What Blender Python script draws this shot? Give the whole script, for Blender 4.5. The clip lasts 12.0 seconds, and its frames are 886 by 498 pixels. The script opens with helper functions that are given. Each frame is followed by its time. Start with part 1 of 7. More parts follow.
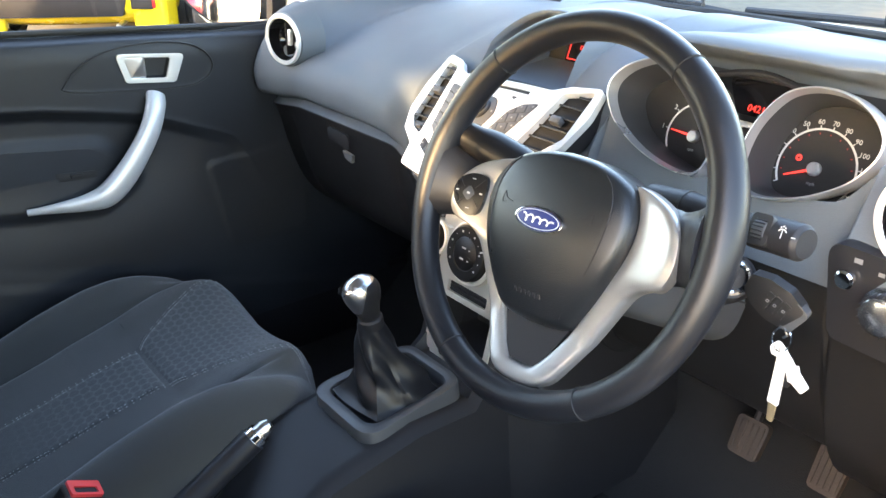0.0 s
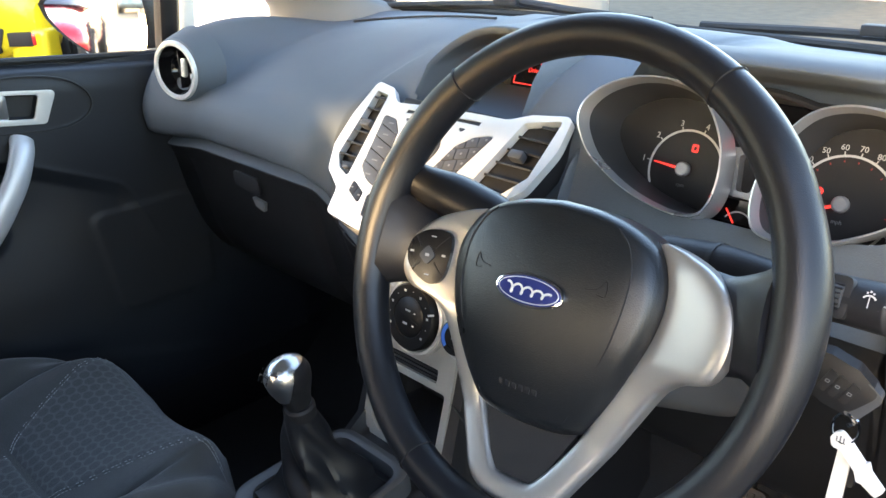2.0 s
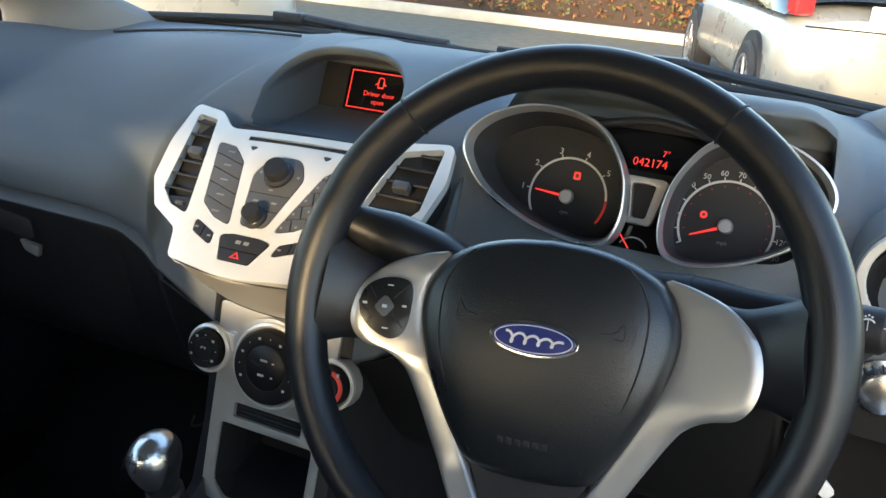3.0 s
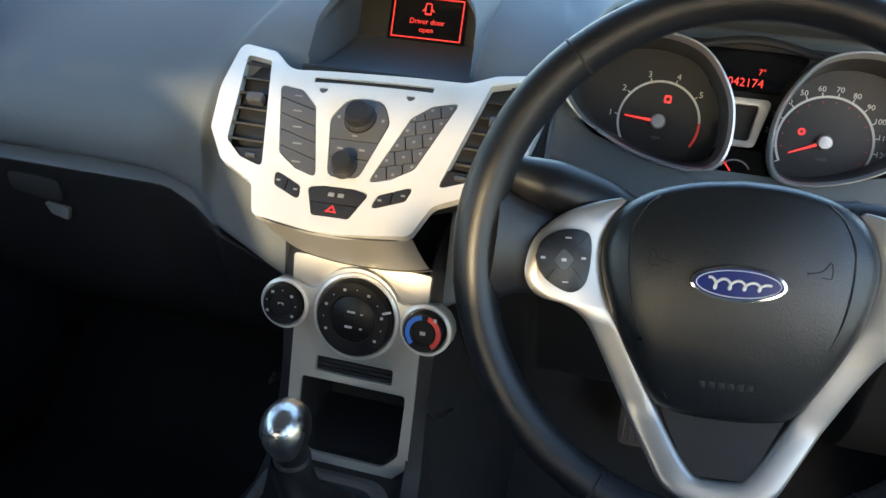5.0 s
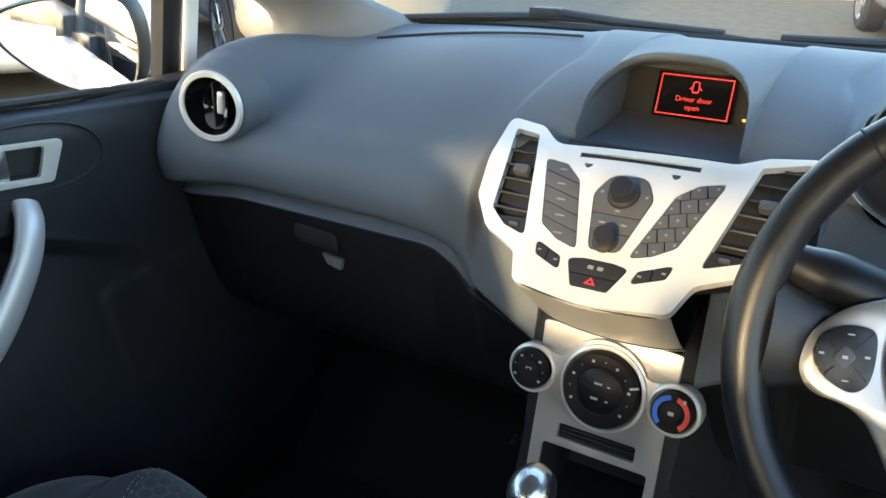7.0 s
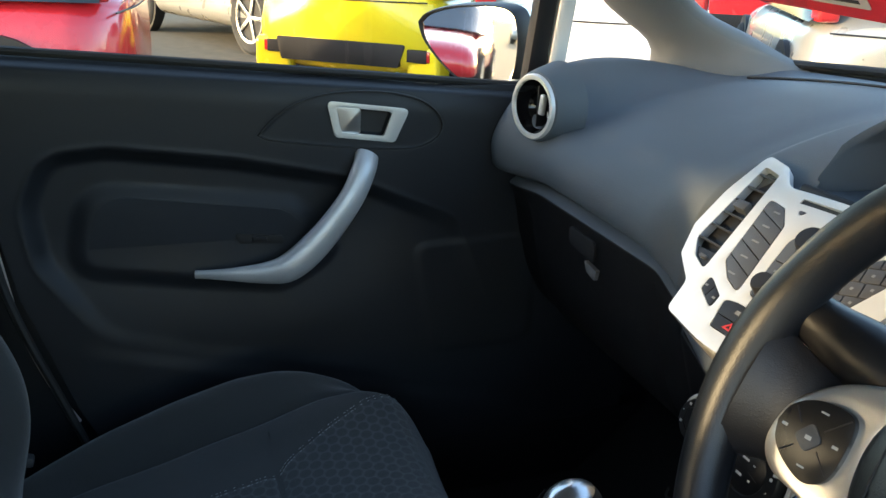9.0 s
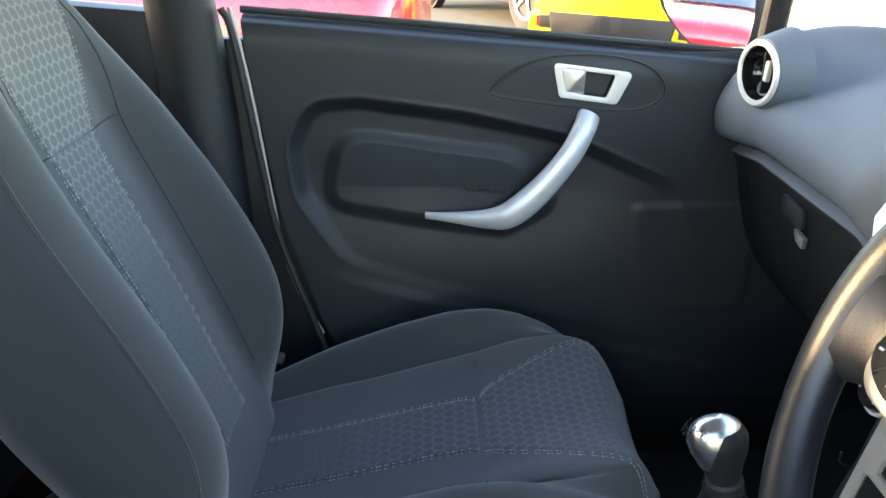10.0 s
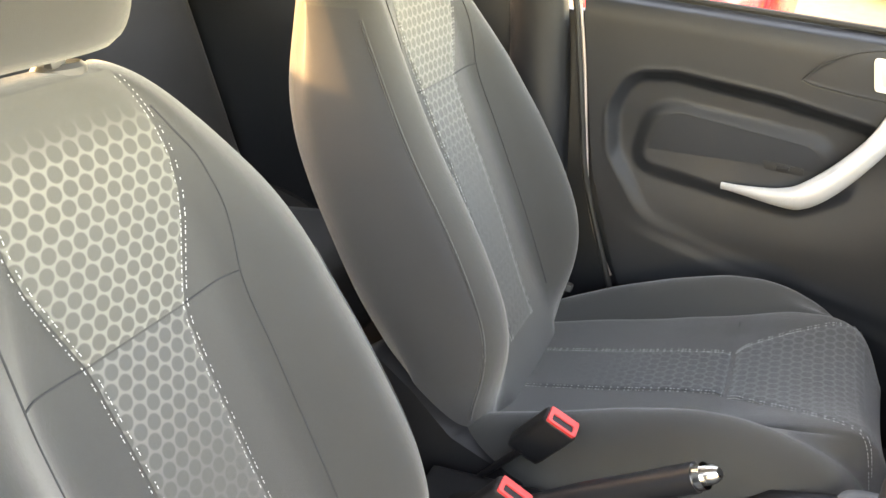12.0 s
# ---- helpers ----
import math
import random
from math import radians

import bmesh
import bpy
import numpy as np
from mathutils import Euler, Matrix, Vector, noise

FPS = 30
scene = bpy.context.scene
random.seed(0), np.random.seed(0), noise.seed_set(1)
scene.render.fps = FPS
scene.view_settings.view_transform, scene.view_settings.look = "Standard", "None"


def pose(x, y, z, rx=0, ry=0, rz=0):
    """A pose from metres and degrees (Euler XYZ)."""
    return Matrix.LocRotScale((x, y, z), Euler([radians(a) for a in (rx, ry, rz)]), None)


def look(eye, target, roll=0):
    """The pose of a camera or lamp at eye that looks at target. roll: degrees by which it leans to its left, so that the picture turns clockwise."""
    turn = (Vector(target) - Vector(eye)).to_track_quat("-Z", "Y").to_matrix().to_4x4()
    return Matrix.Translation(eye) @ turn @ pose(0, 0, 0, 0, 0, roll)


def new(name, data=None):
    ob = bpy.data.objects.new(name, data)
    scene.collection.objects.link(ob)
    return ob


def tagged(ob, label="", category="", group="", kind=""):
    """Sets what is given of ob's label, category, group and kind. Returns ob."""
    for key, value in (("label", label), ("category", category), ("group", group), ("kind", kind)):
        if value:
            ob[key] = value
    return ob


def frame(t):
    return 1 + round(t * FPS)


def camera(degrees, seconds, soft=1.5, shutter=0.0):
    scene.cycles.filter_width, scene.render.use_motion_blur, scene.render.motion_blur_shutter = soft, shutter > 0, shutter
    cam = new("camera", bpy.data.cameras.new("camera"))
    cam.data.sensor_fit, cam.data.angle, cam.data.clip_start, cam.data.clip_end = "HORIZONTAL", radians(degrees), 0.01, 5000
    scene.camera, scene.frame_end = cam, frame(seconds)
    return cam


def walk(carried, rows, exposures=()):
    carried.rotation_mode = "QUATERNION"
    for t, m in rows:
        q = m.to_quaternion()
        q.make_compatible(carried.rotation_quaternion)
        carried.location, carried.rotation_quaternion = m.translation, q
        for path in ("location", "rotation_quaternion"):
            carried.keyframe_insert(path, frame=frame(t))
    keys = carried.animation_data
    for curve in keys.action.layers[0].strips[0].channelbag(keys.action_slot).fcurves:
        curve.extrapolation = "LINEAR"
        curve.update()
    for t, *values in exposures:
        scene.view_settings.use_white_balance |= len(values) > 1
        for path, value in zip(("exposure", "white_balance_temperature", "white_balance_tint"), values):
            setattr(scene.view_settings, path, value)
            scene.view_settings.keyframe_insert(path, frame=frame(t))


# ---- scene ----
import functools

cam = camera(55.4, 12.0)
PATH = [
    (0, (0.881, -0.708, 1.319), (-0.568, 0.394, 0.491), -0.9),
    (0.5, (0.764, -0.627, 1.273), (-0.679, 0.518, 0.494), -1.5),
    (1, (0.73, -0.599, 1.252), (-0.674, 0.59, 0.466), -0.2),
    (1.5, (0.735, -0.608, 1.258), (-0.681, 0.583, 0.498), 0.0),
    (2, (0.7, -0.613, 1.273), (-0.628, 0.67, 0.506), -1.1),
    (2.5, (0.583, -0.633, 1.276), (-0.356, 0.97, 0.537), 0.5),
    (3, (0.484, -0.681, 1.267), (-0.228, 1.044, 0.548), 4.3),
    (3.2, (0.458, -0.696, 1.254), (-0.205, 1.036, 0.505), 6.5),
    (4.8, (0.303, -0.714, 1.27), (-0.165, 1.014, 0.378), 3.4),
    (5, (0.29, -0.713, 1.28), (-0.172, 1.005, 0.365), 2.8),
    (5.5, (0.251, -0.714, 1.292), (-0.229, 0.998, 0.377), 1.9),
    (6, (0.236, -0.731, 1.289), (-0.377, 0.946, 0.388), 0.8),
    (6.5, (0.235, -0.745, 1.295), (-0.539, 0.898, 0.459), 0.2),
    (6.7, (0.243, -0.747, 1.297), (-0.608, 0.869, 0.48), 0.2),
    (8.3, (0.420, -0.595, 1.272), (-1.075, 0.548, 0.590), 0.3),
    (8.5, (0.452, -0.564, 1.265), (-1.129, 0.466, 0.602), 1.0),
    (9, (0.536, -0.504, 1.246), (-1.23, 0.139, 0.561), 2.6),
    (9.5, (0.597, -0.467, 1.243), (-1.232, -0.126, 0.51), 0.4),
    (10, (0.651, -0.451, 1.24), (-1.204, -0.411, 0.494), 0.8),
    (10.5, (0.741, -0.442, 1.236), (-1.07, -0.691, 0.424), 2.6),
    (11, (0.803, -0.417, 1.244), (-0.924, -0.983, 0.408), 2.8),
    (11.5, (0.839, -0.389, 1.268), (-0.864, -1.042, 0.447), 2.3),
    (12, (0.857, -0.374, 1.284), (-0.83, -1.056, 0.453), 1.9),
]
walk(cam, [(t, look(eye, target, roll)) for t, eye, target, roll in PATH],
     [(0.0, 4.7, 6800, 20), (1.0, 4.25, 6700, 20), (2.0, 4.05, 6600, 19), (3.0, 3.3, 6200, 13), (5.0, 3.42, 6000, 12), (6.5, 3.6, 6200, 11), (8.5, 3.35, 6000, 13), (9.0, 3.1, 6300, 12), (9.5, 3.75, 6600, 14),
      (10.5, 5.2, 6700, 20), (11.0, 5.55, 8000, 22), (11.5, 5.65, 8400, 24), (12.0, 5.7, 10300, 27)])

# ---- light ----
SUN_AZ, SUN_EL = 180.0, 9.8      # degrees: azimuth from +y towards +x, and height
world = bpy.data.worlds.new("sky")
scene.world = world
world.use_nodes = True
wn, wl = world.node_tree.nodes, world.node_tree.links
sky = wn.new("ShaderNodeTexSky")
sky.sky_type, sky.sun_disc = "NISHITA", False
sky.sun_elevation, sky.sun_rotation = radians(SUN_EL), radians(SUN_AZ)
wl.new(sky.outputs[0], wn["Background"].inputs[0])
wn["Background"].inputs[1].default_value = 0.15
sun = new("sun", bpy.data.lights.new("sun", "SUN"))
sun.data.energy, sun.data.angle, sun.data.color = 0.8, radians(1.2), (1.0, 0.72, 0.38)
_az, _el = radians(SUN_AZ), radians(SUN_EL)
SUN_DIR = Vector((math.sin(_az) * math.cos(_el), math.cos(_az) * math.cos(_el), math.sin(_el)))
sun.matrix_world = look(SUN_DIR * 30, (0, 0, 0))


# ---- materials ----
def material(name, color, rough=0.5, metal=0.0, var=0.12, scale=40.0, bump=0.0, bump_scale=900.0, sheen=0.0, coat=0.0, spec=0.5, rvar=0.1):
    m = bpy.data.materials.new(name)
    m.use_nodes = True
    n, l = m.node_tree.nodes, m.node_tree.links
    b = n["Principled BSDF"]
    b.inputs["Metallic"].default_value = metal
    b.inputs["Specular IOR Level"].default_value = spec
    b.inputs["Sheen Weight"].default_value = sheen
    b.inputs["Coat Weight"].default_value = coat
    co = n.new("ShaderNodeTexCoord")
    big = n.new("ShaderNodeTexNoise")
    big.inputs["Scale"].default_value, big.inputs["Detail"].default_value = scale * 0.12, 5
    l.new(co.outputs["Object"], big.inputs["Vector"])
    fine = n.new("ShaderNodeTexNoise")
    fine.inputs["Scale"].default_value, fine.inputs["Detail"].default_value = bump_scale, 3
    l.new(co.outputs["Object"], fine.inputs["Vector"])
    mixn = n.new("ShaderNodeMath")
    mixn.operation = "MULTIPLY_ADD"
    l.new(fine.outputs["Fac"], mixn.inputs[0])
    mixn.inputs[1].default_value = 0.35
    l.new(big.outputs["Fac"], mixn.inputs[2])
    ramp = n.new("ShaderNodeMapRange")
    ramp.inputs["From Min"].default_value, ramp.inputs["From Max"].default_value = 0.45, 0.9
    ramp.inputs["To Min"].default_value, ramp.inputs["To Max"].default_value = 1 - var, 1 + var
    l.new(mixn.outputs[0], ramp.inputs["Value"])
    mul = n.new("ShaderNodeVectorMath")
    mul.operation = "SCALE"
    mul.inputs[0].default_value = color
    l.new(ramp.outputs[0], mul.inputs["Scale"])
    l.new(mul.outputs[0], b.inputs["Base Color"])
    rr = n.new("ShaderNodeMapRange")
    rr.inputs["From Min"].default_value, rr.inputs["From Max"].default_value = 0.3, 0.7
    rr.inputs["To Min"].default_value, rr.inputs["To Max"].default_value = max(rough - rvar, 0.02), min(rough + rvar, 1)
    l.new(big.outputs["Fac"], rr.inputs["Value"])
    l.new(rr.outputs[0], b.inputs["Roughness"])
    if bump:
        bp = n.new("ShaderNodeBump")
        bp.inputs["Strength"].default_value, bp.inputs["Distance"].default_value = bump, 0.001
        l.new(fine.outputs["Fac"], bp.inputs["Height"])
        l.new(bp.outputs[0], b.inputs["Normal"])
    return m


def glow(name, color, strength):
    m = bpy.data.materials.new(name)
    m.use_nodes = True
    b = m.node_tree.nodes["Principled BSDF"]
    b.inputs["Base Color"].default_value = (*[c * 0.1 for c in color], 1)
    b.inputs["Emission Color"].default_value = (*color, 1)
    b.inputs["Emission Strength"].default_value = strength
    return m


def clear(name, tint=(0.9, 0.93, 0.92), rough=0.0):
    m = bpy.data.materials.new(name)
    m.use_nodes = True
    n, l = m.node_tree.nodes, m.node_tree.links
    n.remove(n["Principled BSDF"])
    tr, gl, lw, mx = (n.new("ShaderNodeBsdfTransparent"), n.new("ShaderNodeBsdfGlossy"), n.new("ShaderNodeLayerWeight"), n.new("ShaderNodeMixShader"))
    tr.inputs[0].default_value = (*tint, 1)
    gl.inputs["Roughness"].default_value = rough
    lw.inputs["Blend"].default_value = 0.5
    pw = n.new("ShaderNodeMath")
    pw.operation = "POWER"
    pw.inputs[1].default_value = 5.0
    l.new(lw.outputs["Facing"], pw.inputs[0])
    ma = n.new("ShaderNodeMath")
    ma.operation = "MULTIPLY_ADD"
    ma.inputs[1].default_value, ma.inputs[2].default_value = 0.6, 0.035
    l.new(pw.outputs[0], ma.inputs[0])
    l.new(ma.outputs[0], mx.inputs[0])
    l.new(tr.outputs[0], mx.inputs[1])
    l.new(gl.outputs[0], mx.inputs[2])
    l.new(mx.outputs[0], n["Material Output"].inputs[0])
    return m


def hex_fabric(name, ground, disc, pitch=0.0172, radius=0.43, fade=()):
    """Woven cloth with rows of round spots on a lighter mesh; takes its place from the UV map, in metres.
    fade lists stretches of the cloth (from, to) along v over which the pattern comes in."""
    m = material(name, ground, 0.85, bump=0.4, bump_scale=1500, sheen=0.25)
    n, l = m.node_tree.nodes, m.node_tree.links
    uv = n.new("ShaderNodeUVMap")
    d = []
    cell = (pitch, pitch * math.sqrt(3), 1)
    for off in ((0, 0, 0), (pitch / 2, pitch * math.sqrt(3) / 2, 0)):
        add = n.new("ShaderNodeVectorMath"); add.operation = "ADD"
        add.inputs[1].default_value = (off[0] + 40 * cell[0], off[1] + 40 * cell[1], 0)
        l.new(uv.outputs[0], add.inputs[0])
        mod = n.new("ShaderNodeVectorMath"); mod.operation = "MODULO"
        mod.inputs[1].default_value = cell
        l.new(add.outputs[0], mod.inputs[0])
        sub = n.new("ShaderNodeVectorMath"); sub.operation = "SUBTRACT"
        sub.inputs[1].default_value = (cell[0] / 2, cell[1] / 2, 0)
        l.new(mod.outputs[0], sub.inputs[0])
        ln = n.new("ShaderNodeVectorMath"); ln.operation = "LENGTH"
        l.new(sub.outputs[0], ln.inputs[0])
        d.append(ln)
    mn = n.new("ShaderNodeMath"); mn.operation = "MINIMUM"
    l.new(d[0].outputs["Value"], mn.inputs[0])
    l.new(d[1].outputs["Value"], mn.inputs[1])
    mr = n.new("ShaderNodeMapRange")
    mr.inputs["From Min"].default_value, mr.inputs["From Max"].default_value = pitch * (radius - 0.05), pitch * (radius + 0.05)
    l.new(mn.outputs[0], mr.inputs["Value"])
    out = mr.outputs[0]
    sep = n.new("ShaderNodeSeparateXYZ")
    l.new(uv.outputs[0], sep.inputs[0])
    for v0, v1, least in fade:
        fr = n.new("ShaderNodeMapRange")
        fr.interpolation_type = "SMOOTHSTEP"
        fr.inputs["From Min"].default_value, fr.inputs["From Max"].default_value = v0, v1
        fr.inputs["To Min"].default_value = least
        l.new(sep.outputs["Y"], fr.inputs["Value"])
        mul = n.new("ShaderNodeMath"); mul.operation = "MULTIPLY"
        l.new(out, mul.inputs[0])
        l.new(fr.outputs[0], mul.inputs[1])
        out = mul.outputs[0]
    b = n["Principled BSDF"]
    old = b.inputs["Base Color"].links[0].from_socket
    mix = n.new("ShaderNodeMix"); mix.data_type = "RGBA"
    l.new(out, mix.inputs["Factor"])
    mix.inputs["A"].default_value = (*disc, 1)
    l.new(old, mix.inputs["B"])
    l.new(mix.outputs["Result"], b.inputs["Base Color"])
    return m


DASH = material("soft dash plastic", (0.090, 0.104, 0.118), 0.68, bump=0.35, bump_scale=700, var=0.1, spec=0.4)
DOOR = material("grained door plastic", (0.014, 0.0155, 0.019), 0.50, bump=0.3, bump_scale=800, spec=0.36)
BLACK = material("black plastic", (0.013, 0.013, 0.015), 0.50, bump=0.15, bump_scale=900, spec=0.28)
# Darkest plastic; in the disc slot and wheel arches it stands for shade
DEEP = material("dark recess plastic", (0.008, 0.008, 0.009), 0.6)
BUTTON = material("grey button plastic", (0.05, 0.052, 0.056), 0.42, bump=0.08)
LEATHER = material("black leather", (0.0080, 0.0088, 0.0115), 0.38, spec=0.36, bump=0.18, bump_scale=1100, rvar=0.08)
COVER = material("grained airbag vinyl", (0.0075, 0.0090, 0.0110), 0.32, spec=0.44, bump=0.25, bump_scale=900)
TRIMSILVER = material("satin trim silver", (0.33, 0.325, 0.315), 0.34, metal=0.65, var=0.05, bump_scale=2500, rvar=0.06)
BANDSILVER = material("satin band silver", (0.47, 0.455, 0.42), 0.34, metal=0.55, var=0.05, bump_scale=2500, rvar=0.06)
SILVER = material("satin silver paint", (0.67, 0.66, 0.63), 0.36, metal=0.40, var=0.05, bump_scale=2500, rvar=0.06)
ALU = material("brushed aluminium", (0.60, 0.60, 0.60), 0.28, metal=1.0, var=0.05, rvar=0.06)
CHROME = material("chrome", (0.75, 0.75, 0.76), 0.10, metal=1.0, var=0.03, rvar=0.04)
CLOTH = material("charcoal seat cloth", (0.026, 0.028, 0.029), 0.9, bump=0.5, bump_scale=1300, sheen=0.3, var=0.14)
CLOTH_SIDE = material("shaded seat side cloth", (0.020, 0.022, 0.026), 0.9, bump=0.4, bump_scale=1600, sheen=0.3)
# One spotted cloth in three tones: sunlight and shade are put into the colours
HEX = hex_fabric("lit spotted seat cloth", (0.128, 0.130, 0.120), (0.052, 0.054, 0.050), fade=((0.205, 0.165, 0.0),))
# its downward fade mixes the pattern's own fade with shade
HEX_MID = hex_fabric("shaded spotted lower back cloth", (0.105, 0.108, 0.104), (0.046, 0.049, 0.050), fade=((-0.17, -0.03, 0.25),))
HEX_DARK = hex_fabric("shaded spotted cushion cloth", (0.062, 0.068, 0.071), (0.030, 0.033, 0.035), fade=((-0.64, -0.44, 0.25),))
THREAD = material("pale stitching", (0.36, 0.37, 0.37), 0.8)
SEAM = material("seam shadowed cloth", (0.024, 0.027, 0.030), 0.95)
CARPET = material("black carpet", (0.010, 0.010, 0.011), 0.97, bump=0.8, bump_scale=600)
RUBBER = material("black rubber", (0.012, 0.012, 0.012), 0.7, bump=0.2)
REDLIT = glow("red display light", (1.0, 0.045, 0.03), 0.12)
REDDIM = glow("faint red markings", (1.0, 0.05, 0.035), 0.03)
AMBER = glow("amber lamp", (1.0, 0.35, 0.05), 0.3)
GREYPRINT = material("grey print", (0.17, 0.173, 0.178), 0.6)
KEYBLACK = material("dark key plastic", (0.055, 0.056, 0.060), 0.45, bump=0.08, spec=0.4)
WHITEPRINT = material("white print", (0.42, 0.42, 0.42), 0.6)
REDPLASTIC = material("red buckle plastic", (0.55, 0.035, 0.035), 0.45)
WHITEPAINT = material("white car paint", (0.80, 0.80, 0.79), 0.25, coat=0.6, var=0.03)
GLASS = clear("car glass")
DARKGLASS = material("gloss black glass", (0.006, 0.006, 0.007), 0.08, rvar=0.03)


# ---- mesh helpers ----
def basis(o, u, v, n):
    return Matrix(((u[0], v[0], n[0], o[0]), (u[1], v[1], n[1], o[1]), (u[2], v[2], n[2], o[2]), (0, 0, 0, 1)))


def thing(name, label, category, group="", kind=""):
    return tagged(new(name), label, category, group, kind)


def part(name, bm, mat, parent=None, label="", angle=38, smooth=True):
    me = bpy.data.meshes.new(name)
    bmesh.ops.recalc_face_normals(bm, faces=bm.faces)
    bm.to_mesh(me)
    bm.free()
    for p in me.polygons:
        p.use_smooth = smooth
    if smooth:
        me.set_sharp_from_angle(angle=radians(angle))
    for m in mat if isinstance(mat, (list, tuple)) else [mat]:
        me.materials.append(m)
    ob = new(name, me)
    if parent is not None:
        ob.parent = parent
    return tagged(ob, label)


def rounded(corners, r=0.006, seg=5):
    """A polygon's outline with its corners rounded; a corner may carry its own radius as a third number."""
    out, k = [], len(corners)
    for i in range(k):
        a, b, c = (Vector(corners[(i + d) % k][:2]) for d in (-1, 0, 1))
        rad = corners[i][2] if len(corners[i]) > 2 else r
        da, dc = a - b, c - b
        ang = da.angle(dc) if da.length > 1e-6 and dc.length > 1e-6 else math.pi
        if rad < 1e-5 or abs(math.pi - ang) < 0.02:
            out.append(b)
            continue
        cut = min(rad / math.tan(ang / 2), da.length * 0.48, dc.length * 0.48)
        p, q = b + da.normalized() * cut, b + dc.normalized() * cut
        for s in range(seg + 1):
            t = s / seg
            out.append((1 - t) ** 2 * p + 2 * t * (1 - t) * b + t * t * q)
    return out


def circle(cx, cy, r, seg=28, ry=None, start=0.0, sweep=2 * math.pi):
    return [Vector((cx + r * math.cos(start + sweep * i / seg), cy + (ry or r) * math.sin(start + sweep * i / seg))) for i in range(seg)]


def mirror(half):
    """Corners of the right half, from top to bottom, closed by their mirror image."""
    return list(half) + [(-c[0], *c[1:]) for c in reversed(half) if abs(c[0]) > 1e-6]


def plate(outer, holes=(), thick=0.004, m=None, surf=None, cuts=0.0, bevel=0.0, bm=None):
    """A plate with holes, its top on surf(u, v) and its body below it."""
    own = bm is None
    b = bmesh.new()
    edges, rims = [], []
    for loop in (outer, *holes):
        vs = [b.verts.new((p[0], p[1], 0)) for p in loop]
        es = [b.edges.new((vs[i], vs[(i + 1) % len(vs)])) for i in range(len(vs))]
        edges += es
    bmesh.ops.triangle_fill(b, use_beauty=True, use_dissolve=False, edges=edges)
    if cuts:
        lo, hi = min(p[0] for p in outer), max(p[0] for p in outer)
        for i in range(1, int((hi - lo) / cuts)):
            bmesh.ops.bisect_plane(b, geom=b.verts[:] + b.edges[:] + b.faces[:], plane_co=(lo + i * cuts, 0, 0), plane_no=(1, 0, 0))
        lo, hi = min(p[1] for p in outer), max(p[1] for p in outer)
        for i in range(1, int((hi - lo) / cuts)):
            bmesh.ops.bisect_plane(b, geom=b.verts[:] + b.edges[:] + b.faces[:], plane_co=(0, lo + i * cuts, 0), plane_no=(0, 1, 0))
    for f in b.faces:
        if f.normal.z < 0:
            f.normal_flip()
    top = b.faces[:]
    rim = [e for e in b.edges if e.is_boundary]
    geo = bmesh.ops.extrude_face_region(b, geom=top)
    low = [v for v in geo["geom"] if isinstance(v, bmesh.types.BMVert)]
    # the extruded copy becomes the top, the first faces the underside
    lowset = set(low)
    for v in b.verts:
        base = surf(v.co.x, v.co.y) if surf else 0.0
        v.co.z = base if v in lowset else base - thick
    if bevel:
        es = [e for e in b.edges if e.verts[0] in lowset and e.verts[1] in lowset and any(not all(v in lowset for v in f.verts) for f in e.link_faces)]
        bmesh.ops.bevel(b, geom=es, offset=bevel, segments=2, affect="EDGES", profile=0.6, clamp_overlap=True)
    bmesh.ops.recalc_face_normals(b, faces=b.faces)
    if m is not None:
        b.transform(m)
    if own:
        return b
    tmp = bpy.data.meshes.new("tmp")
    b.to_mesh(tmp)
    bm.from_mesh(tmp)
    bpy.data.meshes.remove(tmp)
    b.free()
    return bm


def grid(fn, nu, nv, closed_u=False, closed_v=False, cap=False, uv=None, bm=None):
    """A surface through fn(i, j), i of nu by j of nv points."""
    b = bm or bmesh.new()
    vs = [[b.verts.new(fn(i, j)) for j in range(nv)] for i in range(nu)]
    lay = b.loops.layers.uv.verify() if uv else None
    for i in range(nu if closed_u else nu - 1):
        for j in range(nv if closed_v else nv - 1):
            q = [(i, j), ((i + 1) % nu, j), ((i + 1) % nu, (j + 1) % nv), (i, (j + 1) % nv)]
            f = b.faces.new([vs[a][c] for a, c in q])
            if uv:
                for lp, (a, c) in zip(f.loops, q):
                    lp[lay].uv = uv(a, c)
    if cap:
        for row in ((vs[0], vs[-1]) if closed_v else ([r[0] for r in vs], [r[-1] for r in vs])):
            b.faces.new(row)
    return b


def smooth_path(pts, n):
    """n points along a smooth curve through pts."""
    pts = [Vector(p) for p in pts]
    ext = [pts[0] * 2 - pts[1], *pts, pts[-1] * 2 - pts[-2]]
    out = []
    for k in range(n):
        s = k / (n - 1) * (len(pts) - 1)
        i = min(int(s), len(pts) - 2)
        t = s - i
        a, b, c, d = ext[i : i + 4]
        out.append(0.5 * (2 * b + (c - a) * t + (2 * a - 5 * b + 4 * c - d) * t * t + (3 * b - a - 3 * c + d) * t ** 3))
    return out


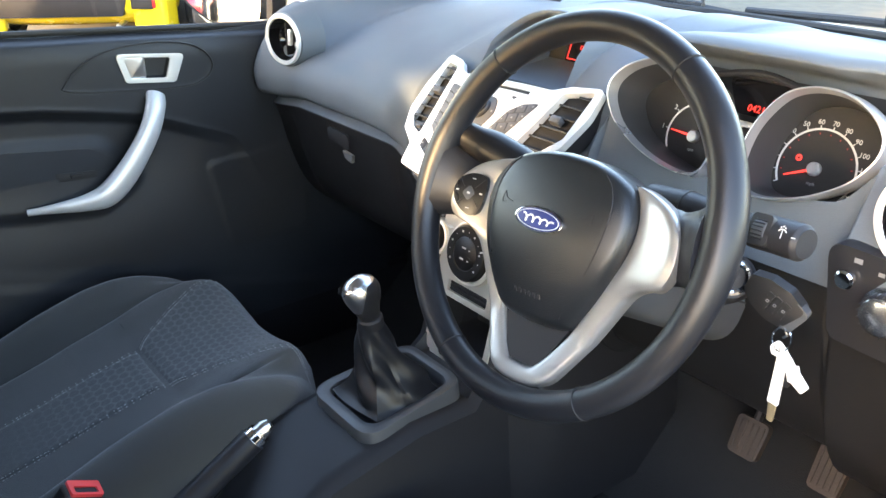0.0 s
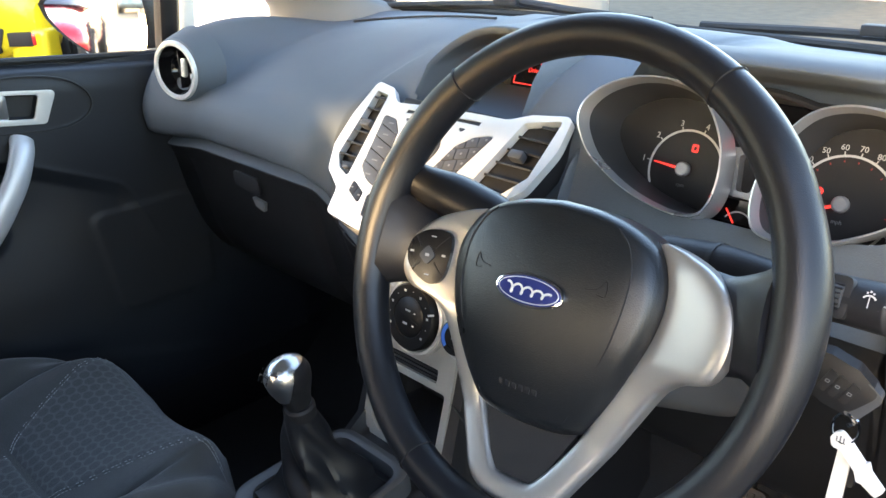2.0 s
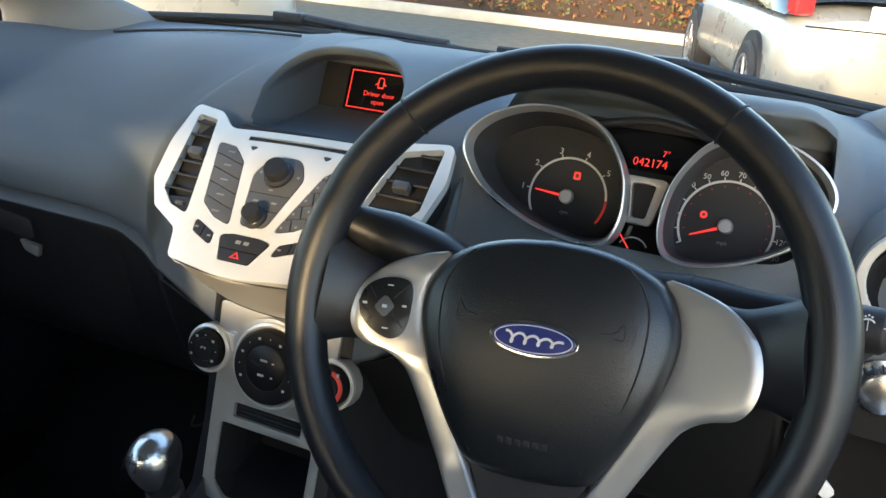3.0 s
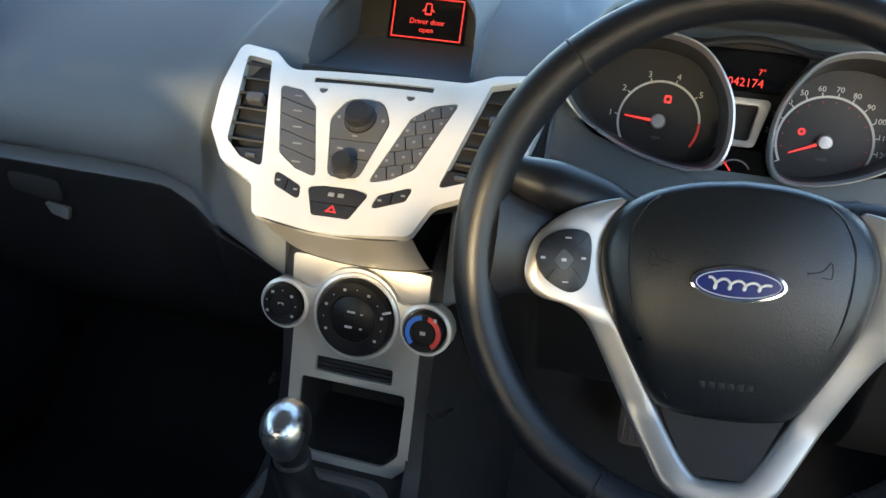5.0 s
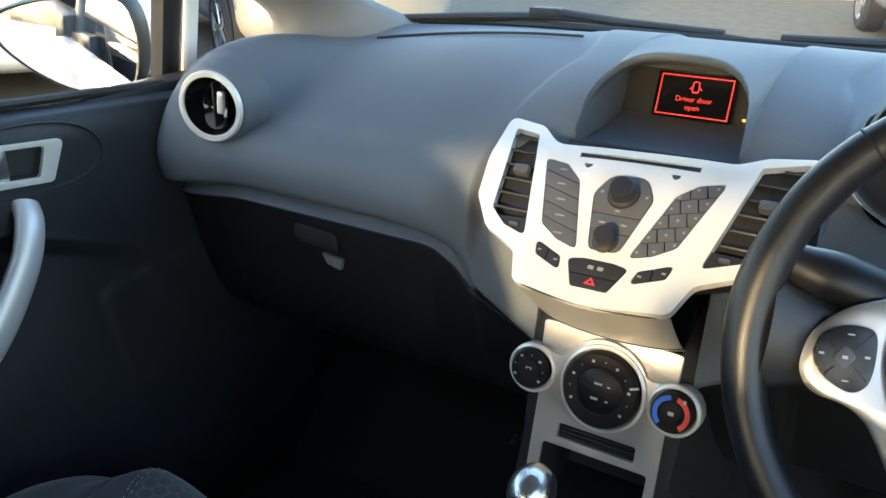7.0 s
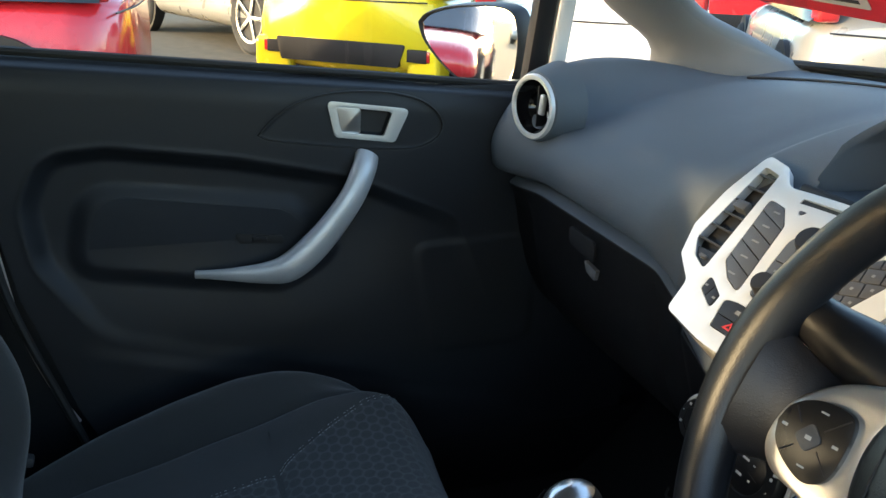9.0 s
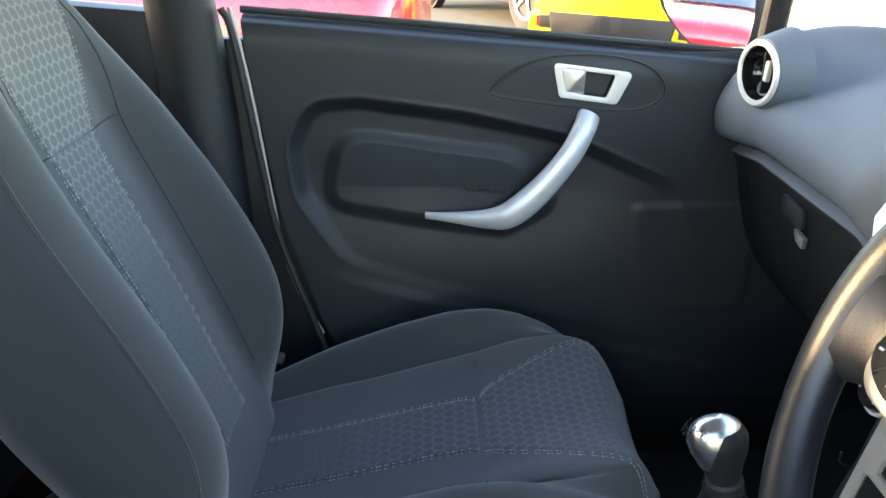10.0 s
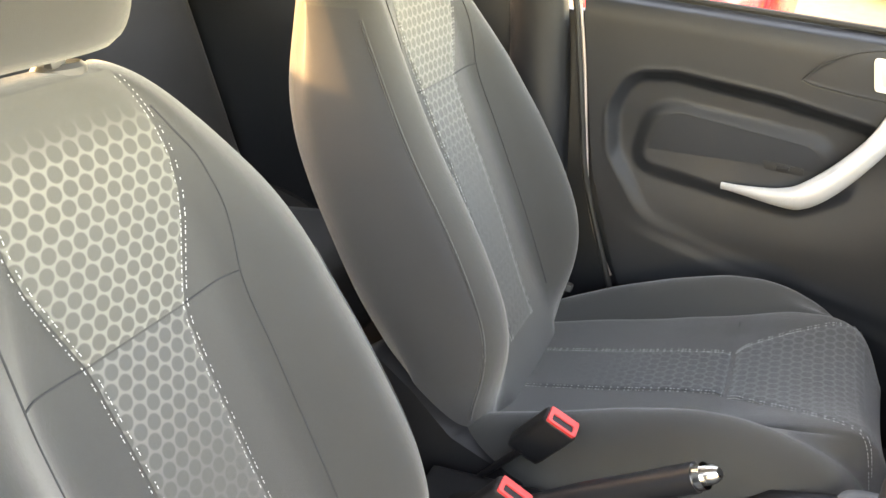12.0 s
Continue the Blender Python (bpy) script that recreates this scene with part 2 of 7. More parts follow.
def tube(pts, radius, n=24, seg=12, up=(0, 0, 1), flat=1.0, bm=None, closed=False, cap=True):
    """A tube along a smooth curve; radius may be a function of the way along, 0 to 1; flat squeezes it along up."""
    path = smooth_path(pts, n) if not closed else [Vector(p) for p in pts]
    n = len(path)
    upv = Vector(up)
    rings = []
    for i, p in enumerate(path):
        d = (path[(i + 1) % n] - path[i - 1]) if closed else (path[min(i + 1, n - 1)] - path[max(i - 1, 0)])
        d.normalize()
        side = d.cross(upv)
        side = side.normalized() if side.length > 1e-4 else Vector((1, 0, 0))
        nrm = side.cross(d).normalized()
        r = radius(i / (n - 1)) if callable(radius) else radius
        rings.append([p + side * math.cos(2 * math.pi * k / seg) * r + nrm * math.sin(2 * math.pi * k / seg) * r * flat for k in range(seg)])
    return grid(lambda i, j: rings[i][j], n, seg, closed_u=closed, closed_v=True, cap=cap and not closed, bm=bm)


def lathe(profile, m=None, seg=32, bm=None):
    """A turned body: profile of (radius, height), round the local z axis."""
    b = bmesh.new()
    rows = []
    for r, h in profile:
        rows.append([b.verts.new((r * math.cos(2 * math.pi * k / seg), r * math.sin(2 * math.pi * k / seg), h)) for k in range(seg)] if r > 1e-6 else [b.verts.new((0, 0, h))])
    for a, c in zip(rows, rows[1:]):
        for k in range(seg):
            k2 = (k + 1) % seg
            if len(a) == 1 and len(c) == 1:
                continue
            if len(a) == 1:
                b.faces.new((a[0], c[k], c[k2]))
            elif len(c) == 1:
                b.faces.new((a[k], c[0], a[k2]))
            else:
                b.faces.new((a[k], c[k], c[k2], a[k2]))
    bmesh.ops.recalc_face_normals(b, faces=b.faces)
    if m is not None:
        b.transform(m)
    if bm is None:
        return b
    tmp = bpy.data.meshes.new("tmp")
    b.to_mesh(tmp)
    bm.from_mesh(tmp)
    bpy.data.meshes.remove(tmp)
    b.free()
    return bm


def block(size, m, bevel=0.004, seg=2, taper=None):
    """A box with rounded edges; taper scales its top."""
    b = bmesh.new()
    bmesh.ops.create_cube(b, size=1)
    for v in b.verts:
        if taper and v.co.z > 0:
            v.co.x *= taper[0]
            v.co.y *= taper[1]
        v.co = Vector((v.co.x * size[0], v.co.y * size[1], v.co.z * size[2]))
    if bevel:
        bmesh.ops.bevel(b, geom=b.edges[:], offset=bevel, segments=seg, affect="EDGES", profile=0.6, clamp_overlap=True)
    b.transform(m)
    return b


def letters(body, size, m, mat, parent, name="print", align="CENTER", label=""):
    cu = bpy.data.curves.new(name, "FONT")
    cu.body, cu.size, cu.align_x, cu.align_y, cu.extrude = body, size, align, "CENTER", 0.0002
    cu.resolution_u = 3
    tmp = bpy.data.objects.new("tmp", cu)
    me = bpy.data.meshes.new_from_object(tmp)
    bpy.data.objects.remove(tmp)
    me.transform(m)
    me.materials.clear()
    me.materials.append(mat)
    ob = new(name, me)
    ob.parent = parent
    return tagged(ob, label)


def bars(spots, m, mat, parent, name="print"):
    """Small printed bars: (u, v, width, height)."""
    b = bmesh.new()
    for u, v, w, h in spots:
        plate([(u - w / 2, v - h / 2), (u + w / 2, v - h / 2), (u + w / 2, v + h / 2), (u - w / 2, v + h / 2)], thick=0.0003, m=m, bm=b)
    return part(name, b, mat, parent, smooth=False)


def arc_band(c, r0, r1, a0, a1, n=40):
    o = [Vector((c[0] + r1 * math.cos(radians(a0 + (a1 - a0) * k / n)), c[1] + r1 * math.sin(radians(a0 + (a1 - a0) * k / n)))) for k in range(n + 1)]
    i = [Vector((c[0] + r0 * math.cos(radians(a0 + (a1 - a0) * k / n)), c[1] + r0 * math.sin(radians(a0 + (a1 - a0) * k / n)))) for k in range(n, -1, -1)]
    return o + i


def lerp_table(rows, x):
    """Straight-line reading of a table of (x, value...)."""
    if x <= rows[0][0]:
        return rows[0][1:]
    for a, b in zip(rows, rows[1:]):
        if x <= b[0]:
            t = (x - a[0]) / (b[0] - a[0])
            return tuple(p + (q - p) * t for p, q in zip(a[1:], b[1:]))
    return rows[-1][1:]


def smoothstep(a, b, x):
    t = min(max((x - a) / (b - a), 0), 1)
    return t * t * (3 - 2 * t)


# ---- dashboard ----
def screen_base(x):
    return 0.56 - 0.20 * (abs(x) / 0.68) ** 4


def open_round(ctrl, seg=4):
    """Points (y, z, radius) of an open line, with its inner corners rounded; always the same number of points."""
    out = [Vector(ctrl[0][:2])]
    for a, b, c in zip(ctrl, ctrl[1:], ctrl[2:]):
        pa, pb, pc = Vector(a[:2]), Vector(b[:2]), Vector(c[:2])
        da, dc = pa - pb, pc - pb
        p = pb + da.normalized() * min(b[2], da.length * 0.46)
        q = pb + dc.normalized() * min(b[2], dc.length * 0.46)
        for s in range(seg + 1):
            t = s / seg
            out.append((1 - t) ** 2 * p + 2 * t * (1 - t) * pb + t * t * q)
    return out + [Vector(ctrl[-1][:2])]


def prof_side(x):
    a = abs(x)
    zt = 1.106 - 0.125 * x * x
    near = 0.018 * (1 - smoothstep(0.17, 0.36, a))
    sink = 0.014 * (1 - smoothstep(0.15, 0.26, a))
    mid = [(screen_base(x), 1.078, 0), (0.42, zt, 0.08), (0.30, zt - 0.010, 0.08), (0.19, zt - 0.034, 0.08), (0.105, zt - 0.066, 0.06),
           (0.052 - near, 0.995, 0.05), (0.030 - near, 0.955, 0.03), (0.036 - near * 0.6, 0.920 - sink, 0.010), (0.062, 0.910 - sink, 0.004), (0.042, 0.898 - sink, 0.004),
           (0.054, 0.86, 0.02), (0.066, 0.80, 0.04), (0.090, 0.72, 0.05), (0.15, 0.645, 0.05), (0.34, 0.62, 0)]
    # towards the doors the face comes forward and rises round the vents
    far = list(mid)
    far[2:10] = [(0.28, 1.082, 0.08), (0.17, 1.088, 0.08), (0.085, 1.070, 0.05), (0.030, 1.022, 0.04), (-0.002, 0.962, 0.03), (0.006, 0.916, 0.014), (0.052, 0.900, 0.004), (0.036, 0.889, 0.004)]
    if x > 0:                                       # beside the instruments the driver's side stays high
        step = smoothstep(0.42, 0.54, a)
        high = list(mid)
        high[2:6] = [(0.28, 1.090, 0.08), (0.18, 1.085, 0.08), (0.112, 1.060, 0.05), (0.052, 1.000, 0.05)]
        mid = [tuple(u + (v - u) * step for u, v in zip(p, q)) for p, q in zip(mid, high)]
    e = smoothstep(0.54, 0.66, a)
    back = 0.075 * smoothstep(0.64, 0.715, a) ** 2
    return [(p[0] + (q[0] - p[0]) * e + back * (2 < k < 10), p[1] + (q[1] - p[1]) * e - 0.4 * back * (k < 6), p[2]) for k, (p, q) in enumerate(zip(mid, far))]


def prof_cluster(x):
    arch = 0.072 * min(1, abs((x - 0.362) / 0.185)) ** 6
    rec = 0.052 * smoothstep(0.095, 0.150, abs(x - 0.356))       # at its ends the lip runs back behind the bezels
    return [(screen_base(x), 1.078, 0), (0.42, 1.098, 0.08), (0.29, 1.116 - arch * 0.3, 0.06), (0.18, 1.134 - arch * 0.8, 0.06), (0.112 + rec, 1.143 - arch, 0.03),
            (0.090 + rec, 1.135 - arch, 0.008), (0.115 + rec, 1.122 - arch * 0.7, 0.01), (0.176, 1.104 - arch * 0.75, 0.01), (0.168, 1.0, 0.01), (0.12, 0.968, 0.01),
            (0.072, 0.962, 0.012), (0.050, 0.90, 0.03), (0.075, 0.80, 0.03), (0.14, 0.68, 0.03), (0.34, 0.62, 0)]


def prof_screen(x):
    q = min(abs(x) / 0.0885, 1.0)
    y = 0.084 + 0.102 * (1 - q ** 3) ** (1 / 3)           # the lip runs round the opening in a slanting plane
    z = 1.126 + (y - 0.186) * 0.73
    return [(screen_base(x), 1.078, 0), (0.46, 1.100, 0.08), (0.37, 1.112, 0.08), (0.27, 1.122 - 0.010 * q * q, 0.06), (y, z, 0.006),
            (y + 0.004, z - 0.010, 0.004), (0.268, 1.098, 0.01), (0.268, 1.042, 0.01), (0.17, 1.030, 0.05), (0.110, 1.033, 0.03),
            (0.086, 1.045, 0.008), (0.082, 1.030, 0.006), (0.10, 0.90, 0.03), (0.12, 0.70, 0.03), (0.34, 0.62, 0)]


def prof_shoulder(x):
    """The raised band to each side of the display, up to the plain dash."""
    zt = 1.118 - 0.2 * (abs(x) - 0.09)
    return [(screen_base(x), 1.078, 0), (0.46, 1.104, 0.06), (0.36, zt - 0.002, 0.06), (0.25, zt - 0.014, 0.06), (0.160, zt - 0.040, 0.05),
            (0.11, 1.042, 0.03), (0.075, 1.010, 0.02), (0.045, 0.945, 0.02), (0.032, 0.905, 0.01), (0.058, 0.893, 0.004),
            (0.040, 0.880, 0.004), (0.062, 0.80, 0.04), (0.085, 0.72, 0.05), (0.15, 0.645, 0.05), (0.34, 0.62, 0)]


def dash_profile(x):
    def mix(a, b, t):
        return [tuple(p + (q - p) * t for p, q in zip(u, v)) for u, v in zip(a, b)]
    rows = prof_side(x)
    if abs(x) < 0.30:
        rows = mix(prof_shoulder(x), rows, smoothstep(0.150, 0.165, abs(x)) * 0.55 + smoothstep(0.165, 0.24, abs(x)) * 0.45)
    drop = lerp_table([(0.0, 0.10), (0.09, 0.096), (0.115, 0.072), (0.148, 0.044), (0.19, 0.016), (0.235, 0.0)], abs(x))[0]         # the soft pad runs down beside the centre panel
    share = (0, 0, 0, 0, 0, 0, 0.25, 0.7, 1.0, 1.0, 0.75, 0.3, 0, 0, 0)
    rows = [(p[0], p[1] - drop * f, p[2]) for p, f in zip(rows, share)]
    if abs(x) < 0.12:
        rows = mix(prof_screen(x), rows, smoothstep(0.0865, 0.0915, abs(x)))
    if 0.15 < x < 0.60:
        cl = prof_cluster(x)
        wide = smoothstep(0.150, 0.270, x) * (1 - smoothstep(0.480, 0.590, x))
        tight = smoothstep(0.157, 0.168, x) * (1 - smoothstep(0.516, 0.530, x))
        rows = [tuple(p + (q - p) * (wide if k < 4 else tight) for p, q in zip(u, v)) for k, (u, v) in enumerate(zip(rows, cl))]
    return open_round(rows)


KNEE = material("black knee panel plastic", (0.008, 0.008, 0.009), 0.58, spec=0.3, bump=0.3, bump_scale=800)
dashboard = thing("dashboard", "dark grey soft plastic car dashboard with a hooded display", "dashboard")
DX = sorted({-0.166, 0.166} | {round(-0.715 + 0.011 * i, 4) for i in range(131)} | {round(s * (0.076 + 0.003 * i), 4) for i in range(8) for s in (1, -1)} | {round(s * (0.148 + 0.003 * i), 4) for i in range(7) for s in (1, -1)}
            | {round(0.168 + 0.002 * i, 4) for i in range(20)} | {round(0.514 + 0.002 * i, 4) for i in range(14)} | {round(0.526 + 0.003 * i, 4) for i in range(9)} | {round(s * (0.080 + 0.001 * i), 4) for i in range(13) for s in (1, -1)})
_prof = [dash_profile(x) for x in DX]
_low = 43                                       # from here on down lies the darker knee panel


def spread_ridge(x, y):
    """The ridges beside the display run apart towards the windscreen."""
    goal = lerp_table([(0.05, 0.135), (0.12, 0.137), (0.24, 0.149), (0.46, 0.190), (0.56, 0.205)], y)[0]
    return x + math.copysign((goal - 0.158) * math.exp(-((abs(x) - 0.158) / 0.045) ** 2), x) if abs(x) > 0.1 else x


def dash_piece(name, x0, x1, j0, j1, mat, label=""):
    ii = [i for i, x in enumerate(DX) if x0 <= x <= x1]
    part(name, grid(lambda i, j: (spread_ridge(DX[ii[i]], _prof[ii[i]][j0 + j].x), *_prof[ii[i]][j0 + j]), len(ii), j1 - j0), mat, dashboard, label, angle=50)


dash_piece("passenger_dash", -1, -0.166, 0, _low + 1, DASH)
dash_piece("display_hood", -0.166, 0.166, 0, _low + 1, DASH, "raised hood round the display")
dash_piece("cluster_hood", 0.166, 1, 0, _low + 1, DASH, "hood over the instruments")
dash_piece("knee_panel", -1, 1, _low, len(_prof[0]), KNEE, "black lower dash")
part("dash_groove", tube([(x, 0.400 - 0.02 * ((x + 0.40) / 0.2) ** 2, 1.1075 - 0.125 * x * x - 0.0015) for x in np.linspace(-0.56, -0.20, 9)], 0.0022, n=30, seg=6), DEEP, dashboard)

# ---- steering wheel ----
TILT = radians(23.8)
TURN = radians(5.0)
WN = Vector((0, -math.cos(TILT), math.sin(TILT)))
WC = Vector((0.355, -0.187, 1.014)) - WN * 0.010
WU0, WV0 = Vector((1, 0, 0)), Vector((0, math.sin(TILT), math.cos(TILT)))
WU = WU0 * math.cos(TURN) + WV0 * math.sin(TURN)
WV = WV0 * math.cos(TURN) - WU0 * math.sin(TURN)
HM = basis(WC + Vector((-0.0035, 0.001, 0.002)), WU, WV, WN) @ pose(0, 0, -0.012) @ Matrix.Scale(1.03, 4)      # the hub lies a little deeper than the rim
WM = basis(Vector((0.3515, -0.1740, 1.0160)), WU, WV, WN)
BM = HM @ pose(-0.085, 0.006, 0.001, 0, 16.7, 0) @ pose(0.082, 0, 0)
wheel = thing("steering_wheel", "black leather steering wheel with satin silver spoke trim", "steering wheel")
RIM = 0.1812


def rim_point(a, r_extra=0.0):
    return Vector((math.sin(a) * (RIM + r_extra), math.cos(a) * (RIM + r_extra), 0))


def rim_radius(a):
    grip = max(math.exp(-((abs(a) - 1.45) / 0.30) ** 2), 0.5 * math.exp(-((abs(a) - 0.95) / 0.25) ** 2))
    return 0.0149 + 0.0020 * grip


def rim_ring(n=120, seg=20):
    def f(i, j):
        a = 2 * math.pi * i / n - math.pi
        r, b = rim_radius(a), 2 * math.pi * j / seg
        return WM @ (rim_point(a, r * math.cos(b)) + Vector((0, 0, r * 1.06 * math.sin(b))))
    return grid(f, n, seg, closed_u=True, closed_v=True)


part("rim", rim_ring(), LEATHER, wheel)
for a in (-0.70, 0.62, -2.66, 2.60):
    rr = rim_radius(a)
    ring = []
    for k in range(24):
        t = 2 * math.pi * k / 24
        ring.append(WM @ (rim_point(a, (rr + 0.0003) * math.cos(t)) + Vector((0, 0, (rr + 0.0003) * 1.06 * math.sin(t)))))
    part("rim_seam", tube(ring, 0.0009, seg=6, closed=True, up=WN), BLACK, wheel)
# stitches on the inside of the rim
b = bmesh.new()
for k in range(230):
    a = 2 * math.pi * k / 230
    rr = rim_radius(a if a < math.pi else a - 2 * math.pi)
    c = rim_point(a, -rr * 0.90) + Vector((0, 0, rr * 0.28))
    d = rim_point(a + 0.012, -rr * 0.90) + Vector((0, 0, rr * -0.1))
    tube([WM @ c, WM @ ((c + d) / 2 * 0.997), WM @ d], 0.0006, n=3, seg=4, bm=b)
tagged(part("rim_stitching", b, BLACK, wheel), kind="stuff")

PAD = smooth_path([(0.0, 0.0630, 0), (0.032, 0.0600, 0), (0.060, 0.0515, 0), (0.0795, 0.0370, 0), (0.0885, 0.0120, 0), (0.0840, -0.0180, 0), (0.0700, -0.0520, 0), (0.0530, -0.0820, 0), (0.0420, -0.0945, 0), (0.0220, -0.0985, 0), (0.0, -0.0995, 0)], 41)
PAD = [(p.x, p.y) for p in PAD] + [(-p.x, p.y) for p in reversed(PAD[1:-1])]


def pad_surf(u, v):
    """Height of the airbag cover: a pillow that falls off along two side flanks."""
    r = (u / 0.090) ** 2 + ((v + 0.01) / 0.090) ** 2
    line = lerp_table([(-0.10, 0.030), (-0.084, 0.038), (-0.03, 0.063), (0.02, 0.069), (0.054, 0.056), (0.08, 0.046)], v)[0]
    d = abs(u) - line
    flank = 0.30 * (d + math.sqrt(d * d + 0.00004)) / 2
    return 0.0245 - 0.0085 * min(r, 1.4) - 0.010 * ((v + 0.004) / 0.090) ** 2 - flank


def pad_fn(i, j):
    t = i / 34
    k = math.sin(math.pi / 2 * t) ** 1.0 if t < 1 else 1.0
    x, y = PAD[j][0] * k, -0.006 + (PAD[j][1] + 0.006) * k
    fall = 0.010 * (1 - math.sqrt(max(0.0, 1 - max(0.0, (k - 0.90) / 0.10) ** 2)))
    return HM @ Vector((x, y, pad_surf(x, y) - fall))


b = grid(pad_fn, 35, len(PAD), closed_v=True)
skirt = [HM @ Vector((x * 1.0, y, pad_surf(x, y) - 0.010)) for x, y in PAD]
grid(lambda i, j: skirt[j] - (HM.to_3x3() @ Vector((0, 0, 0.030 * i))), 2, len(PAD), closed_v=True, bm=b)
bmesh.ops.remove_doubles(b, verts=b.verts, dist=0.00005)
part("airbag_cover", b, COVER, wheel, "black grained airbag cover", angle=60)
# embossed lines on the cover
for s in (-1, 1):
    part("cover_groove", tube([HM @ Vector((s * x, y, pad_surf(x, y) + 0.0001)) for x, y in ((0.052, 0.050), (0.063, 0.038), (0.0695, 0.016), (0.064, -0.028), (0.038, -0.086))], 0.0007, n=40, seg=6, up=WN), BLACK, wheel)
    part("cover_mark", tube([HM @ Vector((s * x, y, pad_surf(x, y) + 0.0002)) for x, y in ((0.041, 0.006), (0.050, 0.008), (0.055, 0.014), (0.056, 0.004), (0.050, 0.004))], 0.0004, n=14, seg=5, up=WN), BLACK, wheel)
for x in (-0.016, -0.010, -0.004, 0.002, 0.008, 0.014):
    part("cover_mark", block((0.0040, 0.0058, 0.0006), HM @ pose(x, -0.072, pad_surf(x, -0.072), 6, 0, 0), 0.0002), BLACK, wheel)
# one looped trim: outer and inner edge, side by side, from shoulder to shoulder
_trim = [(0.078, 0.047, 0.074, 0.045), (0.096, 0.0425, 0.080, 0.035), (0.117, 0.033, 0.0845, 0.022), (0.134, 0.016, 0.0855, 0.010), (0.1395, -0.004, 0.0845, -0.004), (0.137, -0.022, 0.0815, -0.016), (0.128, -0.034, 0.078, -0.026), (0.112, -0.0385, 0.075, -0.034),
         (0.100, -0.045, 0.071, -0.042), (0.090, -0.057, 0.065, -0.054), (0.066, -0.098, 0.045, -0.094), (0.049, -0.128, 0.029, -0.122), (0.038, -0.146, 0.018, -0.1365), (0.026, -0.1545, 0.0125, -0.1400), (0.012, -0.1575, 0.006, -0.1408), (0.0, -0.158, 0.0, -0.141)]
_lift = {-0.022: -0.017, -0.034: -0.0255, -0.0385: -0.0295, -0.045: -0.0365, -0.057: -0.0500}        # the pod of buttons is a little shorter
_trim = _trim + [(-p[0], _lift.get(p[1], p[1]), -p[2], p[3]) for p in reversed(_trim[:-1])]
_to = smooth_path([(p[0], p[1], 0) for p in _trim], 150)
_ti = smooth_path([(p[2], p[3], 0) for p in _trim], 150)


def trim_surf(u, v):
    return lerp_table([(-0.16, 0.005), (-0.145, 0.003), (-0.10, -0.006), (-0.03, 0.0), (0.06, -0.002)], v)[0] + 0.30 * max(0, abs(u) - 0.078) ** 2 / (abs(abs(u) - 0.078) + 0.020)


def trim_fn(i, j):
    w = j / 16
    c = max(-1.0, min(1.0, 2 * (w - 0.125) / 0.75 - 1))
    p = _to[i] + (_ti[i] - _to[i]) * (c + 1) / 2
    width = (_ti[i] - _to[i]).length
    bulge = min(0.004, width * 0.14) * max(0.0, 1 - abs(c) ** 2.6) ** (1 / 2.6)
    drop = 0.014 * (max(0.0, 0.125 - w) + max(0.0, w - 0.875)) / 0.125
    return HM @ Vector((p.x, p.y, trim_surf(p.x, p.y) - 0.003 + bulge - drop))


part("spoke_trim", grid(trim_fn, 150, 17), TRIMSILVER, wheel, "satin silver spoke trim", angle=60)
part("lower_insert", plate(rounded(mirror([(0, -0.085), (0.046, -0.085), (0.020, -0.139, 0.006), (0, -0.139)]), 0.004), thick=0.01, m=HM, surf=lambda u, v: trim_surf(u, v) - 0.004), BLACK, wheel)
for s in (-1, 1):
    part("spoke", tube([WM @ Vector((s * 0.06, -0.004, -0.034)), WM @ Vector((s * 0.12, -0.002, -0.026)), WM @ Vector((s * 0.148, 0.002, -0.014)), WM @ Vector((s * 0.172, 0.004, -0.001))],
                       lambda t: 0.046 - 0.014 * math.sin(t * 3.1), n=16, seg=18, up=WN, flat=0.36), LEATHER, wheel)
part("spoke", tube([WM @ Vector((0, -0.06, -0.050)), WM @ Vector((0, -0.13, -0.050)), WM @ Vector((0, -0.168, -0.024))], lambda t: 0.032 - 0.008 * t, n=12, seg=18, up=WN, flat=0.32), LEATHER, wheel)
part("hub_back", lathe([(0, -0.015), (0.056, -0.02), (0.056, -0.05), (0.050, -0.07), (0, -0.07)], WM), BLACK, wheel)
# remote buttons in the spoke on the passenger's side
BTN = smooth_path([(-0.131, -0.003, 0), (-0.127, 0.008, 0), (-0.116, 0.0155, 0), (-0.102, 0.0170, 0), (-0.0945, 0.0120, 0), (-0.0935, -0.006, 0), (-0.0965, -0.0205, 0), (-0.106, -0.0265, 0), (-0.119, -0.0215, 0), (-0.128, -0.013, 0), (-0.131, -0.003, 0)], 61)[:-1]
BTN = [Vector((p.x, p.y)) for p in BTN]
GLOSSKEY = material("gloss black keys", (0.006, 0.006, 0.007), 0.30, rvar=0.05, spec=0.28)
pad_btn = part("button_pad", plate(BTN, thick=0.006, m=BM @ pose(0, 0, 0.0034), bevel=0.0012), GLOSSKEY, wheel, "gloss black remote control button pad")
part("button", plate(rounded([(-0.120, -0.0055, 0.003), (-0.1125, 0.0045, 0.003), (-0.105, -0.0035, 0.003), (-0.1115, -0.0125, 0.003)], 0.003), thick=0.003, m=BM @ pose(0, 0, 0.0046), bevel=0.0008), KEYBLACK, pad_btn)
